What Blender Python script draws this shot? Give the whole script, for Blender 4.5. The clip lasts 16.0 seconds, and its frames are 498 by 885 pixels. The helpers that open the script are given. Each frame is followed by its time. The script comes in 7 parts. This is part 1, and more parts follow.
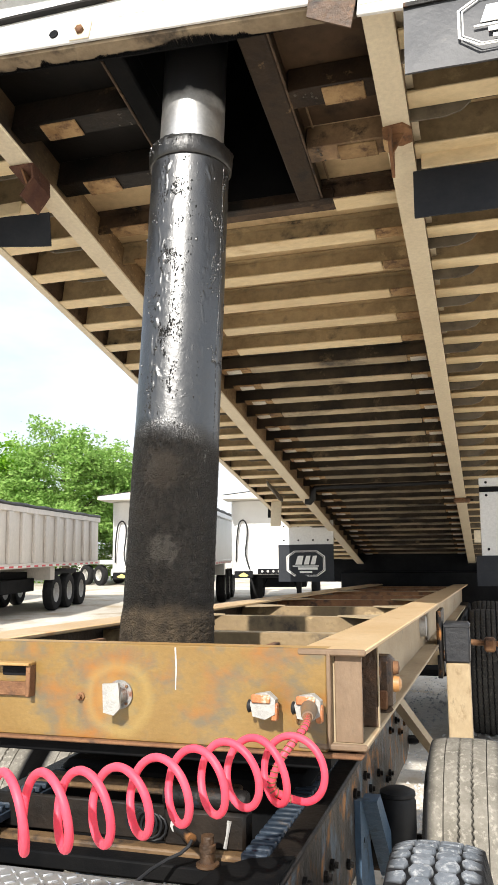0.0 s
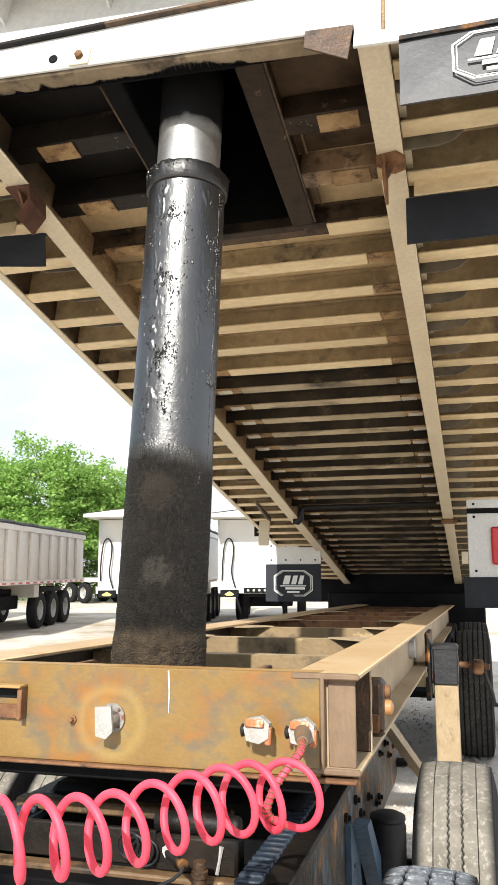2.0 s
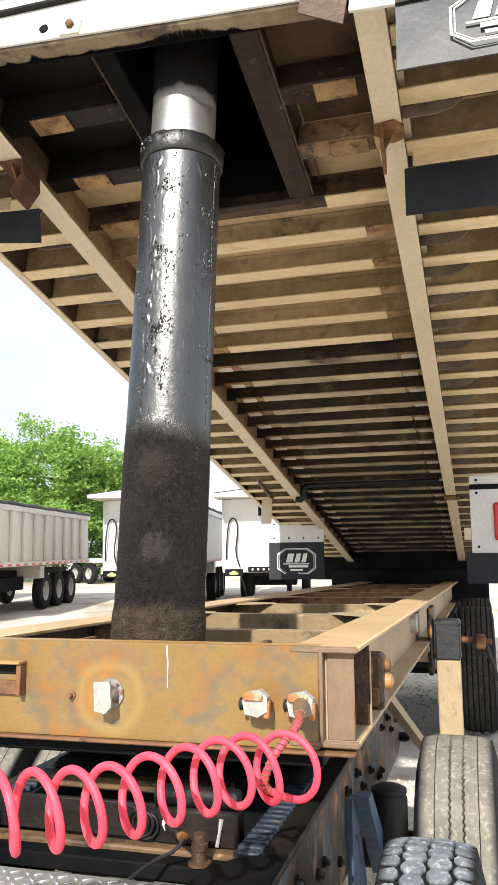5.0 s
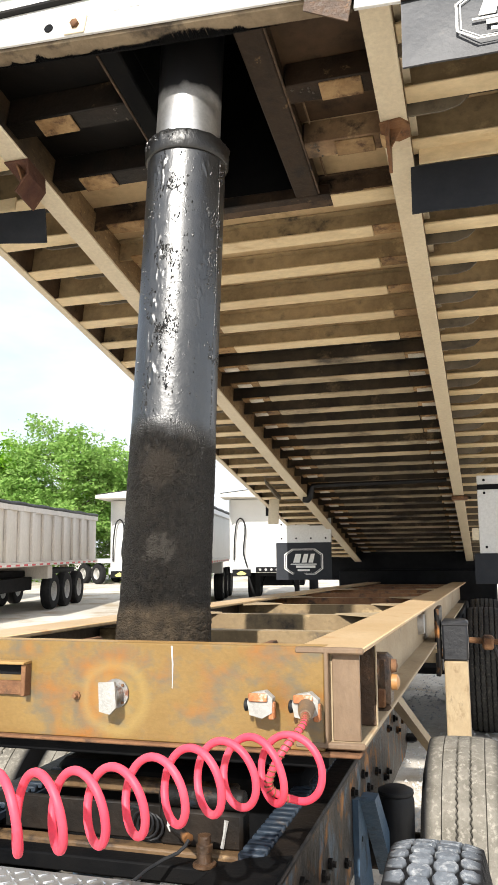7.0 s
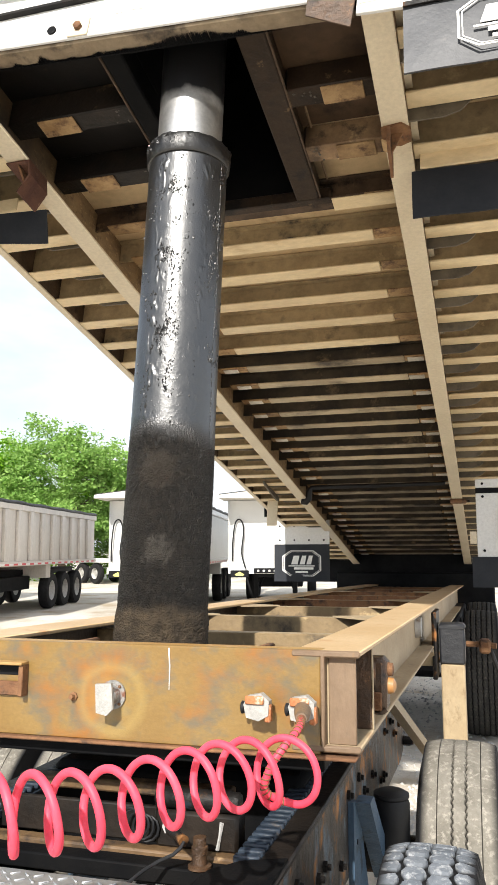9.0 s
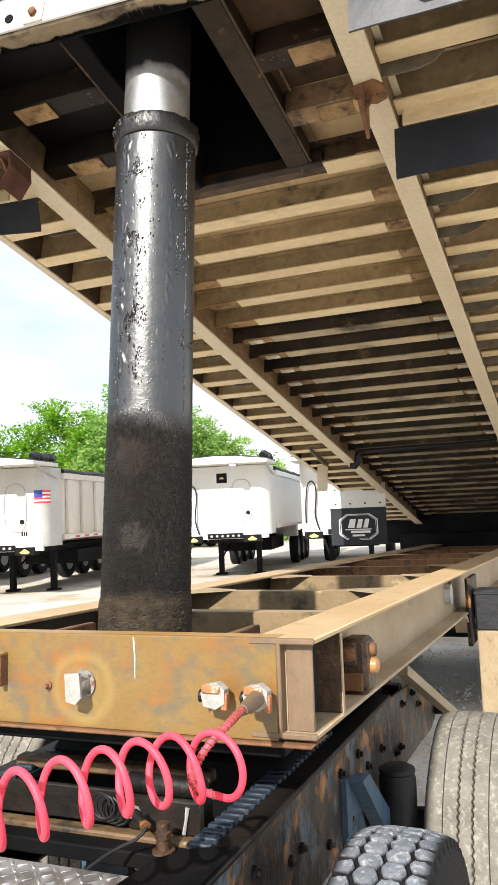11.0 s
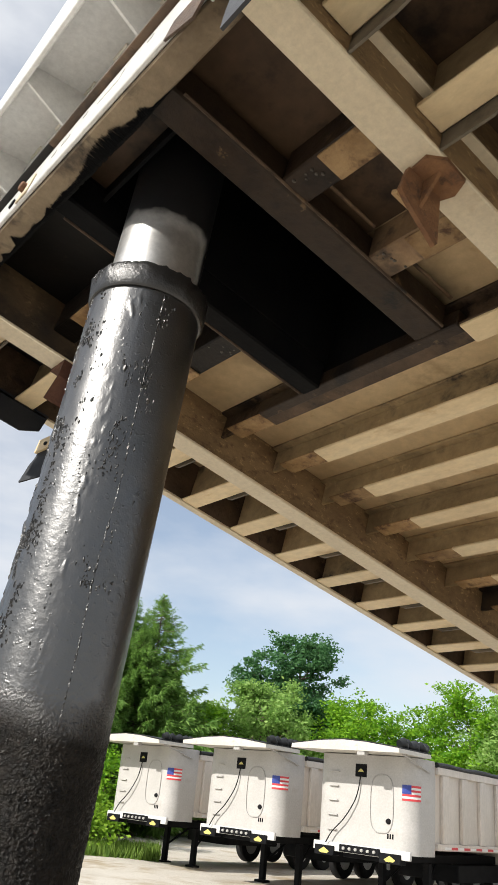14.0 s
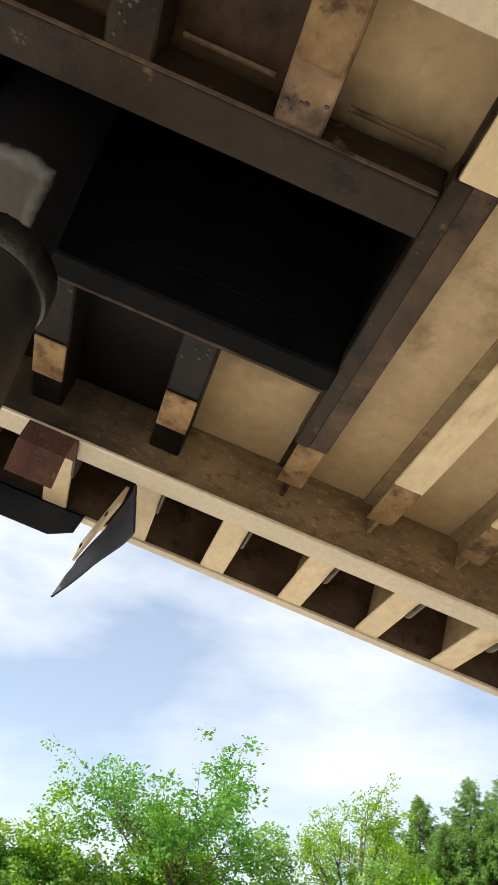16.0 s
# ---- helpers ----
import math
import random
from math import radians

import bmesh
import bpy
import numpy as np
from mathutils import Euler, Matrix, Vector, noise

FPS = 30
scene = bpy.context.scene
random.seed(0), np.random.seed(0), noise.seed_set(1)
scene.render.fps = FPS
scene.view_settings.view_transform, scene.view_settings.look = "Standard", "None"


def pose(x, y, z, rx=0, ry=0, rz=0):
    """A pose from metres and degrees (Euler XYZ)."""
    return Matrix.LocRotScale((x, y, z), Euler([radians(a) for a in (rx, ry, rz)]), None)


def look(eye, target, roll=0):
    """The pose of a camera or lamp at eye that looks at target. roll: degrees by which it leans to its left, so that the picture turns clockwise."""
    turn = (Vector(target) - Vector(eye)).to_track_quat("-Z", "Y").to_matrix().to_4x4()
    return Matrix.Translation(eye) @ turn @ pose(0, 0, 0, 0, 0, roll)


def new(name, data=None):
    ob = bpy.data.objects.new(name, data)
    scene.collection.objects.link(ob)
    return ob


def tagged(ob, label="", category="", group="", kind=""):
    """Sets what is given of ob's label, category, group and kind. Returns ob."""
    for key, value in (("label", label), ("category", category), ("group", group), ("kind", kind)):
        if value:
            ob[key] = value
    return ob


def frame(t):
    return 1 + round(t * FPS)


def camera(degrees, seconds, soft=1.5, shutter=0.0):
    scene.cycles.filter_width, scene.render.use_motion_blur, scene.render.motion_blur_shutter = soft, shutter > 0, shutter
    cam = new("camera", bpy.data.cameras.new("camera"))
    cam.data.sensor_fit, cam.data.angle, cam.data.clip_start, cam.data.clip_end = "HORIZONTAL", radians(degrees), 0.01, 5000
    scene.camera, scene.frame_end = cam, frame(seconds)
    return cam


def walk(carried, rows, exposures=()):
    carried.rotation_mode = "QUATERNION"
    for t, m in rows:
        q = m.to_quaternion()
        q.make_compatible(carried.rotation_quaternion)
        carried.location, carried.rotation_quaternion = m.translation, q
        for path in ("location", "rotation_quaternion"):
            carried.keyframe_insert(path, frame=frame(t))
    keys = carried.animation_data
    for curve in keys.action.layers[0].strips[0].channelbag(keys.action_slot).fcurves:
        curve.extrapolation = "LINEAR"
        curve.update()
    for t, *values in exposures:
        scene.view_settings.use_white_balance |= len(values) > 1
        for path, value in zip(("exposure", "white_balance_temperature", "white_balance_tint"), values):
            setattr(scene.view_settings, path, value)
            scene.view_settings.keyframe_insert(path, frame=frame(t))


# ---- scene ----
cam = camera(34.6, 16.0)
PATH = [
    (0, (0.783, 0.1, 1.628), (0.215, 1.999, 1.898), -0.6),
    (0.5, (0.774, 0.094, 1.624), (0.222, 1.994, 1.915), -0.6),
    (1, (0.77, 0.083, 1.651), (0.223, 1.987, 1.927), -0.4),
    (1.5, (0.774, 0.093, 1.638), (0.226, 1.992, 1.941), -0.2),
    (2, (0.765, 0.081, 1.64), (0.232, 1.983, 1.954), -0.2),
    (2.5, (0.762, 0.088, 1.616), (0.229, 1.99, 1.935), -0.0),
    (3, (0.773, 0.099, 1.627), (0.236, 2.004, 1.916), -0.5),
    (3.5, (0.794, 0.104, 1.621), (0.24, 2.006, 1.899), -0.8),
    (4, (0.773, 0.1, 1.627), (0.233, 2.008, 1.89), -0.6),
    (6.5, (0.784, 0.117, 1.626), (0.226, 2.018, 1.894), -0.8),
    (7, (0.781, 0.116, 1.626), (0.218, 2.017, 1.892), -0.7),
    (7.5, (0.782, 0.116, 1.626), (0.216, 2.016, 1.892), -0.8),
    (8, (0.783, 0.113, 1.626), (0.214, 2.012, 1.892), -0.7),
    (8.5, (0.784, 0.112, 1.626), (0.219, 2.012, 1.894), -0.6),
    (9, (0.784, 0.11, 1.631), (0.223, 2.011, 1.899), -0.2),
    (11.3, (1.092, 0.242, 1.708), (0.327, 2.083, 1.86), -2.7),
    (11.5, (1.064, 0.209, 1.719), (0.324, 2.062, 1.857), -2.3),
    (12, (1.216, 0.294, 1.727), (0.343, 2.085, 1.902), -0.4),
    (12.5, (1.283, 0.574, 1.819), (0.244, 2.236, 2.216), 1.0),
    (13, (1.265, 0.896, 1.84), (0.11, 2.41, 2.449), 1.4),
    (13.5, (1.309, 1.268, 1.849), (0.002, 2.586, 2.594), 3.5),
    (14, (1.34, 1.702, 1.873), (-0.127, 2.796, 2.682), 5.9),
    (14.5, (1.302, 2.05, 1.883), (-0.217, 3.023, 2.747), 5.8),
    (15, (1.254, 2.404, 1.878), (-0.378, 3.161, 2.752), 7.4),
    (15.5, (1.121, 2.672, 1.902), (-0.591, 3.167, 2.81), 8.0),
    (16, (0.967, 2.738, 1.963), (-0.664, 3.066, 3.073), 7.2),
]
walk(cam, [(t, look(eye, target, roll)) for t, eye, target, roll in PATH],
     [(0, 0.66), (9, 0.66), (11.5, 0.68), (12.5, 0.50), (13.0, 0.24), (13.5, 0.12), (14, 0.21), (14.5, 0.34), (15, 0.64), (15.5, 0.58), (16, 0.64)])
# ---- world, sun and exposure ----
SUN_AZ, SUN_EL = radians(181.0), radians(35.0)     # azimuth from +y, clockwise seen from above


def make_world():
    world = bpy.data.worlds.new("sky")
    scene.world = world
    world.use_nodes = True
    nt = world.node_tree
    nt.nodes.clear()
    n, l = nt.nodes.new, nt.links.new
    out, bg, sky = n("ShaderNodeOutputWorld"), n("ShaderNodeBackground"), n("ShaderNodeTexSky")
    sky.sky_type, sky.sun_disc = "NISHITA", False
    sky.sun_elevation, sky.sun_rotation = SUN_EL, SUN_AZ
    sky.air_density, sky.dust_density, sky.ozone_density = 1.0, 0.4, 1.3
    # thin bright cloud, broken in places
    co, mp, no, ramp, mix = n("ShaderNodeTexCoord"), n("ShaderNodeMapping"), n("ShaderNodeTexNoise"), n("ShaderNodeValToRGB"), n("ShaderNodeMixRGB")
    mp.inputs["Scale"].default_value = (1.0, 1.0, 2.6)
    no.inputs["Scale"].default_value, no.inputs["Detail"].default_value, no.inputs["Roughness"].default_value = 2.3, 6.0, 0.55
    ramp.color_ramp.elements[0].position, ramp.color_ramp.elements[1].position = 0.13, 0.40
    ramp.color_ramp.elements[0].color, ramp.color_ramp.elements[1].color = (0.26, 0.26, 0.26, 1), (0.95, 0.95, 0.95, 1)
    mix.inputs[2].default_value = (6.0, 6.2, 6.55, 1)
    # the cover thins to the west; in the unseen east too, for darker reflections
    sep, thin, east, less = n("ShaderNodeSeparateXYZ"), n("ShaderNodeMath"), n("ShaderNodeMath"), n("ShaderNodeMath")
    east.operation, east.use_clamp, east.inputs[1].default_value = "SUBTRACT", True, 0.25
    less.operation, less.inputs[1].default_value = "MULTIPLY_ADD", -0.75
    thin.operation, thin.inputs[1].default_value = "MULTIPLY_ADD", 0.31
    l(co.outputs["Generated"], mp.inputs["Vector"]), l(mp.outputs[0], no.inputs["Vector"])
    l(co.outputs["Generated"], sep.inputs[0]), l(sep.outputs[0], thin.inputs[0]), l(no.outputs["Fac"], thin.inputs[2]), l(sep.outputs[0], east.inputs[0]), l(east.outputs[0], less.inputs[0]), l(thin.outputs[0], less.inputs[2]), l(less.outputs[0], ramp.inputs[0])
    l(ramp.outputs[0], mix.inputs[0]), l(sky.outputs[0], mix.inputs[1]), l(mix.outputs[0], bg.inputs[0]), l(bg.outputs[0], out.inputs[0])
    bg.inputs[1].default_value = 0.120


make_world()
sun = new("sun", bpy.data.lights.new("sun", "SUN"))
sun.data.energy, sun.data.angle, sun.data.color = 5.0, radians(1.0), (1.0, 0.95, 0.87)
to_sun = Vector((math.sin(SUN_AZ) * math.cos(SUN_EL), math.cos(SUN_AZ) * math.cos(SUN_EL), math.sin(SUN_EL)))
sun.matrix_world = look(to_sun * 30, (0, 0, 0))


# ---- materials ----
def material(name, a, b, scale=6.0, rough=0.6, metal=0.0, bump=0.2, fine=60.0, stain=None, stain_at=0.58, stain_scale=3.0, stain_rough=None,
             stretch=(1, 1, 1), spec=0.5, vary=0.0, coat=0.0, bump_scale=None, second=None, second_at=0.6, second_scale=9.0):
    """Two base colours blended by a noise of scale features a metre, fine grain, stains in colour `stain`, and a relief."""
    m = bpy.data.materials.new(name)
    m.use_nodes = True
    nt = m.node_tree
    n, l = nt.nodes.new, nt.links.new
    p = nt.nodes["Principled BSDF"]
    co, mp = n("ShaderNodeTexCoord"), n("ShaderNodeMapping")
    mp.inputs["Scale"].default_value = stretch
    l(co.outputs["Object"], mp.inputs["Vector"])
    vec = mp.outputs[0]
    if vary:
        info, add = n("ShaderNodeObjectInfo"), n("ShaderNodeVectorMath")
        sc = n("ShaderNodeMath")
        sc.operation, sc.inputs[1].default_value = "MULTIPLY", 40.0
        l(info.outputs["Random"], sc.inputs[0]), l(vec, add.inputs[0]), l(sc.outputs[0], add.inputs[1])
        vec = add.outputs[0]

    def tex(s, detail=5.0, r=0.6):
        t = n("ShaderNodeTexNoise")
        t.inputs["Scale"].default_value, t.inputs["Detail"].default_value, t.inputs["Roughness"].default_value = s, detail, r
        l(vec, t.inputs["Vector"])
        return t.outputs["Fac"]

    def ramp(src, lo, hi):
        r = n("ShaderNodeMapRange")
        r.inputs["From Min"].default_value, r.inputs["From Max"].default_value = lo, hi
        l(src, r.inputs["Value"])
        return r.outputs[0]

    def blend(fac, c1, c2, kind="MIX"):
        x = n("ShaderNodeMixRGB")
        x.blend_type = kind
        for sock, v in ((x.inputs[0], fac), (x.inputs[1], c1), (x.inputs[2], c2)):
            if isinstance(v, (tuple, list)):
                sock.default_value = (*v, 1)
            elif isinstance(v, float):
                sock.default_value = v
            else:
                l(v, sock)
        return x.outputs[0]

    base = blend(ramp(tex(scale), 0.33, 0.67), a, b)
    grain = tex(fine, 4.0, 0.7)
    base = blend(0.35, base, blend(ramp(grain, 0.3, 0.7), (0.45, 0.45, 0.45), (1.0, 1.0, 1.0)), "MULTIPLY")
    rg = ramp(grain, -1.2, 2.2)
    rmul = n("ShaderNodeMath")
    rmul.operation, rmul.inputs[1].default_value = "MULTIPLY_ADD", 0.35 * rough
    rmul.inputs[2].default_value = 0.82 * rough
    l(rg, rmul.inputs[0])
    rv = rmul.outputs[0]
    if second:
        base = blend(ramp(tex(second_scale, 6.0, 0.7), second_at, second_at + 0.10), base, second)
    if stain:
        f = ramp(tex(stain_scale, 6.0, 0.65), stain_at, stain_at + 0.14)
        base = blend(f, base, stain)
        if stain_rough is not None:
            x = n("ShaderNodeMix")
            l(f, x.inputs[0]), l(rv, x.inputs[2])
            x.inputs[3].default_value = stain_rough
            rv = x.outputs[0]
    if vary:
        info2 = n("ShaderNodeObjectInfo")
        hv = n("ShaderNodeHueSaturation")
        mr = n("ShaderNodeMapRange")
        mr.inputs["To Min"].default_value, mr.inputs["To Max"].default_value = 1 - vary, 1 + vary
        l(info2.outputs["Random"], mr.inputs["Value"]), l(mr.outputs[0], hv.inputs["Value"]), l(base, hv.inputs["Color"])
        base = hv.outputs[0]
    l(base, p.inputs["Base Color"]), l(rv, p.inputs["Roughness"])
    p.inputs["Metallic"].default_value = metal
    p.inputs["Specular IOR Level"].default_value = spec
    p.inputs["Coat Weight"].default_value = coat
    if bump:
        bp = n("ShaderNodeBump")
        bp.inputs["Strength"].default_value, bp.inputs["Distance"].default_value = bump, 0.01
        l(tex(bump_scale or fine * 0.6, 6.0, 0.65), bp.inputs["Height"]), l(bp.outputs[0], p.inputs["Normal"])
    return m


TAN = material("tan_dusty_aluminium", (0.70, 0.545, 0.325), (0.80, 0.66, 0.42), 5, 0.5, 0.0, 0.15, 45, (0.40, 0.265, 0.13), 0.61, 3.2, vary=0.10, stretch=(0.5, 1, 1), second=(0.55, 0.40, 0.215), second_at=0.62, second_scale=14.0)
SILL = material("tan_painted_sill", (0.62, 0.53, 0.38), (0.70, 0.61, 0.45), 3, 0.5, 0.0, 0.08, 60, (0.42, 0.31, 0.18), 0.66, 4.0)
WEB = material("mottled_brown_aluminium", (0.27, 0.196, 0.105), (0.50, 0.375, 0.21), 5, 0.65, 0.0, 0.3, 40, (0.050, 0.038, 0.026), 0.555, 5.0, vary=0.25, second=(0.50, 0.375, 0.21), second_at=0.60, second_scale=7.0)
GUSSET = material("dull_grey_brown_plate", (0.080, 0.066, 0.048), (0.150, 0.126, 0.092), 7, 0.6, 0.0, 0.2, 50, (0.04, 0.033, 0.026), 0.56, 9.0, vary=0.2)
FLOOR_UNDER = material("dusty_floor_underside", (0.56, 0.405, 0.225), (0.72, 0.555, 0.33), 2.5, 0.6, 0.0, 0.15, 30, (0.27, 0.17, 0.085), 0.60, 2.5, second=(0.46, 0.315, 0.165), second_at=0.60, second_scale=9.0)
FLOOR_BLACK = material("black_floor_underside", (0.005, 0.0048, 0.0048), (0.014, 0.0115, 0.010), 4.0, 0.5, 0.0, 0.2, 30, (0.006, 0.006, 0.006), 0.52, 4.0, second=(0.05, 0.036, 0.024), second_at=0.68, second_scale=6.0, spec=0.2)
FLOOR_DARK = material("dark_brown_floor_underside", (0.040, 0.025, 0.016), (0.125, 0.078, 0.046), 3.5, 0.55, 0.0, 0.2, 30, (0.014, 0.011, 0.009), 0.52, 4.0, spec=0.3, second=(0.28, 0.185, 0.105), second_at=0.64, second_scale=4.0)
SILLWEB = material("stained_brown_sill", (0.16, 0.098, 0.046), (0.28, 0.185, 0.09), 4, 0.65, 0.0, 0.35, 55, (0.115, 0.064, 0.032), 0.53, 20.0, second=(0.38, 0.26, 0.13), second_at=0.56, second_scale=38.0, stretch=(1, 1, 1.8))
CLIP = material("rusty_welded_clip", (0.25, 0.145, 0.060), (0.44, 0.29, 0.14), 14, 0.75, 0.0, 0.5, 60, (0.10, 0.050, 0.024), 0.50, 18.0, vary=0.2)
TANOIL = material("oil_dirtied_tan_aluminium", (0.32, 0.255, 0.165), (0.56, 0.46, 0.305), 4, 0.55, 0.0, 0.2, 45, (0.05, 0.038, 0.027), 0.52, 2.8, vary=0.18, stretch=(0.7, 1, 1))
# the enclosed tail's shade, put into darker flange and web colours
TAN_SHADE = material("shade_darkened_aluminium", (0.20, 0.165, 0.11), (0.34, 0.28, 0.19), 4, 0.6, 0.0, 0.2, 45, (0.025, 0.02, 0.016), 0.48, 2.4, vary=0.2, stretch=(0.7, 1, 1))
WEB_OIL_SHADE = material("oily_shaded_web", (0.018, 0.0145, 0.011), (0.065, 0.049, 0.032), 5, 0.6, 0.0, 0.3, 40, (0.010, 0.009, 0.008), 0.51, 4.0, vary=0.2, second=(0.24, 0.18, 0.105), second_at=0.60, second_scale=3.0)
OILSTUB = material("oil_black_stub", (0.006, 0.0055, 0.005), (0.022, 0.016, 0.012), 7, 0.5, 0.0, 0.4, 45, (0.006, 0.006, 0.006), 0.50, 6.0, second=(0.12, 0.08, 0.045), second_at=0.62, second_scale=11.0, spec=0.2)
DARKSTUB = material("oily_and_shaded_dark_brown", (0.012, 0.008, 0.006), (0.058, 0.036, 0.021), 8, 0.5, 0.0, 0.4, 45, (0.009, 0.008, 0.007), 0.50, 8.0, second=(0.20, 0.13, 0.07), second_at=0.62, second_scale=15.0, spec=0.25)
SPATTER = material("greasy_weld_spatter", (0.05, 0.044, 0.038), (0.10, 0.088, 0.076), 30, 0.3, 0.3, 0.3, 90)
SILVER = material("bare_silver_clip", (0.62, 0.58, 0.50), (0.74, 0.70, 0.62), 12, 0.4, 0.3, 0.1, 60, vary=0.1)


def oil_spread(m, centre, half, reach, colour=(0.010, 0.008, 0.006)):
    """A creeping oil stain with a ragged edge round a box, in the part's own metres."""
    nt = m.node_tree
    n, l = nt.nodes.new, nt.links.new
    p = nt.nodes["Principled BSDF"]
    src = p.inputs["Base Color"].links[0].from_socket
    co, sub, ab, sub2, mx, ln = (n("ShaderNodeTexCoord"), *[n("ShaderNodeVectorMath") for _ in range(5)])
    no, mul, add, mr, mix = n("ShaderNodeTexNoise"), n("ShaderNodeMath"), n("ShaderNodeMath"), n("ShaderNodeMapRange"), n("ShaderNodeMixRGB")
    sub.operation, ab.operation, sub2.operation, mx.operation, ln.operation = "SUBTRACT", "ABSOLUTE", "SUBTRACT", "MAXIMUM", "LENGTH"
    sub.inputs[1].default_value, sub2.inputs[1].default_value, mx.inputs[1].default_value = centre, half, (0, 0, 0)
    no.inputs["Scale"].default_value, no.inputs["Detail"].default_value = 7.0, 6.0
    mul.operation, mul.inputs[1].default_value = "MULTIPLY", reach * 1.6
    l(co.outputs["Object"], sub.inputs[0]), l(sub.outputs[0], ab.inputs[0]), l(ab.outputs[0], sub2.inputs[0]), l(sub2.outputs[0], mx.inputs[0]), l(mx.outputs[0], ln.inputs[0])
    l(co.outputs["Object"], no.inputs["Vector"]), l(no.outputs["Fac"], mul.inputs[0]), l(mul.outputs[0], add.inputs[1]), l(ln.outputs["Value"], add.inputs[0])
    mr.inputs["From Min"].default_value, mr.inputs["From Max"].default_value = reach * 0.75, reach * 1.75
    l(add.outputs[0], mr.inputs["Value"]), l(mr.outputs[0], mix.inputs[0]), l(src, mix.inputs[2])
    mix.inputs[1].default_value = (*colour, 1)
    l(mix.outputs[0], p.inputs["Base Color"])


oil_spread(FLOOR_UNDER, (0.0, -0.05, 0.2), (0.25, 0.20, 1.0), 0.16, (0.020, 0.014, 0.010))
oil_spread(SILLWEB, (-0.30, -0.55, 0.1), (0.33, 0.30, 1.0), 0.28, (0.012, 0.009, 0.007))
GREASE_SHADE = material("black_grease_and_shade", (0.003, 0.0035, 0.0045), (0.008, 0.0078, 0.008), 7, 0.6, 0.0, 0.3, 40, (0.020, 0.015, 0.011), 0.68, 5.0, spec=0.06)
CLOT = material("wet_grease_clots", (0.004, 0.004, 0.0045), (0.012, 0.011, 0.010), 30, 0.34, 0.0, 0.3, 90, (0.03, 0.024, 0.018), 0.62, 30.0, spec=0.7)
GREASY = material("greasy_brown_steel", (0.045, 0.030, 0.020), (0.125, 0.083, 0.054), 8, 0.6, 0.0, 0.5, 45, (0.20, 0.13, 0.07), 0.60, 14.0, second=(0.016, 0.012, 0.010), second_at=0.54, second_scale=5.0, spec=0.22)
STUB = material("grimy_rust_brown_stub", (0.20, 0.120, 0.062), (0.42, 0.28, 0.15), 9, 0.65, 0.0, 0.5, 45, (0.050, 0.030, 0.018), 0.48, 13.0, second=(0.46, 0.32, 0.17), second_at=0.58, second_scale=19.0)
oil_spread(STUB, (0.20, -0.05, 0.1), (0.10, 0.30, 1.0), 0.10, (0.030, 0.019, 0.012))
RAILSIDE = material("rusted_blue_black_rail", (0.008, 0.008, 0.009), (0.075, 0.056, 0.040), 8, 0.5, 0.0, 1.0, 40, (0.42, 0.19, 0.06), 0.54, 11.0, 0.85, second=(0.085, 0.120, 0.150), second_at=0.525, second_scale=9.0, spec=0.35, stretch=(1, 1.0, 0.75))
ENDPLATE = material("pinkish_brown_end_plate", (0.15, 0.098, 0.060), (0.215, 0.145, 0.088), 5, 0.55, 0.0, 0.25, 70, (0.27, 0.145, 0.045), 0.56, 6.0, second=(0.085, 0.060, 0.042), second_at=0.58, second_scale=8.0, stretch=(1, 1, 0.5))
HANDCAST = material("chipped_cast_coupling", (0.17, 0.165, 0.155), (0.36, 0.355, 0.34), 30, 0.5, 0.1, 0.4, 90, (0.17, 0.07, 0.038), 0.52, 34.0)
PALECAST = material("pale_die_cast", (0.31, 0.305, 0.285), (0.42, 0.41, 0.385), 14, 0.5, 0.1, 0.3, 120, (0.20, 0.165, 0.12), 0.60, 26.0)
RUSTCAST = material("orange_rusted_casting", (0.40, 0.13, 0.045), (0.55, 0.24, 0.10), 26, 0.7, 0.0, 0.5, 90, (0.62, 0.58, 0.50), 0.54, 30.0)
PIN = material("dusty_brown_pin", (0.16, 0.125, 0.085), (0.26, 0.21, 0.15), 12, 0.7, 0.0, 0.4, 70, (0.06, 0.045, 0.03), 0.55, 12.0)
WHITE = material("white_gloss_paint", (0.66, 0.66, 0.645), (0.72, 0.72, 0.705), 2, 0.3, 0.0, 0.02, 50, (0.52, 0.50, 0.46), 0.66, 3.0)
NOSE = material("weathered_white_paint", (0.46, 0.445, 0.425), (0.54, 0.525, 0.505), 1.5, 0.4, 0.0, 0.05, 25, (0.40, 0.37, 0.335), 0.58, 1.6)
CREAM = material("cream_cap_paint", (0.56, 0.53, 0.47), (0.64, 0.61, 0.55), 1.5, 0.45, 0.0, 0.1, 25, (0.36, 0.33, 0.28), 0.62, 3.0)
GRIME = material("grime_fringe", (0.17, 0.125, 0.078), (0.30, 0.235, 0.155), 8, 0.85, 0.0, 0.4, 70, (0.035, 0.026, 0.02), 0.50, 7.0)
OCHRE = material("rusty_ochre_paint", (0.34, 0.185, 0.055), (0.42, 0.27, 0.11), 3.2, 0.55, 0.0, 0.25, 90, (0.24, 0.10, 0.03), 0.60, 4.5, second=(0.34, 0.30, 0.23), second_at=0.62, second_scale=5.0)
RUSTTAN = material("faded_tan_frame_paint", (0.34, 0.25, 0.145), (0.44, 0.35, 0.23), 4, 0.6, 0.0, 0.2, 70, (0.26, 0.13, 0.05), 0.60, 5.0, second=(0.16, 0.135, 0.105), second_at=0.63, second_scale=6.0, stretch=(1, 0.5, 1))
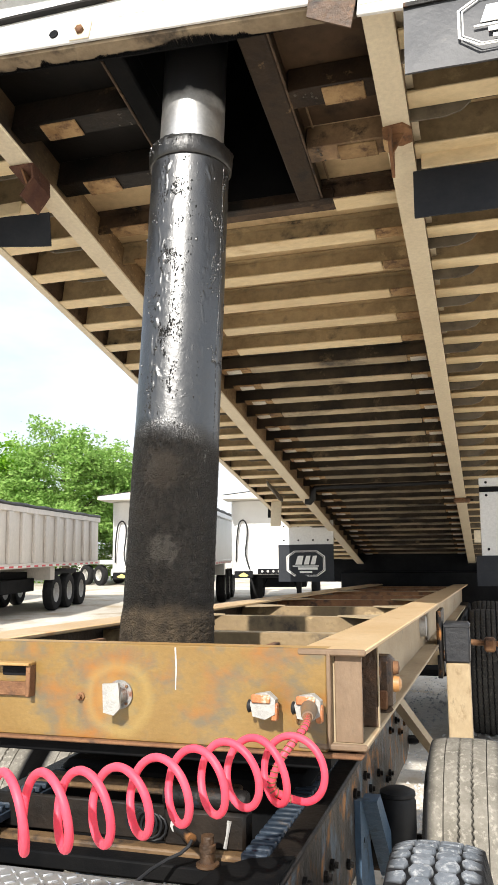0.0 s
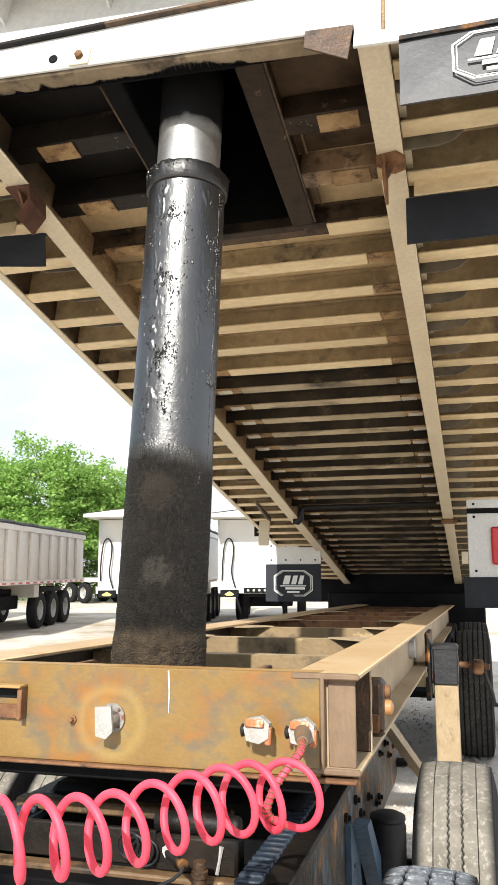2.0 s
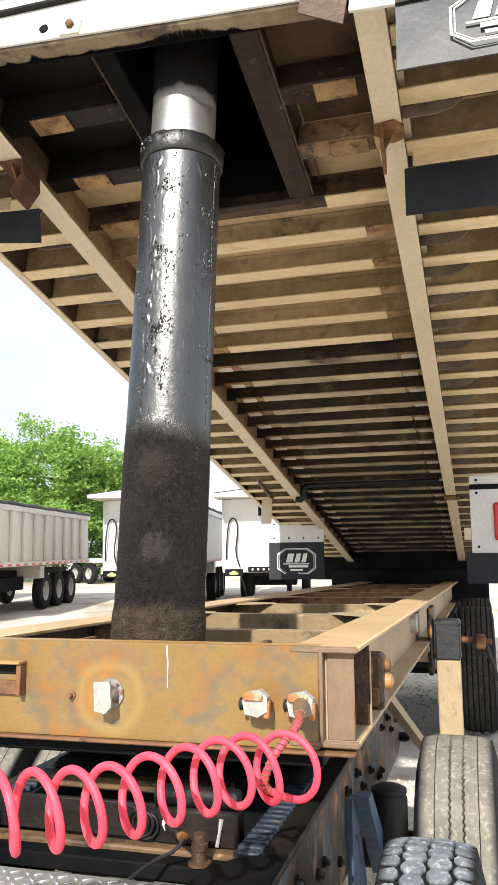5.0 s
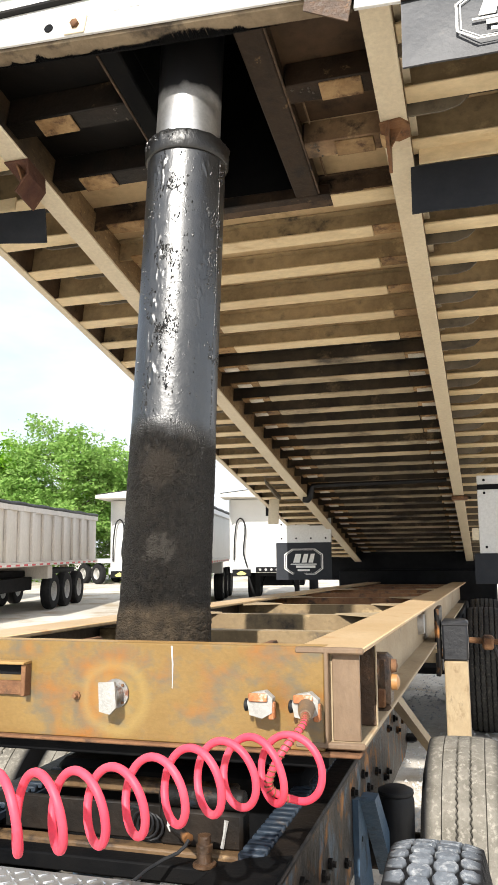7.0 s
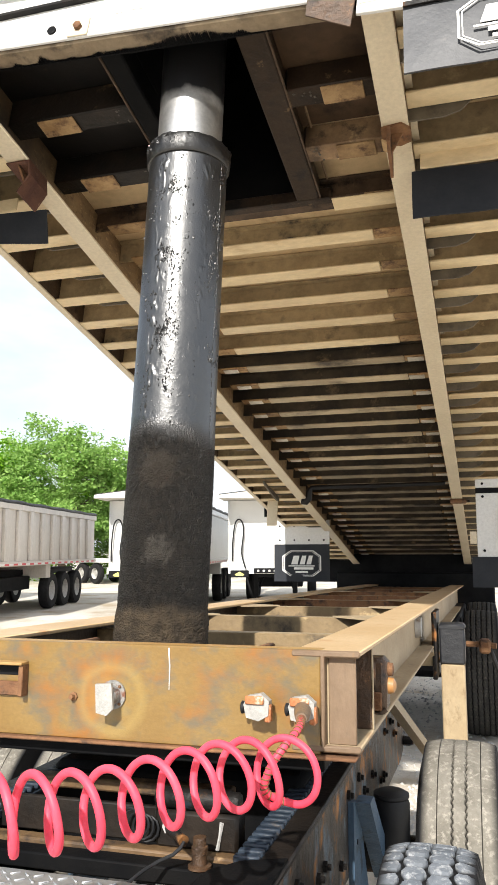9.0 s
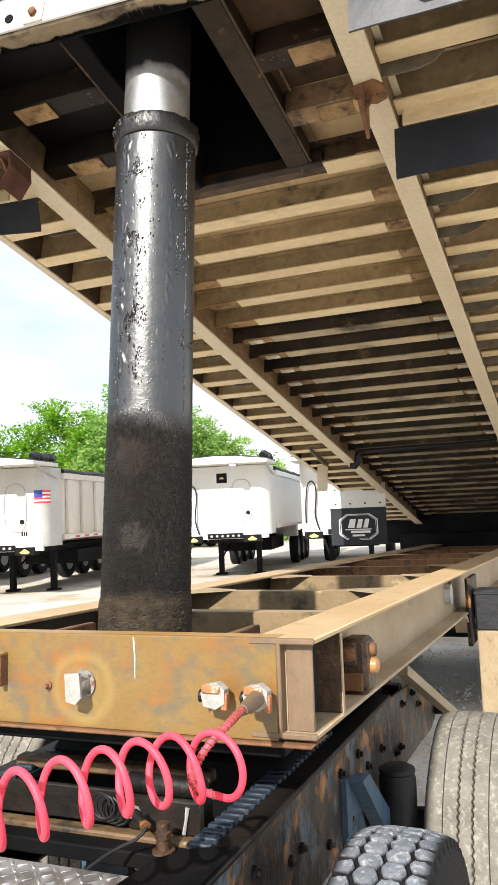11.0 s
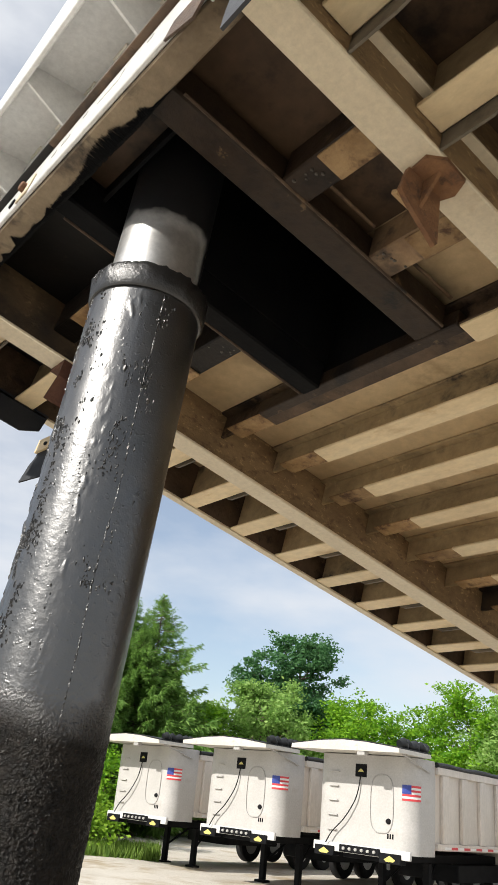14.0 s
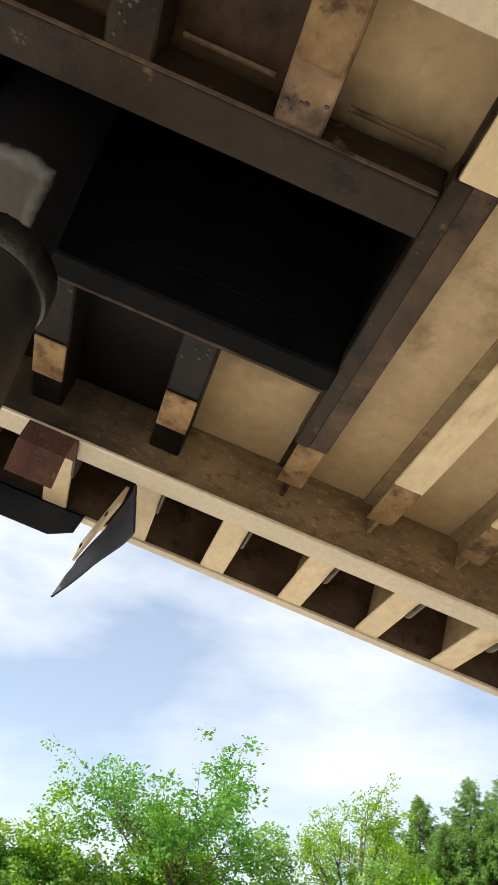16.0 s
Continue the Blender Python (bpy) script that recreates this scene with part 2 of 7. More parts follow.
RAILTOP = material("rubbed_orange_tan_flange", (0.52, 0.35, 0.18), (0.60, 0.44, 0.26), 2.2, 0.55, 0.0, 0.12, 70, (0.42, 0.22, 0.09), 0.58, 5.0, second=(0.46, 0.33, 0.19), second_at=0.58, second_scale=11.0)
RUBBED = material("rubbed_orange_steel", (0.085, 0.046, 0.019), (0.16, 0.095, 0.043), 9, 0.6, 0.0, 0.4, 60, (0.025, 0.017, 0.012), 0.50, 12.0, second=(0.30, 0.20, 0.10), second_at=0.60, second_scale=15.0)
INNER = material("oily_inner_steel", (0.17, 0.115, 0.056), (0.31, 0.22, 0.11), 5, 0.6, 0.0, 0.3, 60, (0.040, 0.029, 0.020), 0.51, 5.0, second=(0.45, 0.33, 0.17), second_at=0.58, second_scale=4.0)
RUST = material("flaking_rust", (0.14, 0.062, 0.028), (0.25, 0.125, 0.055), 14, 0.85, 0.0, 0.7, 80, (0.05, 0.027, 0.017), 0.53, 16.0)
WETRUST = material("wet_rusty_brown_casting", (0.035, 0.019, 0.010), (0.11, 0.058, 0.028), 18, 0.45, 0.0, 0.7, 80, (0.022, 0.014, 0.010), 0.54, 20.0, second=(0.26, 0.13, 0.05), second_at=0.60, second_scale=26.0)
LEGBLACK = material("chipped_black_paint", (0.010, 0.011, 0.014), (0.026, 0.027, 0.031), 8, 0.5, 0.0, 0.3, 60, (0.30, 0.215, 0.115), 0.60, 9.0)
LEGTAN = material("oil_stained_tan_paint", (0.31, 0.225, 0.125), (0.40, 0.31, 0.19), 5, 0.6, 0.0, 0.2, 60, (0.025, 0.021, 0.018), 0.60, 7.0, second=(0.22, 0.155, 0.085), second_at=0.58, second_scale=11.0, stretch=(1, 1, 0.6))
REDRUST = material("red_primer_rust", (0.07, 0.024, 0.014), (0.13, 0.055, 0.030), 16, 0.8, 0.0, 0.6, 90, (0.36, 0.22, 0.13), 0.66, 14.0)
BLACKSTEEL = material("greasy_black_chassis", (0.004, 0.0036, 0.0034), (0.014, 0.012, 0.011), 9, 0.45, 0.0, 0.6, 50, (0.26, 0.115, 0.038), 0.56, 8.0, 0.85, second=(0.030, 0.046, 0.065), second_at=0.60, second_scale=7.0, spec=0.22)
CHROME = material("chromed_rod", (0.72, 0.71, 0.69), (0.80, 0.79, 0.76), 4, 0.33, 0.90, 0.0, 60)


def rod_shade(m, low, high, rear, radius):
    """Rod's shade as colour: black above a ragged edge between two heights, and behind."""
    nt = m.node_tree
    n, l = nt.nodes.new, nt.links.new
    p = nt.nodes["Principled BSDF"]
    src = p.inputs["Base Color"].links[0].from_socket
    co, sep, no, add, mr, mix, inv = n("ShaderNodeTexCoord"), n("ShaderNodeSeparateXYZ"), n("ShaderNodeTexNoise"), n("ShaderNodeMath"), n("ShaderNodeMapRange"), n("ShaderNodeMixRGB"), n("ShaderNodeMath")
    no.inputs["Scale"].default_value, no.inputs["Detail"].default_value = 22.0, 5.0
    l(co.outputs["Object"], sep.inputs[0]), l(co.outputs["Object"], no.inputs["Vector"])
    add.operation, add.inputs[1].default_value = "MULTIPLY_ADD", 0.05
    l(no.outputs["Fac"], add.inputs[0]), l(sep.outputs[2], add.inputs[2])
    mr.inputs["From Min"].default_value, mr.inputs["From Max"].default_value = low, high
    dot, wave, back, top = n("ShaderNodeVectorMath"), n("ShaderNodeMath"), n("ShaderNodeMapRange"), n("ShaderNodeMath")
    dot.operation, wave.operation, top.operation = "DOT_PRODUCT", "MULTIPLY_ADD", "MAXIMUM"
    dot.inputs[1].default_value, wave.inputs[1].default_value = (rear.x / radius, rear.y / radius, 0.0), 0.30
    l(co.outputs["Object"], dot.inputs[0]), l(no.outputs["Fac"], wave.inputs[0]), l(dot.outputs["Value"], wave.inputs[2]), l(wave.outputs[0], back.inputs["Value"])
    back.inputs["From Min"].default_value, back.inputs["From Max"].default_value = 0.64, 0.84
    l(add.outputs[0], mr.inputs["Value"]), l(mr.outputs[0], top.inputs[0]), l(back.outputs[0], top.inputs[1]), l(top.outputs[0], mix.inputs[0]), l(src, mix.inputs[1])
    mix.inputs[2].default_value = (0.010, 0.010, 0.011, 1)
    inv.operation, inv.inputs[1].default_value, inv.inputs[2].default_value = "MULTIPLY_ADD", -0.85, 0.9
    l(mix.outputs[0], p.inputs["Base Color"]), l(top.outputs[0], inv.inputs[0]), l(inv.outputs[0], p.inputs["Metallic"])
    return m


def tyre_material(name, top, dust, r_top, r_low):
    """Dusty tread tops; black below them, which puts the grooves' shade into the colour."""
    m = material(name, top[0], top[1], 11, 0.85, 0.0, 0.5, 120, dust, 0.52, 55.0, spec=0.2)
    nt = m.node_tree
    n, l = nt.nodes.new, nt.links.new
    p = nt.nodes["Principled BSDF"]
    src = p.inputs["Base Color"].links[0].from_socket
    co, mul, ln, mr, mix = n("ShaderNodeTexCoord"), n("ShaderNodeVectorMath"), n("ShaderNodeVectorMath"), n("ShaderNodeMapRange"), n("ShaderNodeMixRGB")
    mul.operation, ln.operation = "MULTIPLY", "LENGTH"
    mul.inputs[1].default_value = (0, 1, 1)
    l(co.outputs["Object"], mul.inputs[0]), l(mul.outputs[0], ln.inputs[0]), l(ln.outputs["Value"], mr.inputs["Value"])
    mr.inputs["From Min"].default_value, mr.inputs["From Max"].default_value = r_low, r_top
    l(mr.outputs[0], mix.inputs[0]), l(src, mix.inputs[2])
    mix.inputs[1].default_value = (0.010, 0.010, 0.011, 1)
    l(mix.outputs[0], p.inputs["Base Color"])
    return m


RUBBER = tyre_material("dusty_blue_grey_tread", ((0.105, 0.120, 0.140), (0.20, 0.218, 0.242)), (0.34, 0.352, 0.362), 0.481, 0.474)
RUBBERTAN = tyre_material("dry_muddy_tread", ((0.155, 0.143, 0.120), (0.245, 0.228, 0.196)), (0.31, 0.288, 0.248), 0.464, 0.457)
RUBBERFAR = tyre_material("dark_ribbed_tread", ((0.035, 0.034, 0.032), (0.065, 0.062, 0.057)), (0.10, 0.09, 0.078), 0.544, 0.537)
RUBBERBLACK = material("black_tyre_rubber", (0.010, 0.010, 0.011), (0.022, 0.022, 0.023), 7, 0.8, 0.0, 0.2, 60, (0.05, 0.047, 0.043), 0.62, 6.0, spec=0.2)
# paler copy of the flap rubber, its sheen put into the grey
FLAPSHEEN = material("sheen_grey_rubber_flap", (0.034, 0.036, 0.042), (0.062, 0.065, 0.073), 6, 0.5, 0.0, 0.2, 60, (0.105, 0.10, 0.097), 0.58, 14.0, spec=0.4)
FLAP = material("black_rubber_flap", (0.014, 0.017, 0.023), (0.030, 0.033, 0.040), 3, 0.6, 0.0, 0.12, 60, (0.07, 0.066, 0.062), 0.66, 5.0, spec=0.22)
MARK = material("white_flap_print", (0.74, 0.74, 0.72), (0.80, 0.80, 0.78), 8, 0.5, 0.0, 0.0, 60, (0.4, 0.4, 0.4), 0.70, 20.0)
PINK = material("coral_pink_hose", (0.80, 0.055, 0.10), (0.86, 0.085, 0.135), 8, 0.50, 0.0, 0.06, 70, (0.72, 0.10, 0.13), 0.60, 9.0, spec=0.35)
CAST = material("pale_cast_metal", (0.36, 0.355, 0.34), (0.52, 0.51, 0.49), 24, 0.5, 0.2, 0.3, 90, (0.20, 0.115, 0.06), 0.60, 26.0)
ALU = material("bright_tread_plate", (0.60, 0.61, 0.62), (0.72, 0.73, 0.74), 12, 0.35, 0.8, 0.05, 70)
SILVERBODY = material("weathered_aluminium_body", (0.60, 0.55, 0.49), (0.71, 0.655, 0.59), 1.2, 0.5, 0.1, 0.04, 20, (0.60, 0.49, 0.40), 0.57, 0.8, stretch=(1, 2.0, 0.4))
TARP = material("black_tarp", (0.010, 0.011, 0.012), (0.024, 0.026, 0.027), 6, 0.5, 0.0, 0.5, 30, spec=0.3)
DARK = material("dark_chassis", (0.006, 0.0065, 0.008), (0.014, 0.0145, 0.016), 4, 0.6, 0.0, 0.2, 30, spec=0.08)
HOSE = material("black_rubber_hose", (0.008, 0.0085, 0.010), (0.016, 0.0165, 0.018), 8, 0.5, 0.0, 0.1, 60, spec=0.3)
RED = material("red_lens", (0.55, 0.015, 0.02), (0.62, 0.03, 0.03), 8, 0.2, 0.0, 0.0, 60)
AMBER = material("amber_lens", (0.36, 0.16, 0.045), (0.46, 0.24, 0.09), 12, 0.4, 0.0, 0.2, 60, (0.30, 0.16, 0.07), 0.55, 30.0)
YELLOW = material("yellow_decal", (0.60, 0.51, 0.14), (0.66, 0.57, 0.20), 12, 0.4, 0.0, 0.0, 60)
BLUE = material("blue_decal", (0.03, 0.05, 0.28), (0.05, 0.08, 0.36), 12, 0.4, 0.0, 0.0, 60)
REDDECAL = material("red_decal", (0.62, 0.05, 0.06), (0.68, 0.07, 0.08), 12, 0.4, 0.0, 0.0, 60)
BLUEPAINT = material("worn_blue_paint", (0.012, 0.020, 0.033), (0.028, 0.042, 0.062), 9, 0.5, 0.0, 0.4, 60, (0.12, 0.085, 0.055), 0.60, 11.0, second=(0.055, 0.080, 0.105), second_at=0.62, second_scale=12.0)
BLUESTRUT = material("scuffed_blue_steel", (0.035, 0.070, 0.120), (0.080, 0.140, 0.21), 9, 0.45, 0.0, 0.4, 60, (0.12, 0.085, 0.055), 0.62, 11.0, second=(0.010, 0.013, 0.018), second_at=0.56, second_scale=9.0)
GRAVEL = material("pale_gravel", (0.55, 0.505, 0.435), (0.67, 0.625, 0.555), 0.45, 0.9, 0.0, 0.9, 22, (0.37, 0.30, 0.21), 0.50, 0.62, bump_scale=28, second=(0.30, 0.27, 0.23), second_at=0.57, second_scale=34.0)
STONE = material("grey_gravel_stone", (0.42, 0.41, 0.39), (0.62, 0.61, 0.58), 9, 0.9, 0.0, 0.3, 60)
BARK = material("bark", (0.10, 0.075, 0.05), (0.17, 0.13, 0.09), 5, 0.9, 0.0, 0.8, 30, stretch=(1, 1, 0.25))


def leaf_material(name, dark, light, through_col):
    m = bpy.data.materials.new(name)
    m.use_nodes = True
    nt = m.node_tree
    n, l = nt.nodes.new, nt.links.new
    p = nt.nodes["Principled BSDF"]
    geo, mix, big, co = n("ShaderNodeNewGeometry"), n("ShaderNodeMixRGB"), n("ShaderNodeTexNoise"), n("ShaderNodeTexCoord")
    add, mr = n("ShaderNodeMath"), n("ShaderNodeMapRange")
    big.inputs["Scale"].default_value = 0.55
    mr.inputs["From Min"].default_value, mr.inputs["From Max"].default_value = 0.60, 1.35
    l(co.outputs["Object"], big.inputs["Vector"])
    l(geo.outputs["Random Per Island"], add.inputs[0]), l(big.outputs["Fac"], add.inputs[1]), l(add.outputs[0], mr.inputs["Value"])
    l(mr.outputs[0], mix.inputs[0])
    mix.inputs[1].default_value, mix.inputs[2].default_value = (*dark, 1), (*light, 1)
    l(mix.outputs[0], p.inputs["Base Color"])
    p.inputs["Roughness"].default_value, p.inputs["Specular IOR Level"].default_value = 0.6, 0.2
    tr, sh, out = n("ShaderNodeBsdfTranslucent"), n("ShaderNodeMixShader"), nt.nodes["Material Output"]
    tr.inputs["Color"].default_value = (*through_col, 1)
    sh.inputs[0].default_value = 0.35
    l(p.outputs[0], sh.inputs[1]), l(tr.outputs[0], sh.inputs[2]), l(sh.outputs[0], out.inputs["Surface"])
    return m


LEAF = leaf_material("broad_leaves", (0.040, 0.140, 0.010), (0.23, 0.43, 0.030), (0.32, 0.60, 0.03))
LEAF3 = leaf_material("shade_coloured_leaves", (0.022, 0.085, 0.008), (0.10, 0.24, 0.020), (0.14, 0.36, 0.02))
LEAF4 = leaf_material("yellow_green_leaves", (0.095, 0.215, 0.018), (0.29, 0.46, 0.050), (0.36, 0.60, 0.05))
LEAF2 = leaf_material("bright_leaves", (0.11, 0.225, 0.045), (0.32, 0.48, 0.14), (0.36, 0.58, 0.13))
LEAF5 = leaf_material("feathery_leaves", (0.045, 0.150, 0.022), (0.165, 0.36, 0.060), (0.20, 0.46, 0.06))
NEEDLE = leaf_material("conifer_needles", (0.070, 0.155, 0.035), (0.21, 0.35, 0.085), (0.24, 0.43, 0.08))
PINE = leaf_material("pine_sprays", (0.030, 0.095, 0.040), (0.11, 0.24, 0.095), (0.10, 0.26, 0.08))
GRASS = leaf_material("grass_blades", (0.07, 0.14, 0.02), (0.20, 0.30, 0.06), (0.2, 0.3, 0.05))


# ---- mesh building ----
class Shape:
    """Gathers vertices and faces in local metres."""

    def __init__(self):
        self.v, self.f = [], []

    def add(self, verts, faces):
        k = len(self.v)
        self.v += [tuple(p) for p in verts]
        self.f += [tuple(i + k for i in q) for q in faces]
        return self

    def box(self, x0, x1, y0, y1, z0, z1, c=0.004, m=None):
        """A box with chamfered edges."""
        mid = Vector(((x0 + x1) / 2, (y0 + y1) / 2, (z0 + z1) / 2))
        h = [abs(x1 - x0) / 2, abs(y1 - y0) / 2, abs(z1 - z0) / 2]
        c = min(c, 0.45 * min(h) * 2)
        pts, at = [], {}
        for sx in (-1, 1):
            for sy in (-1, 1):
                for sz in (-1, 1):
                    s = (sx, sy, sz)
                    for ax in range(3):
                        at[s, ax] = len(pts)
                        pts.append(mid + Vector([s[i] * (h[i] - (0 if i == ax else c)) for i in range(3)]))
        faces = []
        for ax in range(3):
            b, d = (ax + 1) % 3, (ax + 2) % 3
            for s0 in (-1, 1):
                q = []
                for sb, sd in ((-1, -1), (1, -1), (1, 1), (-1, 1)):
                    s = [0, 0, 0]
                    s[ax], s[b], s[d] = s0, sb, sd
                    q.append(at[tuple(s), ax])
                faces.append(q if s0 > 0 else q[::-1])
        for a1 in range(3):
            a2, a3 = (a1 + 1) % 3, (a1 + 2) % 3
            for s1 in (-1, 1):
                for s2 in (-1, 1):
                    lo, hi = [0, 0, 0], [0, 0, 0]
                    lo[a1], lo[a2], lo[a3] = s1, s2, -1
                    hi[a1], hi[a2], hi[a3] = s1, s2, 1
                    q = [at[tuple(lo), a1], at[tuple(lo), a2], at[tuple(hi), a2], at[tuple(hi), a1]]
                    faces.append(q if s1 * s2 > 0 else q[::-1])
        for sx in (-1, 1):
            for sy in (-1, 1):
                for sz in (-1, 1):
                    q = [at[(sx, sy, sz), i] for i in range(3)]
                    faces.append(q if sx * sy * sz > 0 else q[::-1])
        if m is not None:
            pts = [m @ p for p in pts]
        return self.add(pts, faces)

    def prism(self, poly, axis, a0, a1):
        """A closed outline of (p, q) drawn along an axis: for x the outline is (y, z), for y (x, z), for z (x, y)."""
        def at3(p, a):
            return {"x": (a, p[0], p[1]), "y": (p[0], a, p[1]), "z": (p[0], p[1], a)}[axis]
        n = len(poly)
        verts = [at3(p, a0) for p in poly] + [at3(p, a1) for p in poly]
        faces = [tuple(range(n))[::-1], tuple(range(n, 2 * n))] + [(i, (i + 1) % n, n + (i + 1) % n, n + i) for i in range(n)]
        return self.add(verts, faces)

    def tube(self, pts, r, n=10, caps=True):
        """A round bar along points; r is one radius or one a point."""
        pts = [Vector(p) for p in pts]
        rs = [float(q) for q in r] if isinstance(r, (list, tuple)) else [r] * len(pts)
        side, verts, faces = None, [], []
        for i, p in enumerate(pts):
            t = (pts[min(i + 1, len(pts) - 1)] - pts[max(i - 1, 0)]).normalized()
            if side is None:
                side = t.orthogonal().normalized()
            side = (side - t * side.dot(t)).normalized()
            up = t.cross(side)
            verts += [p + rs[i] * (math.cos(2 * math.pi * k / n) * side + math.sin(2 * math.pi * k / n) * up) for k in range(n)]
        for i in range(len(pts) - 1):
            faces += [(i * n + k, i * n + (k + 1) % n, (i + 1) * n + (k + 1) % n, (i + 1) * n + k) for k in range(n)]
        if caps:
            faces += [tuple(range(n))[::-1], tuple(range((len(pts) - 1) * n, len(pts) * n))]
        return self.add(verts, faces)

    def lathe(self, prof, n=32, m=None, closed=False):
        """A profile of (radius, height) turned round z."""
        verts, faces, k = [], [], len(prof)
        for i in range(n):
            a = 2 * math.pi * i / n
            verts += [Vector((r * math.cos(a), r * math.sin(a), z)) for r, z in prof]
        for i in range(n):
            j = (i + 1) % n
            for q in range(k if closed else k - 1):
                p = (q + 1) % k
                faces.append((i * k + q, j * k + q, j * k + p, i * k + p))
        if not closed:
            faces += [tuple(i * k for i in range(n))[::-1], tuple(i * k + k - 1 for i in range(n))]
        if m is not None:
            verts = [m @ v for v in verts]
        return self.add(verts, faces)


def part(name, shape, mat, parent=None, label="", m=None, smooth=40, tidy=True):
    """Links a shape as one mesh object under a thing or a part."""
    me = bpy.data.meshes.new(name)
    me.from_pydata([tuple(p) for p in shape.v], [], shape.f)
    if tidy:
        bm = bmesh.new()
        bm.from_mesh(me)
        bmesh.ops.recalc_face_normals(bm, faces=bm.faces)
        bm.to_mesh(me)
        bm.free()
    me.materials.append(mat)
    if smooth:
        me.shade_smooth()
        me.set_sharp_from_angle(angle=radians(smooth))
    ob = new(name, me)
    if parent is not None:
        ob.parent = parent
    if m is not None:
        ob.matrix_basis = m
    if label:
        tagged(ob, label)
    return ob


def again(ob, name, parent, m):
    """One more object on the same mesh."""
    o = new(name, ob.data)
    o.parent, o.matrix_basis = parent, m
    return o


def thing(name, m, label, category, group="", kind=""):
    ob = new(name)
    ob.matrix_basis = m
    ob.empty_display_size = 0.1
    return tagged(ob, label, category, group, kind)


def attach(ob, parent):
    """Puts ob, placed in world metres, under a thing without moving it."""
    ob.parent, ob.matrix_parent_inverse = parent, parent.matrix_basis.inverted()
    return ob


def T(x=0, y=0, z=0, rx=0, ry=0, rz=0):
    return pose(x, y, z, rx, ry, rz)


CX = -0.10      # the centre line of trailer and tractor
rnd = random.Random(7)


# ---- ground ----
def ground():
    s = Shape()
    n = 60
    xs = np.concatenate([-np.geomspace(2500, 40, 12), np.linspace(-36, 20, 57), np.geomspace(24, 2500, 12)])
    ys = np.concatenate([-np.geomspace(2500, 14, 12), np.linspace(-10, 44, 55), np.geomspace(48, 2500, 12)])
    for y in ys:
        for x in xs:
            z = 0.035 * noise.noise(Vector((x * 0.35, y * 0.35, 0))) + 0.02 * noise.noise(Vector((x * 1.1, y * 1.1, 4))) - 0.03
            s.v.append((x, y, z if abs(x) < 60 and abs(y) < 60 else -0.03))
    w = len(xs)
    s.f = [(j * w + i, j * w + i + 1, (j + 1) * w + i + 1, (j + 1) * w + i) for j in range(len(ys) - 1) for i in range(w - 1)]
    g = part("ground", s, GRAVEL)
    return tagged(g, "pale dusty gravel yard, lightly rutted and sunlit", "ground", kind="structure")


ground()


def loose_stones():
    s = Shape()
    r = random.Random(3)
    for i in range(11000):
        x, y = (r.uniform(-1.5, 2.0), 3.5 + 8.0 * r.random() ** 1.4) if i < 5000 else (r.uniform(0.2, 1.5), r.uniform(3.4, 7.0))
        a, q = r.uniform(0.008, 0.026), r.uniform(0, 6.28)
        z = 0.035 * noise.noise(Vector((x * 0.35, y * 0.35, 0))) + 0.02 * noise.noise(Vector((x * 1.1, y * 1.1, 4))) - 0.03
        c, d = math.cos(q), math.sin(q)
        s.add([(x + a * c, y + a * d, z), (x - a * d * 0.8, y + a * c * 0.8, z), (x - a * c, y - a * d, z), (x + a * d * 0.8, y - a * c * 0.8, z), (x + 0.2 * a * c, y, z + a * 0.8)],
              [(0, 1, 4), (1, 2, 4), (2, 3, 4), (3, 0, 4), (3, 2, 1, 0)])
    g = part("gravel", s, STONE, smooth=0, tidy=False)
    tagged(g, "loose pale grey crushed stone on the yard", "gravel", kind="stuff")


loose_stones()


# ---- the raised dump bed: its own axes are x across, y along to the tail, z off the floor; y 0 lies under the flap behind the front hooks ----
PITCH = -11.6
BED = T(-0.135, 2.925, 2.975, PITCH) @ Matrix.Scale(1.02, 4)
bed = thing("dump_bed", BED, "raised white dump bed with dusty tan ribbed aluminium underside", "dump bed")
STEP = 0.254
SILL_IN, SILL_OUT, HALF = 0.625, 0.712, 1.135
FLOOR_Z, CM_Z, ARM_Z = 0.225, 0.12, 0.05
TAIL = 8.05


def sill(side):
    s = Shape()
    a, b = (SILL_IN, SILL_OUT) if side > 0 else (-SILL_OUT, -SILL_IN)
    w0, w1 = (b - 0.016, b - 0.003) if side > 0 else (a + 0.003, a + 0.016)
    web = part("sill", Shape().box(w0, w1, -0.775, TAIL, 0.010, FLOOR_Z, 0.003), SILLWEB, bed, "stained brown longitudinal sill of the bed")
    part("flange", s.box(a, b, -0.775, TAIL, 0.0, 0.012, 0.003), SILL, web, "pale tan flange along the bottom of the sill")
    # narrow lip along the top of the outer face
    lip = Shape().box(b - 0.006 if side > 0 else a - 0.020, b + 0.020 if side > 0 else a + 0.006, -0.70, TAIL, 0.095, 0.103, 0.002)
    part("lip", lip, SILL, web)


for side in (-1, 1):
    sill(side)


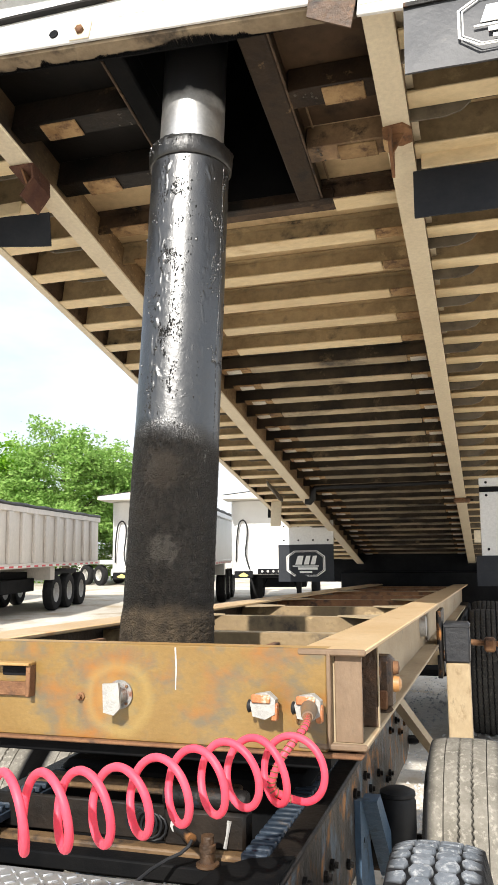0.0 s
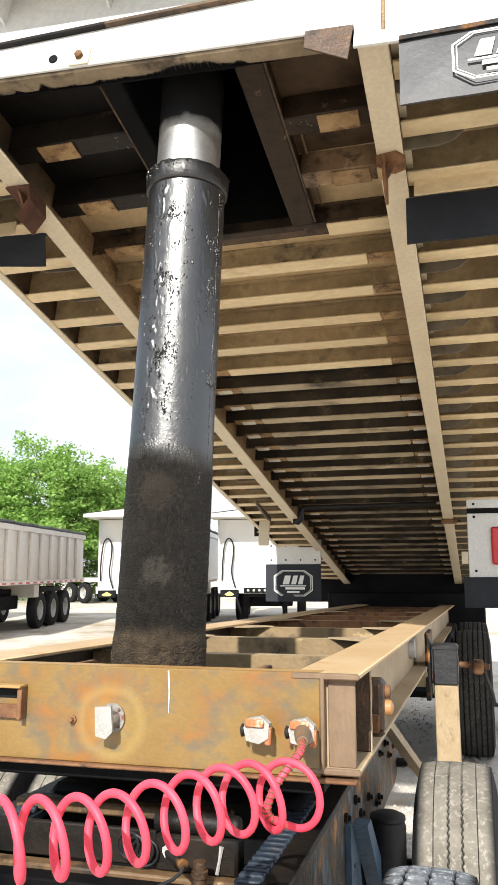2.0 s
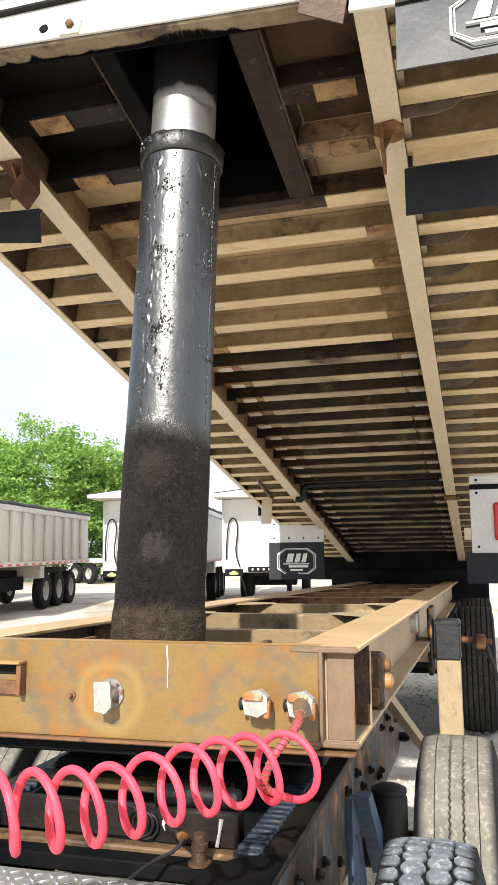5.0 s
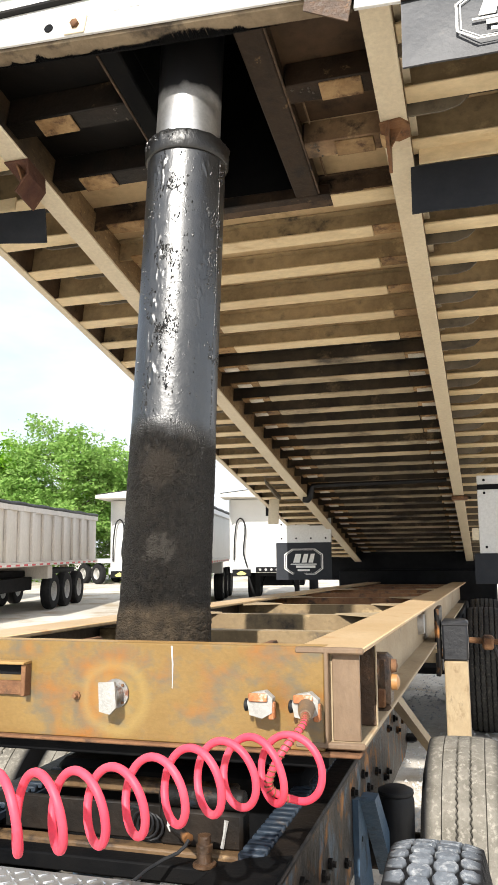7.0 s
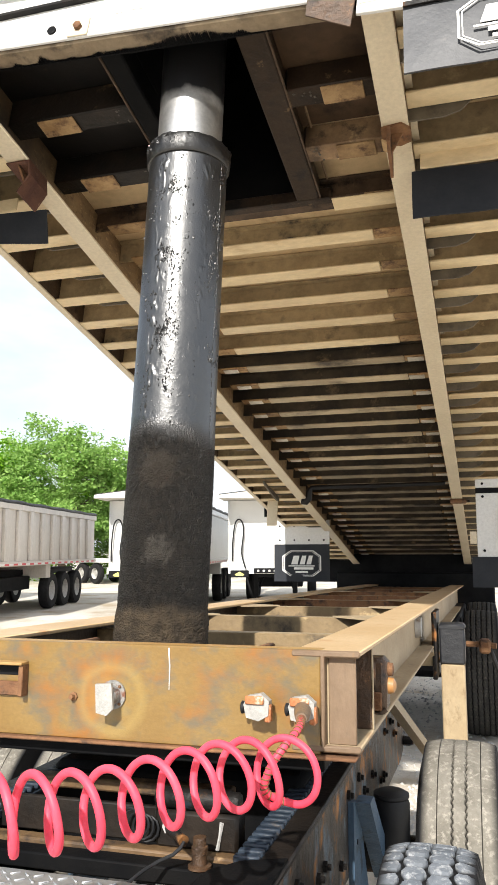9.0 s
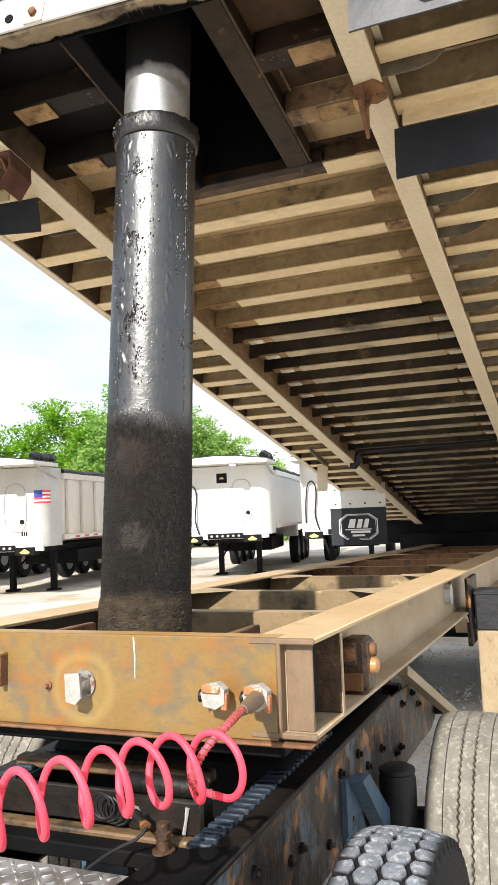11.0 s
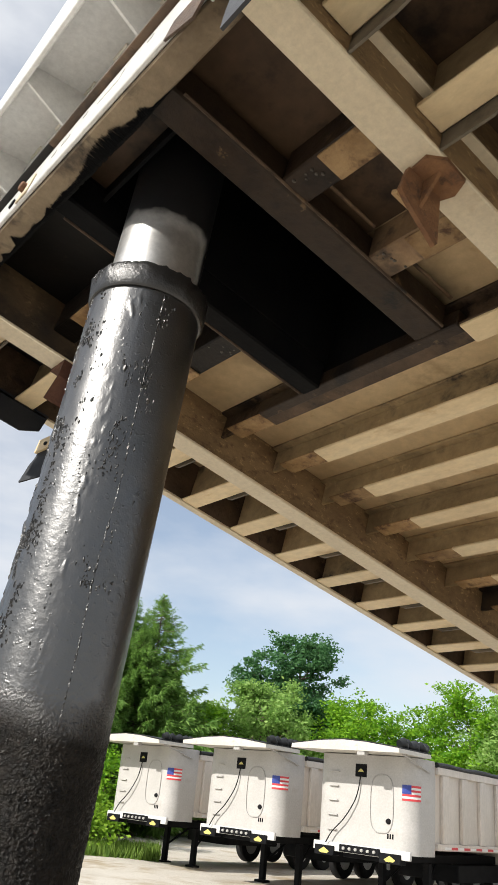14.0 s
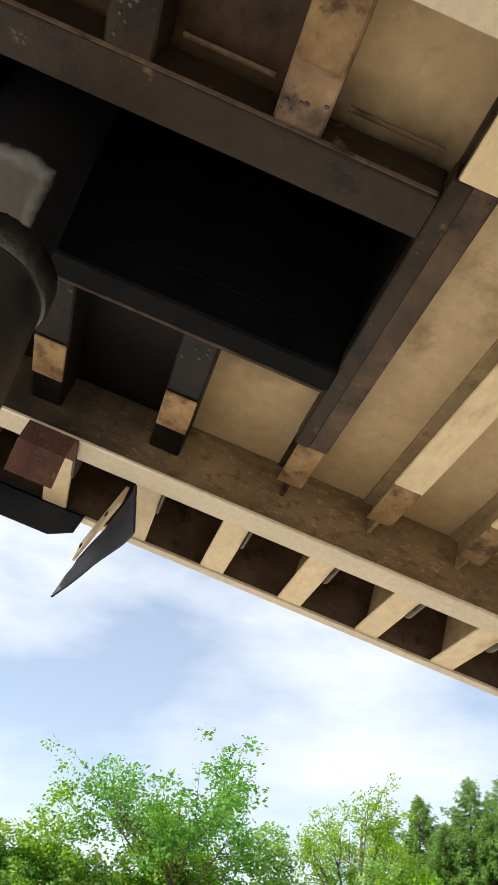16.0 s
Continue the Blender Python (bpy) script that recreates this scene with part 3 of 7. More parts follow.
def crossmembers():
    flange = Shape().box(-0.44, 0.49, -0.038, 0.038, 0.0, 0.010, 0.003)
    reach = SILL_OUT - 0.017
    web = Shape().box(-reach, reach, -0.006, 0.006, 0.008, FLOOR_Z - CM_Z, 0.001)
    web.box(-reach, reach, -0.034, 0.034, FLOOR_Z - CM_Z - 0.012, FLOOR_Z - CM_Z - 0.001, 0.002)
    clip = Shape().box(-0.0665, 0.0665, -0.034, 0.036, 0.003, 0.011, 0.003)
    long_clip = Shape().box(-0.092, 0.092, -0.034, 0.036, 0.003, 0.011, 0.003)
    tab = Shape().box(-0.045, 0.045, -0.022, 0.026, -0.004, 0.0025, 0.002)
    made = {}
    k = 0
    while 0.258 + STEP * k < TAIL - 0.1:
        m = T(0, 0.258 + STEP * k + rnd.uniform(-0.004, 0.004), CM_Z)
        # clean at the front, oil-splashed farther back, the tail's shade put into its colours
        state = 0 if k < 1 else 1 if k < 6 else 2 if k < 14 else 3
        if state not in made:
            c = part("crossmember", web, (GREASY, WEB, WEB_OIL_SHADE, WEB_OIL_SHADE)[state], bed, m=m)
            fl = part("flange", flange, (GREASY, TAN, TANOIL, TAN_SHADE)[state], c, ("greasy brown bottom flange", "dusty tan bottom flange", "oil-stained tan bottom flange", "bottom flange coloured dark for the tail's shade")[state])
            cl = part("clip", long_clip, CLIP, c, "rusty welded end clip", T(-0.533, 0, 0))
            cr = part("clip", clip, CLIP, c, "rusty welded end clip", T(0.558, 0, 0, 0, 0, 180))
            tb = None
            if k > 3:
                tb = part("tab", tab, SILVER, c, "bare silver shim plate", T(-0.545, 0, 0.0))
                again(tb, "tab", c, T(0.555, 0, 0.0))
            made[state] = (c, fl, cl, tb, cr)
        else:
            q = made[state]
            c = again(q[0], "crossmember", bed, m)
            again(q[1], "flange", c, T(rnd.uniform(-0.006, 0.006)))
            again(q[2], "clip", c, T(-0.533)), again(q[4], "clip", c, T(0.558, 0, 0, 0, 0, 180))
            if q[3]:
                again(q[3], "tab", c, T(-0.55 + rnd.uniform(-0.02, 0.02))), again(q[3], "tab", c, T(0.555 + rnd.uniform(-0.02, 0.02)))
        k += 1


crossmembers()


def outriggers():
    arm = Shape().box(SILL_OUT - 0.002, HALF - 0.028, -0.038, 0.038, 0.0, 0.010, 0.003)
    webp = Shape().box(SILL_OUT - 0.002, HALF - 0.028, -0.006, 0.006, 0.008, FLOOR_Z - ARM_Z - 0.002, 0.001)
    poly = [(SILL_OUT, 0.155), (SILL_OUT, -0.045), (SILL_OUT + 0.115, -0.045), (SILL_OUT + 0.165, -0.030), (SILL_OUT + 0.195, 0.0), (SILL_OUT + 0.20, 0.03), (SILL_OUT + 0.20, 0.155)]
    gus = Shape().prism(poly, "y", 0.040, 0.046)
    gl = Shape().prism([(-p, max(q, -0.012)) for p, q in poly[::-1]], "y", 0.040, 0.046)
    mirror = Shape()
    mirror.box(-HALF + 0.028, -SILL_OUT + 0.002, -0.038, 0.038, 0.0, 0.010, 0.003)
    webl = Shape().box(-HALF + 0.028, -SILL_OUT + 0.002, -0.006, 0.006, 0.008, FLOOR_Z - ARM_Z - 0.002, 0.001)
    made = {}
    k = -3
    while 0.183 + STEP * k < TAIL - 0.1:
        u = 0.183 + STEP * k
        for side, (f, w, g) in ((1, (arm, webp, gus)), (-1, (mirror, webl, gl))):
            m = T(0, u, ARM_Z)
            if side not in made:
                o = part("outrigger", w, WEB, bed, m=m)
                made[side] = (o, part("flange", f, TAN, o, "dusty tan bottom flange"), part("gusset", g, GUSSET, o, "cut plate gusset with a rounded corner"))
            else:
                o = again(made[side][0], "outrigger", bed, m)
                again(made[side][1], "flange", o, T()), again(made[side][2], "gusset", o, T())
        k += 1


outriggers()

# floor, split round the well for the lifting cylinder
WELL_L, WELL_R, WELL_END, WELL_FRONT = 0.146, 0.222, 0.215, -0.60
part("floor_plate", Shape().box(-HALF + 0.004, HALF - 0.004, WELL_END + 0.012, TAIL, FLOOR_Z, FLOOR_Z + 0.012, 0.001), FLOOR_UNDER, bed, "dusty tan underside of the bed floor")
for a, b in ((-HALF + 0.004, -WELL_L - 0.015), (WELL_R + 0.015, HALF - 0.004)):
    part("floor_plate", Shape().box(a, b, -0.085, WELL_END + 0.010, FLOOR_Z, FLOOR_Z + 0.012, 0.001), FLOOR_UNDER, bed)
    part("floor_plate", Shape().box(a, b, -0.79, -0.087, FLOOR_Z, FLOOR_Z + 0.012, 0.001), FLOOR_BLACK if a < 0 else FLOOR_DARK, bed, "dark floor plate beside the well")
part("floor_plate", Shape().box(-WELL_L - 0.0149, WELL_R + 0.0149, -0.79, -0.606, FLOOR_Z, FLOOR_Z + 0.012, 0.001), FLOOR_DARK, bed)


def well():
    w = part("cylinder_well", Shape().box(-WELL_L - 0.045, WELL_R + 0.045, WELL_FRONT - 0.03, WELL_END + 0.03, 0.992, 1.006, 0.002), GREASE_SHADE, bed, "black well for the lifting cylinder")
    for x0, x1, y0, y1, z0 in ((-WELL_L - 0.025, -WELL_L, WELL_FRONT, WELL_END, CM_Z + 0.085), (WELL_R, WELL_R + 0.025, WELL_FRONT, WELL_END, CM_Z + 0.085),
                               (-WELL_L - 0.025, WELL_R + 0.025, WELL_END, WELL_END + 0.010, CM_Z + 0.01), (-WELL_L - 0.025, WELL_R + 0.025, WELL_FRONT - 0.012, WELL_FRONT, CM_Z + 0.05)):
        part("well_wall", Shape().box(x0, x1, y0, y1, z0, 1.0, 0.002), GREASE_SHADE, w)
    # side channels and the stub beams that tie them to the sills
    for side, inner, wide, drop, spots in ((-1, WELL_L, 0.072, 0.012, (-0.075, -0.405)), (1, WELL_R, 0.094, 0.0, (-0.045, -0.335))):
        def span(p, q):
            return sorted((side * p, side * q))
        low = CM_Z - drop
        x0, x1 = span(inner, inner + wide)
        part("side_channel", Shape().box(x0, x1, WELL_FRONT - 0.15, WELL_END, low, CM_Z + 0.085, 0.006), DARKSTUB if side > 0 else GREASE_SHADE, bed, "greasy channel along the well")
        # rolled lip along the channel's outer edge
        e = side * (inner + wide + 0.004)
        part("weld_ridge", Shape().tube([(e, -0.66, low + 0.004), (e, -0.2, low + 0.005), (e, WELL_END - 0.01, low + 0.004)], 0.0045, 6), GREASY, bed)
        for u in spots:
            x0, x1 = span(inner + wide + 0.002, SILL_OUT - 0.018)
            st = part("stub", Shape().box(x0, x1, u - 0.042, u + 0.042, low + 0.004, FLOOR_Z, 0.005), OILSTUB if side < 0 else STUB if u > -0.2 else DARKSTUB, bed, "greasy stub beam beside the well")
            y0, y1 = span(0.435, 0.575)
            part("clip", Shape().box(y0, y1, u - 0.040, u + 0.040, low - 0.004, low + 0.003, 0.002), CLIP, st, "rusty tan clip")
            # weld lumps where the stub meets the channel
            r = random.Random(int(u * 1000) + side)
            for _ in range(6):
                x, y, q = side * (inner + wide + r.uniform(0.02, 0.10)), u + r.uniform(-0.034, 0.034), r.uniform(0.0025, 0.006)
                part("spatter", Shape().lathe([(0.0, 0), (q, 0), (q * 0.7, q * 0.5), (0.0, q * 0.6)], 6, T(x, y, low + 0.0045, 180)), SPATTER, st)
        x = side * (inner + wide + 0.032)
        for y0, y1 in ((-0.27, -0.11), (0.02, 0.19)):
            part("weld_ridge", Shape().tube([(x, y0, CM_Z + 0.075), (x, y1, CM_Z + 0.075)], 0.005, 6), STUB, bed)
    part("well_beam", Shape().box(-0.44, 0.36, WELL_END - 0.004, WELL_END + 0.035, CM_Z - 0.003, CM_Z + 0.05, 0.004), DARKSTUB, bed, "greasy cross beam behind the well")
    part("clip", Shape().box(0.362, 0.622, WELL_END + 0.005, WELL_END + 0.082, CM_Z - 0.006, CM_Z + 0.002, 0.002), TAN, bed, "pale tan clip plate at the end of the cross beam")


well()


def bulkhead():
    # lower strip, overhanging upper panel with gussets between; the whole front sits a little askew
    f = -0.700
    skew = T(0, -0.060, -0.058, 0, 3.4)
    strip = Shape()
    strip.box(-HALF, HALF, f - 0.012, f, 0.135, 0.485, 0.003)
    b = part("bulkhead", strip, WHITE, bed, "glossy white front bulkhead of the bed", skew)
    for x0, x1 in ((0.615, HALF), (-HALF, -0.615)):
        part("lower_panel", Shape().box(x0, x1, f - 0.013, f - 0.001, 0.066, 0.1345, 0.002), WHITE, b)
    slope = Shape()
    slope.prism([(f - 0.002, 0.486), (f - 0.002, 0.498), (f - 0.147, 0.462), (f - 0.147, 0.450)][::-1], "x", -HALF, HALF)
    part("sloped_panel", slope, WHITE, b)
    part("upper_panel", Shape().box(-HALF, HALF, f - 0.162, f - 0.148, 0.385, 1.75, 0.003), WHITE, b)
    for x in (-0.95, -0.565, -0.18, 0.205, 0.59, 0.975):
        g = Shape().prism([(f - 0.0125, 0.350), (f - 0.0125, 0.484), (f - 0.147, 0.449), (f - 0.147, 0.392)], "x", x - 0.004, x + 0.004)
        part("gusset", g, WHITE, b, "triangular white gusset plate")
    # seam of stitch welds
    for i in range(-6, 7):
        x = i * 0.17 + 0.02
        part("weld_bead", Shape().tube([(x - 0.035, f - 0.014, 0.482), (x + 0.035, f - 0.014, 0.482)], 0.005, 6), SILVER, b)
    part("drain_hole", Shape().lathe([(0.015, 0), (0.015, 0.004)], 16, T(-0.345, f - 0.0125, 0.175, 90)), DARK, b, "dark round hole")
    bolt_plate = part("bolt_plate", Shape().box(-0.285, -0.215, f - 0.017, f - 0.012, 0.137, 0.205, 0.002), SILL, b, "small plate with a rusty bolt")
    part("bolt", Shape().lathe([(0.014, 0), (0.014, 0.012), (0.009, 0.015)], 6, T(-0.25, f - 0.016, 0.17, 90)), RUST, bolt_plate)
    for x, w, z in ((-0.12, 0.010, 0.215), (-0.06, 0.020, 0.22), (0.02, 0.008, 0.25), (0.30, 0.010, 0.27)):
        part("scuff", Shape().box(x - w, x + w, f - 0.0135, f - 0.0115, z - 0.012, z + 0.004, 0.0005), CAST, b)
    part("scuff", Shape().box(0.10, 0.20, f - 0.0145, f - 0.0115, 0.215, 0.255, 0.001), WHITE, b, "scraped raised plate")
    # dirty front cross beam seen from below, with a greasy ragged fringe
    beam = Shape().box(-0.60, 0.60, f + 0.001, f + 0.062, 0.128, 0.142, 0.004)
    bb = part("front_beam", beam, GRIME, bed, "dirty tan cross beam along the front of the bed", skew)
    part("web", Shape().box(-0.60, 0.60, f + 0.050, f + 0.060, 0.142, FLOOR_Z + 0.07, 0.002), GREASE_SHADE, bb)
    fr = Shape()
    r = random.Random(5)
    for i in range(1100):
        x = -0.60 + 0.98 * i / 1100 + r.uniform(-0.002, 0.002)
        d = 0.003 + 0.030 * max(0.0, noise.noise(Vector((x * 5, 0, 3))) + 0.25) + 0.030 * max(0.0, noise.noise(Vector((x * 21, 4, 3))))
        d = min(0.052, d * r.uniform(0.75, 1.15) + 0.006 * max(0.0, noise.noise(Vector((x * 90, 1, 3)))) + 0.016 * math.exp(-((x - 0.10) / 0.16) ** 2))
        d *= min(1.0, (0.385 - x) / 0.16)
        e, w = r.uniform(-0.003, 0.003), r.uniform(0.003, 0.008)
        back, k = 0.061 + r.uniform(0.0, 0.008) * min(1.0, (0.385 - x) / 0.16), r.uniform(0.0, 0.0008)
        fr.add([(x, f + back, 0.1268 - k), (x + w, f + back, 0.1268 - k), (x + 0.5 * w + e, f + 0.062 - d, 0.1272 - k), (x + 0.5 * w, f + 0.060, 0.124 - k)], [(0, 2, 1), (0, 3, 2), (1, 2, 3), (0, 1, 3)])
    part("grease_fringe", fr, GREASE_SHADE, bb, "ragged black fringe of dried grease")
    # rusty corner plates at the ends of the beam
    part("corner_plate", Shape().prism([(0.475, 0.080), (0.604, 0.018), (0.613, 0.14), (0.475, 0.14)], "y", f - 0.018, f - 0.013), WETRUST, bb, "rusty stained corner plate")


bulkhead()


def bed_walls():
    for side in (-1, 1):
        x0, x1 = sorted((side * HALF, side * (HALF - 0.026)))
        rail = part("side_rail", Shape().box(x0, x1, -0.70, TAIL, ARM_Z + 0.004, 0.40, 0.004), GREASY, bed, "dark side rail along the bed")
        y0, y1 = sorted((side * (HALF + 0.004), side * (HALF - 0.034)))
        part("lip", Shape().box(y0, y1, -0.70, TAIL, ARM_Z - 0.006, ARM_Z + 0.004, 0.002), SILL, rail, "pale tan lower lip")
        w = sorted((side * (HALF + 0.002), side * (HALF - 0.02)))
        part("side_wall", Shape().box(w[0], w[1], -0.83, TAIL, 0.401, 1.70, 0.004), WHITE, bed, "white smooth side wall of the bed")
    for side in (-1, 1):
        x0, x1 = sorted((side * (HALF - 0.034), side * (HALF - 0.028)))
        part("skirt", Shape().prism([(-0.70, 0.06), (-0.70, -0.045), (-0.30, -0.045), (-0.235, -0.01), (-0.225, 0.06)], "x", x0, x1), FLAP, bed, "black plate below the side rail")
    part("hinge_plate", Shape().box(-HALF + 0.03, HALF - 0.03, 7.40, 7.42, -0.22, FLOOR_Z, 0.003), DARK, bed)
    part("tailgate", Shape().box(-HALF + 0.02, HALF - 0.02, TAIL - 0.02, TAIL, 0.24, 1.68, 0.004), WHITE, bed)


bed_walls()


def hooks():
    """Bent rusty guide brackets below both sills."""
    for side in (-1, 1):
        c = side * 0.668
        i = -side * 0.050
        if side < 0:
            s = Shape().box(c - 0.046, c + 0.052, -0.395, -0.265, -0.010, -0.001, 0.003)
            h = part("guide_bracket", s, REDRUST, bed, "dark red rusty guide plate below the sill")
            # bent sheet that hangs from the inner edge and turns outwards
            p = Shape().prism([(c + 0.054, -0.004), (c + 0.066, -0.070), (c + 0.026, -0.140), (c + 0.019, -0.136), (c + 0.057, -0.070), (c + 0.045, -0.004)], "y", -0.395, -0.275)
            part("bent_plate", p, REDRUST, h)
            part("rib", Shape().prism([(-0.385, -0.010), (-0.285, -0.010), (-0.285, -0.070), (-0.330, -0.050)], "x", c - 0.004, c + 0.004), RUST, h)
        else:
            s = Shape().prism([(c - 0.046, -0.285), (c + 0.022, -0.295), (c + 0.050, -0.265), (c + 0.046, -0.205), (c + 0.010, -0.190), (c - 0.046, -0.205)], "z", -0.011, -0.001)
            h = part("guide_bracket", s, RUST, bed, "bent rusty steel guide bracket below the sill")
            part("bent_plate", Shape().prism([(-0.298, -0.011), (-0.308, -0.078), (-0.290, -0.092), (-0.196, -0.138), (-0.190, -0.128), (-0.205, -0.011)], "x", c - 0.024, c - 0.014), RUST, h)
            part("lip", Shape().prism([(c - 0.024, -0.076), (c - 0.040, -0.066), (c - 0.040, -0.078), (c - 0.024, -0.090)], "y", -0.306, -0.262), CLIP, h, "bright bent lip")
            part("rib", Shape().prism([(c - 0.013, -0.011), (c - 0.013, -0.085), (c + 0.024, -0.011)], "y", -0.256, -0.248), RUST, h)


hooks()


def sheet(w, hgt, bend, nx=14, nz=10, t=0.006, curl=0.0, seed=1):
    """A hanging rubber sheet: x across, z down from 0; bend swings its foot, curl lifts one corner."""
    s = Shape()
    for layer in (0, t):
        for j in range(nz + 1):
            for i in range(nx + 1):
                x, z = w * i / nx, -hgt * j / nz
                y = bend * (j / nz) ** 2 + curl * (j / nz) ** 1.5 * (1 - i / nx) ** 2 + 0.006 * noise.noise(Vector((x * 6, z * 6, seed)))
                s.v.append((x, y + layer, z))
    k, q = (nx + 1) * (nz + 1), nx + 1
    for j in range(nz):
        for i in range(nx):
            a = j * q + i
            s.f += [(a, a + 1, a + q + 1, a + q), (k + a + q, k + a + q + 1, k + a + 1, k + a)]
    for i in range(nx):
        for a in (i, nz * q + i):
            s.f.append((a, k + a, k + a + 1, a + 1))
    for j in range(nz):
        for a in (j * q, j * q + nx):
            s.f.append((a, a + q, k + a + q, k + a))
    return s


def emblem(parent, x, z, w, h, y):
    """A long white hexagon outline with plain bars inside, on a flap that faces -y."""
    out = [(-w / 2, -h * 0.28), (-w * 0.30, -h / 2), (w * 0.30, -h / 2), (w / 2, -h * 0.28), (w / 2, h * 0.28), (w * 0.30, h / 2), (-w * 0.30, h / 2), (-w / 2, h * 0.28)]
    n = len(out)
    for o, i in ((1.0, 0.95), (0.91, 0.885)):
        for a in range(n):
            p, q = out[a], out[(a + 1) % n]
            s = Shape().prism([(x + p[0] * o, z + p[1] * o), (x + q[0] * o, z + q[1] * o), (x + q[0] * i, z + q[1] * i), (x + p[0] * i, z + p[1] * i)], "y", y - 0.002, y)
            part("emblem_edge", s, MARK, parent, smooth=0)
    for bx, bw in ((-0.17, 0.17), (0.03, 0.13), (0.20, 0.12)):
        s = Shape().prism([(x + w * (bx - bw / 2 - 0.02), z - 0.04 * h), (x + w * (bx + bw / 2 - 0.02), z - 0.04 * h), (x + w * (bx + bw / 2 + 0.03), z + 0.30 * h), (x + w * (bx - bw / 2 + 0.05), z + 0.30 * h)], "y", y - 0.002, y)
        part("emblem_bar", s, MARK, parent)
    for x0, x1, z0, z1 in ((-0.34, 0.33, -0.12, -0.08), (-0.20, 0.30, -0.24, -0.15), (-0.16, 0.16, -0.37, -0.30)):
        part("emblem_line", Shape().box(x + x0 * w, x + x1 * w, y - 0.002, y, z + z0 * h, z + z1 * h, 0), MARK, parent)


def bed_flaps():
    # printed flap in front of the right outriggers
    f = part("mud_flap", sheet(0.42, 0.215, 0.012, seed=2), FLAPSHEEN, bed, "black rubber flap with a white hexagon emblem", T(0.745, -0.778, -0.040))
    part("clamp_bar", Shape().box(0, 0.42, -0.010, -0.004, -0.012, 0.004, 0.001), BLACKSTEEL, f)
    emblem(f, 0.262, -0.105, 0.25, 0.160, -0.0065)
    g = part("mud_flap", sheet(0.42, 0.225, -0.012, seed=3), FLAP, bed, "black rubber flap", T(-1.134, -0.678, 0.0))
    # plain flaps behind the hooks
    a = part("mud_flap", sheet(0.42, 0.178, 0.02, curl=0.0, seed=4), FLAP, bed, "plain black rubber flap hung from an angle bar", T(0.700, -0.045, -0.008))
    part("angle_bar", Shape().box(0.03, 0.40, -0.014, -0.004, 0.0, 0.075, 0.002), TAN, a, "tan angle bar with bolt holes")
    s, nx, nz, q = Shape(), 16, 10, 17
    for layer in (0.0, 0.006):
        for j in range(nz + 1):
            for i in range(nx + 1):
                e, d = i / nx, j / nz
                s.v.append((0.42 - 0.43 * e, -0.09 * e ** 1.5 + 0.045 * d * (1 - e) - 0.02 * d * e + layer + 0.004 * noise.noise(Vector((e * 3, d * 3, 5))), -0.065 * e * e - d * (0.125 + 0.01 * e * e)))
    k = q * (nz + 1)
    for j in range(nz):
        for i in range(nx):
            a0 = j * q + i
            s.f += [(a0, a0 + q, a0 + q + 1, a0 + 1), (k + a0, k + a0 + 1, k + a0 + q + 1, k + a0 + q)]
        for a0 in (j * q, j * q + nx):
            s.f.append((a0, k + a0, k + a0 + q, a0 + q))
    for i in range(nx):
        for a0 in (i, nz * q + i):
            s.f.append((a0, a0 + 1, k + a0 + 1, k + a0))
    b = part("mud_flap", s, FLAP, bed, "curled black rubber flap hung from an angle bar", T(-1.135, -0.105, 0.0))
    ends = ((0.30, -0.018, 0.002), (-0.008, -0.094, -0.070))
    bar = Shape().add([(x, y - o, z + h) for x, y, z in ends for o in (0.0, 0.009) for h in (-0.004, 0.050)],
                      [(0, 1, 3, 2), (4, 6, 7, 5), (0, 2, 6, 4), (1, 5, 7, 3), (0, 4, 5, 1), (2, 3, 7, 6)])
    part("angle_bar", bar, TAN, b, "tan angle bar with bolt holes")
    for k in (0.30, 0.85):
        p = Vector(ends[0]).lerp(Vector(ends[1]), k)
        part("bolt_hole", Shape().lathe([(0.008, 0), (0.008, 0.003)], 8, T(p.x, p.y - 0.0095, p.z + 0.018, 90, 0, 14)), DARK, b)


bed_flaps()


def bed_fittings():
    p = [(-0.668, 4.30, -0.022), (-0.628, 4.30, -0.026), (-0.602, 4.29, 0.0), (-0.596, 4.27, 0.06), (-0.575, 4.27, 0.092), (-0.50, 4.27, 0.097), (0.20, 4.27, 0.100), (0.58, 4.27, 0.104)]
    part("air_pipe", Shape().tube(p, [0.026, 0.030, 0.030, 0.028, 0.024, 0.020, 0.018, 0.018], 10), HOSE, bed, "black pipe along a crossmember")
    c = part("clamp", Shape().box(0.610, 0.745, 4.38, 4.46, -0.030, -0.002, 0.008), RUST, bed, "rusty clamp round the sill")
    part("bolt", Shape().lathe([(0.012, 0), (0.012, 0.020), (0.007, 0.028)], 6, T(0.745, 4.42, -0.016, 0, 90)), BLACKSTEEL, c)
    # cut bracket and small plate under the outriggers on the far side
    b = part("side_bracket", Shape().prism([(3.86, 0.048), (4.40, 0.048), (4.40, 0.010), (4.28, 0.0), (3.92, 0.022)], "x", -0.915, -0.900), GUSSET, bed, "dark bracket bar under the outriggers")
    part("hanger_plate", Shape().box(-1.04, -0.94, 4.50, 4.512, -0.19, 0.048, 0.008), SILL, b, "pale hanger plate")


bed_fittings()


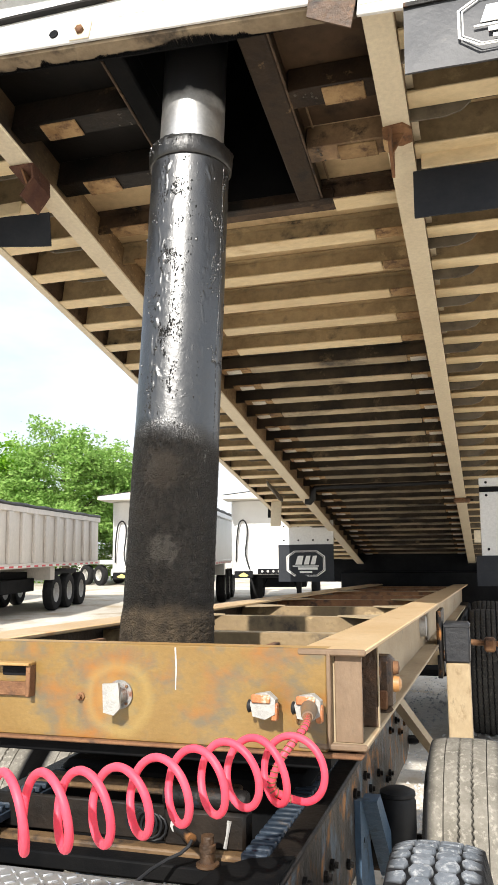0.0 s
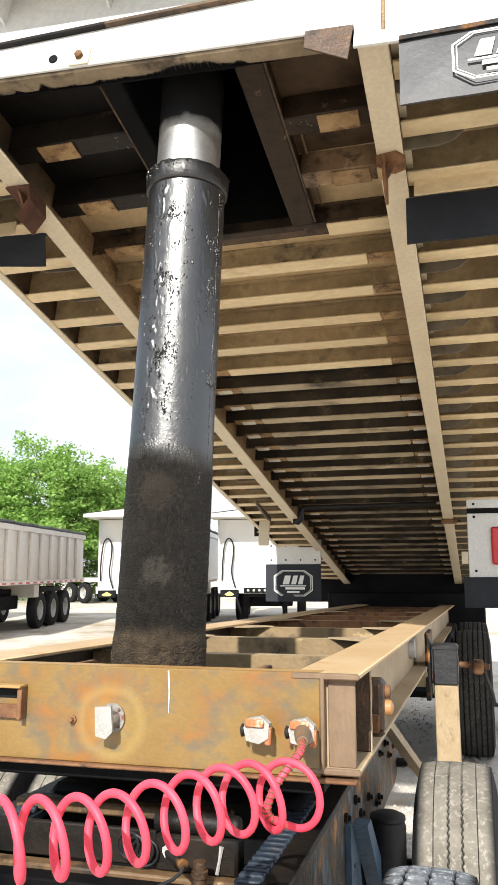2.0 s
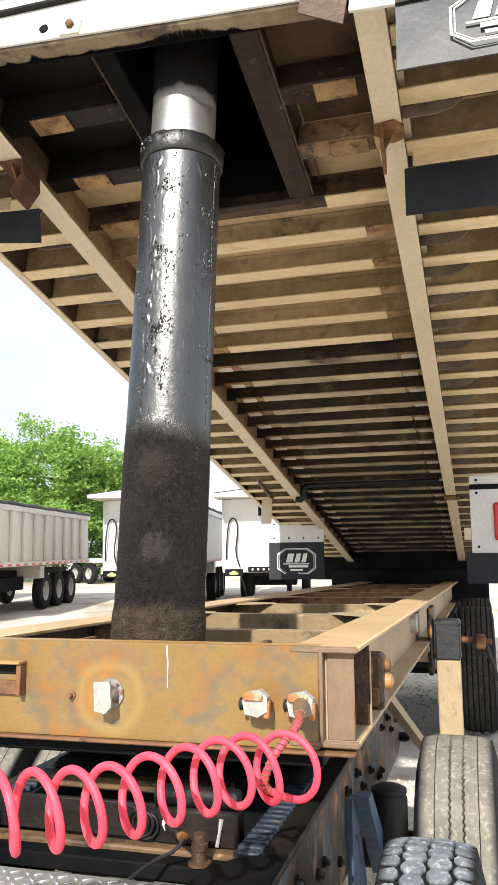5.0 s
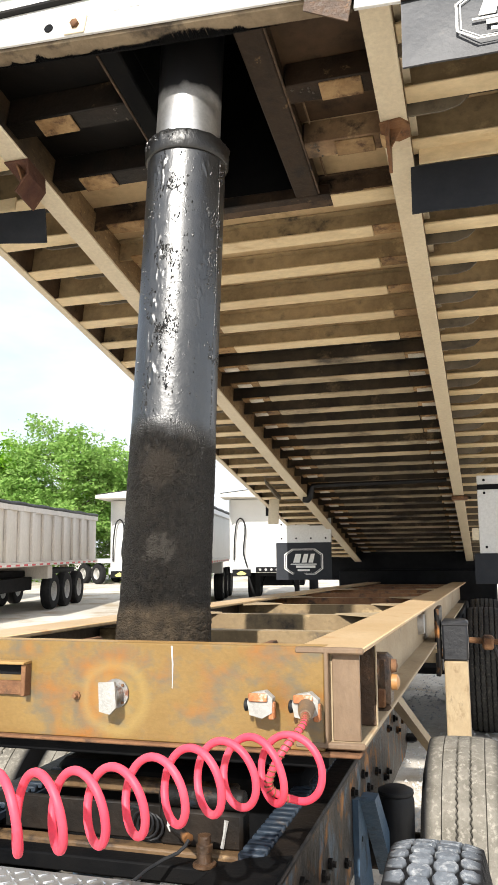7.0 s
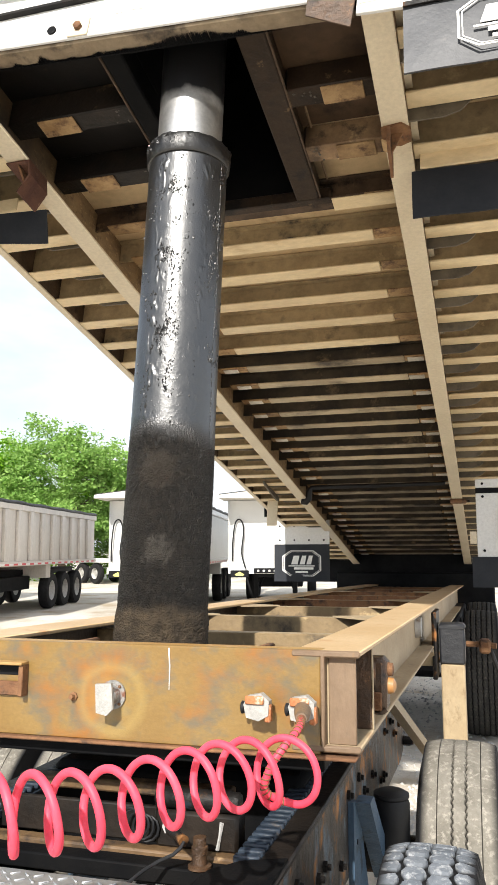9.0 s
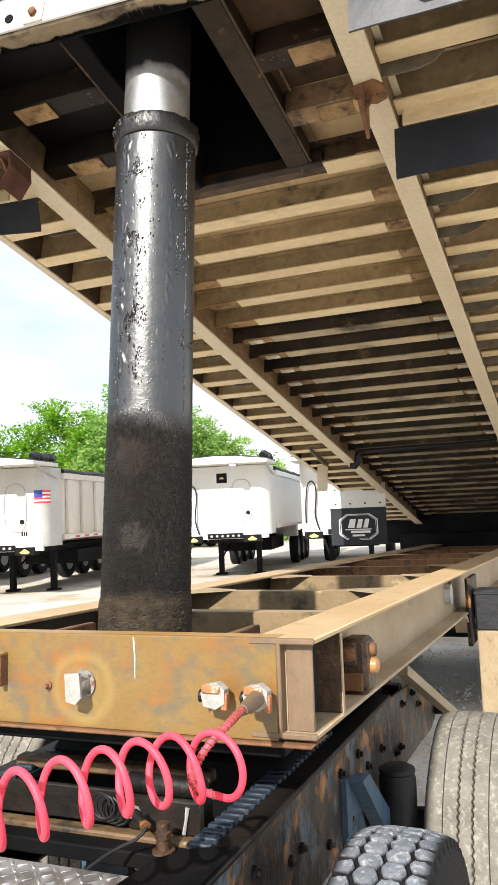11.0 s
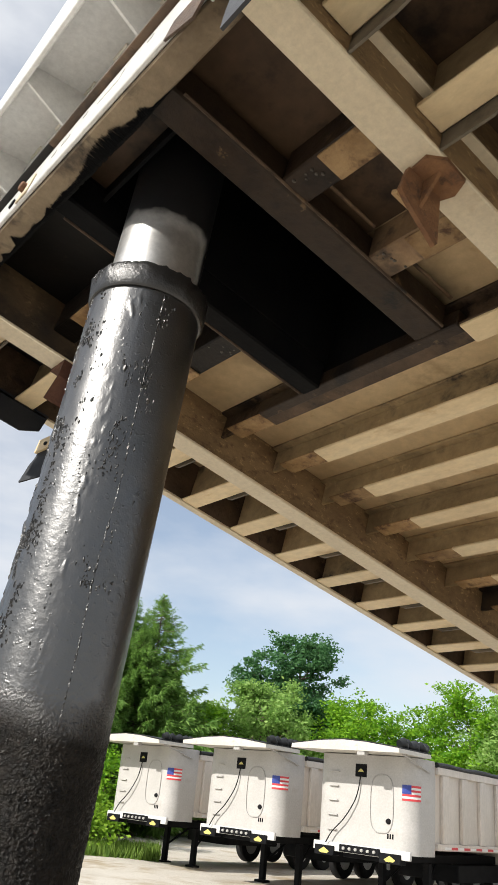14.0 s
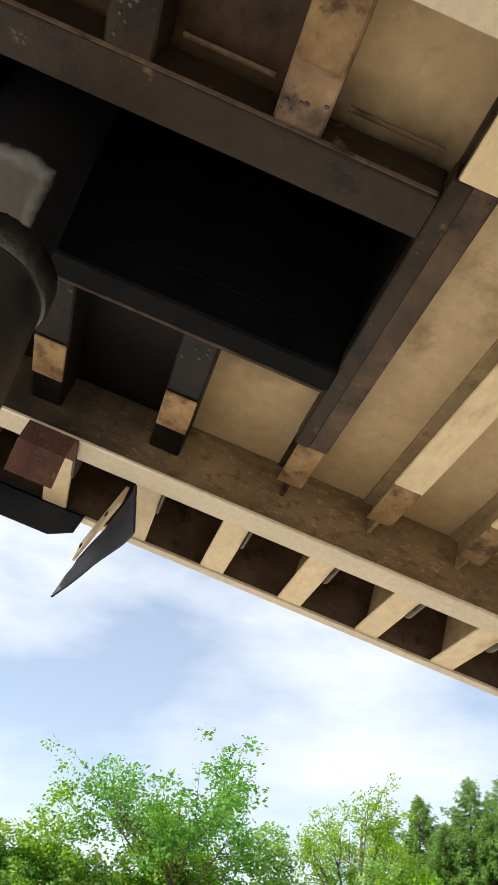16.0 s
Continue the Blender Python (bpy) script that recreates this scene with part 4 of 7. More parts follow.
def rear_fender(side):
    """White splash panel with a flap below."""
    w, x, y = (0.60, CX - 1.01, 8.5) if side < 0 else (0.62, 1.025, 6.25)
    top, low = (1.95, 1.69) if side < 0 else (2.15, 1.575)
    r = thing("splash_panel", T(x, y, 0), "white riveted splash panel with a black rubber flap below", "splash guard", "splash panels")
    if side > 0:
        p = part("panel", Shape().box(-w / 2, w / 2, 0, 0.02, low, 2.045, 0.004), WHITE, r)
        part("upper_panel", Shape().box(-w / 2, w / 2, 0, 0.02, 2.085, top, 0.004), WHITE, r)
        part("seam", Shape().box(-w / 2, w / 2, 0.006, 0.016, 2.046, 2.084, 0.001), DARK, p)
        part("marker_lamp", Shape().box(-0.145, -0.03, -0.03, -0.001, 1.67, 1.945, 0.02), RED, r, "red oval marker lamp")
        part("gusset", Shape().box(-w / 2 - 0.05, -w / 2 - 0.002, 0.004, 0.014, low + 0.1, low + 0.19, 0.002), SILL, r)
        spots = [(-w / 2 + 0.05, 2.02), (-w / 2 + 0.05, 2.115), (-0.05, 2.02), (-0.05, 2.115), (-w / 2 + 0.05, low + 0.05)]
    else:
        p = part("panel", Shape().box(-w / 2, w / 2, 0, 0.02, low, top, 0.004), WHITE, r)
        spots = [(-w / 2 + 0.06 + i * (w - 0.12) / 3, z) for i in range(4) for z in (low + 0.05, top - 0.06)]
    for sx, sz in spots:
        part("rivet", Shape().lathe([(0.010, 0), (0.010, 0.004), (0.005, 0.008)], 8, T(sx, -0.0005, sz, 90)), DARK, p)
    f = part("mud_flap", sheet(w, 0.39 if side < 0 else 0.22, -0.01, seed=8), FLAP, r, "black rubber flap", T(-w / 2 - (0.04 if side > 0 else 0), -0.008, low + 0.005))
    if side < 0:
        emblem(f, 0.30, -0.20, 0.42, 0.27, -0.006)
    part("hanger", Shape().box(-0.03, 0.03, 0.021, 0.06, low + 0.02, top + (0.25 if side < 0 else 0.05), 0.004), WHITE, r)


for side in (-1, 1):
    rear_fender(side)


# ---- lifting cylinder ----
FOOT, HEAD = Vector((-0.150, 2.344, 1.328)), Vector((-0.109, 2.449, 2.935))


def lifting_cylinder():
    axis = HEAD - FOOT
    ln = axis.length
    m = Matrix.Translation(FOOT) @ axis.to_track_quat("Z", "X").to_matrix().to_4x4()
    base = thing("hydraulic_cylinder", m, "oily black telescopic lifting cylinder with a chromed rod", "hydraulic cylinder")
    R = 0.1325
    inv = m.to_3x3().inverted()
    front = inv @ Vector((0.35, -0.94, 0))
    a0 = math.atan2(front.y, front.x)
    nz, na = 600, 300
    s = Shape()
    for j in range(nz + 1):
        z = ln * j / nz
        for i in range(na):
            a = 2 * math.pi * i / na
            p = Vector((math.cos(a), math.sin(a), 0))
            d = (a - a0 + math.pi) % (2 * math.pi) - math.pi
            r = R - 0.006 * z / ln
            low = 1 / (1 + math.exp((z - 0.645 - 0.06 * noise.noise(p * 2.2)) * 34))
            q = Vector((p.x * R, p.y * R, z))
            # caked crust on the lower half
            r += low * (0.0006 * noise.noise(q * 42) + 0.0030 * noise.noise(q * 215) + 0.0012)
            # runs of oil on the upper half
            band = math.exp(-((d + 0.62) / 0.20) ** 2) + 0.55 * math.exp(-((d - 0.55) / 0.10) ** 2)
            drip = max(0.0, noise.noise(Vector((p.x * R * 95, p.y * R * 95, z * 34))) + 0.45 * noise.noise(Vector((p.x * R * 40, p.y * R * 40, z * 9 + 7))) - 0.10)
            fade = min(1.0, max(0.0, (z - 0.50) / 0.30))
            r += band * fade * 0.009 * min(drip, 0.5) * (0.7 + 0.5 * noise.noise(q * 45))
            r += (1 - low) * 0.00014 * noise.noise(Vector((p.x * 9, p.y * 9, z * 14)))
            r += max(0, 0.8 - abs(z - 0.85) * 1.5) * 0.0005 * noise.noise(q * 95)
            # round mound and a lower patch
            e = math.hypot((d + 0.30) * R, z - 0.535)
            r += 0.014 * math.exp(-(e / 0.036) ** 2) + 0.004 * math.exp(-((e - 0.055) / 0.012) ** 2) * (0.5 + noise.noise(q * 80))
            ang = math.atan2(z - 0.535, (d + 0.30) * R)
            r -= 0.0045 * math.exp(-((e - 0.052) / 0.010) ** 2) * (0.6 + 0.8 * noise.noise(q * 60))
            r += 0.0050 * math.exp(-((e - 0.085) / 0.040) ** 2) * noise.noise(Vector((ang * 9, e * 25, 1)))
            e2 = math.hypot((d + 0.12) * R * 1.6, (z - 0.30) * 0.9)
            r += 0.006 * math.exp(-(e2 / 0.030) ** 4)
            # thick foot
            if z < 0.135:
                r += 0.0045 * min(1, (0.135 - z) / 0.03) + 0.0015 * noise.noise(q * 120)
            s.v.append((p.x * r, p.y * r, z))
    for j in range(nz):
        for i in range(na):
            k = (i + 1) % na
            s.f.append((j * na + i, j * na + k, (j + 1) * na + k, (j + 1) * na + i))
    s.f += [tuple(range(na))[::-1], tuple(range(nz * na, nz * na + na))]
    spot = [(math.cos(a0 + k) * R, math.sin(a0 + k) * R, h) for k, h in ((-0.30, 0.535), (-0.12, 0.30))]
    part("barrel", s, oil_material(spot), base, "oil-wet black barrel, crusted with dust low down", tidy=False, smooth=60)
    # head collar, lumpy with grease
    c = Shape()
    for j, (rr, z) in enumerate(((0.121, -0.066), (0.132, -0.064), (0.1360, -0.058), (0.1370, -0.010), (0.1325, 0.0), (0.111, 0.004), (0.109, -0.02))):
        for i in range(96):
            a = 2 * math.pi * i / 96
            q = Vector((math.cos(a), math.sin(a), z))
            lump = 0.008 * max(0, noise.noise(Vector((q.x * 7, q.y * 7, z * 30)))) if j in (3, 4) else 0.0
            c.v.append(((rr + lump) * q.x, (rr + lump) * q.y, ln + z + (0.006 * noise.noise(Vector((q.x * 9, q.y * 9, 2))) if j in (4, 5) else 0)))
    for j in range(6):
        for i in range(96):
            k = (i + 1) % 96
            c.f.append((j * 96 + i, j * 96 + k, (j + 1) * 96 + k, (j + 1) * 96 + i))
    part("collar", c, CLOT, base, "greasy black head collar")
    # black top and rear: shade and the dark well's reflection, as colour
    part("rod", Shape().lathe([(0.106, -0.03), (0.106, 0.62)], 72, T(0, 0, ln)), rod_shade(CHROME, ln + 0.150, ln + 0.205, inv @ Vector((0, 1, 0)), 0.106), base, "bright chromed rod")
    # clots of grease in ragged runs down the barrel and heaped on the collar
    g, rg = Shape(), random.Random(77)

    def clot(a, z, rad, size, tall):
        p, o = Vector((math.cos(a), math.sin(a), 0)), len(g.v)
        t = Vector((-p.y, p.x, 0))
        c = p * rad + Vector((0, 0, z))
        for k in range(7):
            b = 2 * math.pi * k / 7
            w = size * rg.uniform(0.55, 1.35)
            g.v.append(c + t * math.cos(b) * w + Vector((0, 0, math.sin(b) * w * tall)) - p * 0.002)
        for k in range(3):
            b = 2 * math.pi * k / 3 + rg.uniform(0, 2)
            g.v.append(c + p * size * rg.uniform(0.45, 0.9) + (t * math.cos(b) + Vector((0, 0, math.sin(b) * tall))) * size * 0.35)
        for k in range(7):
            g.f.append((o + k, o + (k + 1) % 7, o + 7 + (k * 3) // 7))
        for k in range(3):
            j = min(q for q in range(7) if (q * 3) // 7 == k)
            g.f.append((o + j, o + 7 + k, o + 7 + (k - 1) % 3))
        g.f.append((o + 7, o + 8, o + 9))

    made = 0
    for _ in range(30000):
        z = rg.uniform(0.50, ln - 0.068)
        d = rg.choice((rg.gauss(-0.42, 0.13), rg.gauss(-0.42, 0.30), rg.gauss(0.95, 0.22))) + 0.10 * noise.noise(Vector((z * 9, 0, 1)))
        thick = noise.noise(Vector((d * 3.2, z * 13, 5))) + 0.5 * noise.noise(Vector((d * 12, z * 34, 8)))
        if thick < 0.15 + 0.16 * (z < 0.75) + (0.16 if d > 0.5 else 0.0):
            continue
        clot(a0 + d, z, R - 0.006 * z / ln, rg.uniform(0.0014, 0.0036) * (1 + 0.5 * (rg.random() > 0.93)), rg.uniform(1.0, 2.6))
        made += 1
        if made > 1700:
            break
    z = ln - 0.07
    while z > 0.62:
        d = 1.02 + 0.05 * noise.noise(Vector((z * 5, 3, 1)))
        clot(a0 + d, z, R - 0.006 * z / ln, rg.uniform(0.0016, 0.0034), rg.uniform(2.0, 4.5))
        z -= rg.uniform(0.004, 0.013)
    for _ in range(420):
        d = rg.gauss(-0.75, 0.42)
        up = rg.random()
        clot(a0 + d, ln - 0.012 + 0.014 * up - 0.030 * (rg.random() > 0.6) * rg.random(), 0.1355 - 0.012 * up, rg.uniform(0.003, 0.0085), rg.uniform(0.8, 1.3))
    part("grease_crust", g, CLOT, base, "ragged crust of black grease", tidy=True, smooth=50)
    # pivot pin and saddle at the foot
    r3 = m.to_3x3().to_4x4().inverted()
    part("pivot_pin", Shape().lathe([(0.0, -0.30), (0.034, -0.30), (0.038, -0.29), (0.038, 0.29), (0.034, 0.30), (0.0, 0.30)], 24, r3 @ T(0, 0.02, -0.03, 0, 90)), PIN, base, "dusty brown pivot pin")


def oil_material(spot):
    m = bpy.data.materials.get("oily_black_barrel")
    if m:
        return m
    m = bpy.data.materials.new("oily_black_barrel")
    m.use_nodes = True
    nt = m.node_tree
    n, l = nt.nodes.new, nt.links.new
    p = nt.nodes["Principled BSDF"]
    co, sep = n("ShaderNodeTexCoord"), n("ShaderNodeSeparateXYZ")
    l(co.outputs["Object"], sep.inputs[0])

    def tex(s, d=5.0):
        t = n("ShaderNodeTexNoise")
        t.inputs["Scale"].default_value, t.inputs["Detail"].default_value = s, d
        l(co.outputs["Object"], t.inputs["Vector"])
        return t.outputs["Fac"]

    def mathn(op, a, b):
        x = n("ShaderNodeMath")
        x.operation = op
        for sock, v in ((x.inputs[0], a), (x.inputs[1], b)):
            if isinstance(v, (int, float)):
                sock.default_value = v
            else:
                l(v, sock)
        return x.outputs[0]

    def rng(v, a, b, c=0.0, d=1.0):
        r = n("ShaderNodeMapRange")
        r.inputs["From Min"].default_value, r.inputs["From Max"].default_value = a, b
        r.inputs["To Min"].default_value, r.inputs["To Max"].default_value = c, d
        l(v, r.inputs["Value"])
        return r.outputs[0]

    def mixc(f, a, b):
        x = n("ShaderNodeMixRGB")
        l(f, x.inputs[0])
        for sock, v in ((x.inputs[1], a), (x.inputs[2], b)):
            if isinstance(v, tuple):
                sock.default_value = (*v, 1)
            else:
                l(v, sock)
        return x.outputs[0]

    z = mathn("ADD", sep.outputs[2], mathn("MULTIPLY", mathn("SUBTRACT", tex(5.5), 0.5), 0.16))
    crust = rng(z, 0.69, 0.62)
    foot = rng(mathn("ADD", sep.outputs[2], mathn("MULTIPLY", mathn("SUBTRACT", tex(14), 0.5), 0.06)), 0.150, 0.115)
    oil = mixc(rng(tex(9), 0.4, 0.7), (0.003, 0.0036, 0.0046), (0.008, 0.0085, 0.0095))
    dust = mixc(rng(tex(60), 0.35, 0.7), (0.0035, 0.0029, 0.0023), (0.017, 0.0138, 0.0105))
    dust = mixc(rng(tex(6), 0.55, 0.75), dust, (0.022, 0.0175, 0.013))
    # dried brown splashes on the crust
    for (sx, sy, sz), rad, col in zip(spot, (0.075, 0.045), ((0.028, 0.022, 0.016), (0.043, 0.038, 0.032))):
        d3, ln = n("ShaderNodeVectorMath"), n("ShaderNodeVectorMath")
        d3.operation, ln.operation = "SUBTRACT", "LENGTH"
        d3.inputs[1].default_value = (sx, sy, sz)
        l(co.outputs["Object"], d3.inputs[0]), l(d3.outputs[0], ln.inputs[0])
        f = rng(mathn("ADD", ln.outputs["Value"], mathn("MULTIPLY", mathn("SUBTRACT", tex(45), 0.5), 0.13)), rad, rad * 0.55, 0.0, 0.85)
        dust = mixc(f, dust, col)
    brown = mixc(rng(tex(40), 0.35, 0.7), (0.030, 0.022, 0.014), (0.080, 0.058, 0.036))
    l(mixc(foot, mixc(crust, oil, dust), brown), p.inputs["Base Color"])
    ro = rng(crust, 0, 1, 0.34, 0.38)
    ro = mathn("ADD", ro, rng(tex(30), 0.3, 0.7, -0.04, 0.08))
    ro = mathn("ADD", ro, rng(foot, 0, 1, 0, 0.2))
    l(ro, p.inputs["Roughness"])
    p.inputs["IOR"].default_value = 1.70
    l(rng(crust, 0, 1, 0.85, 0.16), p.inputs["Specular IOR Level"])
    p.inputs["Coat Weight"].default_value, p.inputs["Coat Roughness"].default_value = 0.0, 0.08
    l(rng(crust, 0, 1, 0.08, 0.0), p.inputs["Coat Weight"])
    bp, sp = n("ShaderNodeBump"), n("ShaderNodeBump")
    l(rng(crust, 0, 1, 0.07, 1.0), bp.inputs["Strength"])
    bp.inputs["Distance"].default_value = 0.011
    l(tex(230, 4), bp.inputs["Height"])
    # scattered specks on the oily part
    sp.inputs["Strength"].default_value, sp.inputs["Distance"].default_value = 0.22, 0.003
    l(rng(tex(85, 2), 0.62, 0.72), sp.inputs["Height"]), l(bp.outputs[0], sp.inputs["Normal"]), l(sp.outputs[0], p.inputs["Normal"])
    return m


lifting_cylinder()


# ---- trailer frame: origin on the front beam's face, x from the centre line, y to the rear, z 0 at the rail's top ----
FRAME = T(CX, 2.0, 1.397, -1.3)
chassis = thing("trailer_chassis", FRAME, "rusty ochre and tan steel trailer frame of two long beams", "trailer frame")
RW, RH = 0.51, 0.225       # beam centre, beam height
RLEN = 8.9


def rails():
    for side in (-1, 1):
        c = side * RW
        # the left beam's shaded web is painted dark
        w = part("rail", Shape().box(c - 0.006, c + 0.006, 0.03, RLEN, -RH + 0.012, -0.012, 0.001), RUSTTAN if side > 0 else DARKSTUB, chassis, "tan painted steel beam" if side > 0 else "steel beam, web coloured dark for shade, tan flange")
        part("top_flange", Shape().box(c - 0.080, c + 0.080, 0.0, RLEN, -0.013, 0.0, 0.003), RAILTOP, w, "worn orange-tan top flange")
        part("bottom_flange", Shape().box(c - 0.080, c + 0.080, 0.0, RLEN, -RH, -RH + 0.013, 0.003), RUSTTAN, w)


rails()


def front_beam():
    x0, x1 = -RW, RW
    b = part("front_beam", Shape().box(x0, x1 - 0.012, 0.0, 0.014, -RH - 0.008, 0.002, 0.003), ochre_material(), chassis, "rusty ochre front beam with worn paint")
    part("lower_lip", Shape().box(x0, x1 + 0.072, -0.018, 0.10, -RH - 0.016, -RH - 0.008, 0.003), RUST, b)
    part("upper_lip", Shape().box(x0, x1 - 0.012, 0.014, 0.075, -0.010, 0.001, 0.003), OCHRE, b)
    # recessed end closed by a plate with a rib
    for side in (-1, 1):
        for z0, z1 in ((-0.0145, 0.0015), (-RH - 0.0015, -RH + 0.0145)):
            part("rusty_lip", Shape().box(side * RW - 0.0815, side * RW + 0.0815, -0.0025, 0.010, z0, z1, 0.004), ENDPLATE, b)
        e = sorted((side * (RW + 0.003), side * (RW + 0.068)))
        part("end_plate", Shape().box(e[0], e[1], 0.022, 0.030, -RH + 0.013, -0.013, 0.002), ENDPLATE, b, "pinkish tan end plate")
        r = sorted((side * (RW + 0.008), side * (RW + 0.076)))
        part("rib", Shape().box(r[0], r[1], 0.222, 0.234, -RH + 0.0135, -0.0135, 0.002), WETRUST, b, "rust-brown upright stiffener plate")
        part("rib_edge", Shape().box(*sorted((side * (RW + 0.0765), side * (RW + 0.0795))), 0.220, 0.236, -RH + 0.0135, -0.0135, 0), RUSTTAN, b, "worn tan edge")
        part("patch", Shape().box(*sorted((side * (RW + 0.0065), side * (RW + 0.012))), 0.032, 0.220, -RH + 0.015, -0.015, 0.002), BLUEPAINT, b, "blue-black worn patch in the recess")
        q = sorted((side * (RW - 0.012), side * (RW - 0.002)))
        part("edge_strip", Shape().box(q[0], q[1], -0.003, 0.03, -RH, -0.004, 0.003), ENDPLATE, b)
    # white drip of paint
    part("paint_drip", Shape().tube([(0.118, -0.0005, -0.004), (0.121, -0.0005, -0.05), (0.120, -0.0005, -0.105)], [0.0022, 0.0018, 0.0008], 6), WHITE, b)
    # open lug welded to the face
    lug = part("lug", Shape().box(-0.40, -0.272, -0.038, 0.0, -0.057, -0.049, 0.002), OCHRE, b, "rusty open lug")
    lug_s = Shape().box(-0.285, -0.272, -0.030, 0.0, -0.135, -0.056, 0.002)
    lug_s.box(-0.40, -0.285, -0.012, 0.0, -0.135, -0.100, 0.002)
    part("lug_side", lug_s, RUST, lug)
    part("lug_hole", Shape().box(-0.37, -0.30, -0.003, -0.0005, -0.085, -0.062, 0.001), DARK, lug)
    st = part("stud", Shape().lathe([(0.011, 0), (0.011, 0.005), (0.007, 0.007), (0.006, 0.018)], 8, T(-0.139, 0.0, -0.131, 90)), RUST, b, "rusty threaded stud")


def ochre_material():
    m = material("worn_ochre_face", (0.185, 0.106, 0.026), (0.24, 0.150, 0.046), 3.4, 0.42, 0.0, 0.12, 90, (0.235, 0.098, 0.018), 0.515, 4.2, second=(0.120, 0.098, 0.060), second_at=0.495, second_scale=3.8, stretch=(1, 1, 1.4))
    nt = m.node_tree
    n, l = nt.nodes.new, nt.links.new
    p = nt.nodes["Principled BSDF"]
    src = p.inputs["Base Color"].links[0].from_socket
    co, sub, ln, no, add, ramp, mix = n("ShaderNodeTexCoord"), n("ShaderNodeVectorMath"), n("ShaderNodeVectorMath"), n("ShaderNodeTexNoise"), n("ShaderNodeMath"), n("ShaderNodeValToRGB"), n("ShaderNodeMixRGB")
    sub.operation, ln.operation, add.operation = "SUBTRACT", "LENGTH", "MULTIPLY_ADD"
    sub.inputs[1].default_value = (-0.035, 0.0, -0.13)
    no.inputs["Scale"].default_value = 12
    l(co.outputs["Object"], sub.inputs[0]), l(sub.outputs[0], ln.inputs[0]), l(co.outputs["Object"], no.inputs["Vector"])
    l(no.outputs["Fac"], add.inputs[0]), l(ln.outputs["Value"], add.inputs[2])
    add.inputs[1].default_value = 0.03
    e = ramp.color_ramp.elements
    e[0].position, e[0].color = 0.060, (0.25, 0.25, 0.25, 1)
    e[1].position, e[1].color = 0.118, (0, 0, 0, 1)
    k = e.new(0.078)
    k.color = (0.10, 0.10, 0.10, 1)
    k = e.new(0.094)
    k.color = (0.30, 0.30, 0.30, 1)
    l(add.outputs[0], ramp.inputs[0]), l(ramp.outputs[0], mix.inputs[0]), l(src, mix.inputs[1])
    mix.inputs[2].default_value = (0.36, 0.27, 0.09, 1)
    l(mix.outputs[0], p.inputs["Base Color"])
    return m


front_beam()


def frame_crosspieces():
    spots = ((0.83, -0.030, 0.20), (1.48, -0.012, 0.21), (2.55, -0.020, 0.20), (3.35, -0.012, 0.20), (4.3, -0.012, 0.20), (5.3, -0.012, 0.20), (6.3, -0.012, 0.20), (7.4, -0.012, 0.20), (8.6, -0.012, 0.20))
    for i, (y, top, h) in enumerate(spots):
        c = part("crosspiece", Shape().box(-RW + 0.008, RW - 0.008, y, y + 0.010, top - h, top, 0.002), INNER if i < 3 else RUST, chassis, "rust-stained steel crosspiece")
        part("flange", Shape().box(-RW + 0.008, RW - 0.008, y + 0.011, y + 0.085, top - 0.010, top - 0.0005, 0.002), RUSTTAN, c)
        if i in (1, 2, 3, 5):
            for side in (-1, 1):
                a = side * (RW - 0.08)
                part("corner_gusset", Shape().prism([(a, y - 0.16), (a - side * 0.18, y + 0.01), (a, y + 0.09)], "z", top + 0.001, top + 0.008), RUSTTAN, c)
    # saddle plates that carry the cylinder's pivot pin
    for side in (-1, 1):
        x = -0.043 + side * 0.29
        part("saddle_plate", Shape().box(x - 0.012, x + 0.012, 0.16, 0.50, -RH + 0.013, -0.03, 0.004), RUST, chassis, "rusty saddle plate beside the cylinder's foot")
    part("saddle_floor", Shape().box(-RW + 0.009, RW - 0.009, 0.10, 0.60, -RH - 0.006, -RH + 0.012, 0.003), BLACKSTEEL, chassis)


frame_crosspieces()


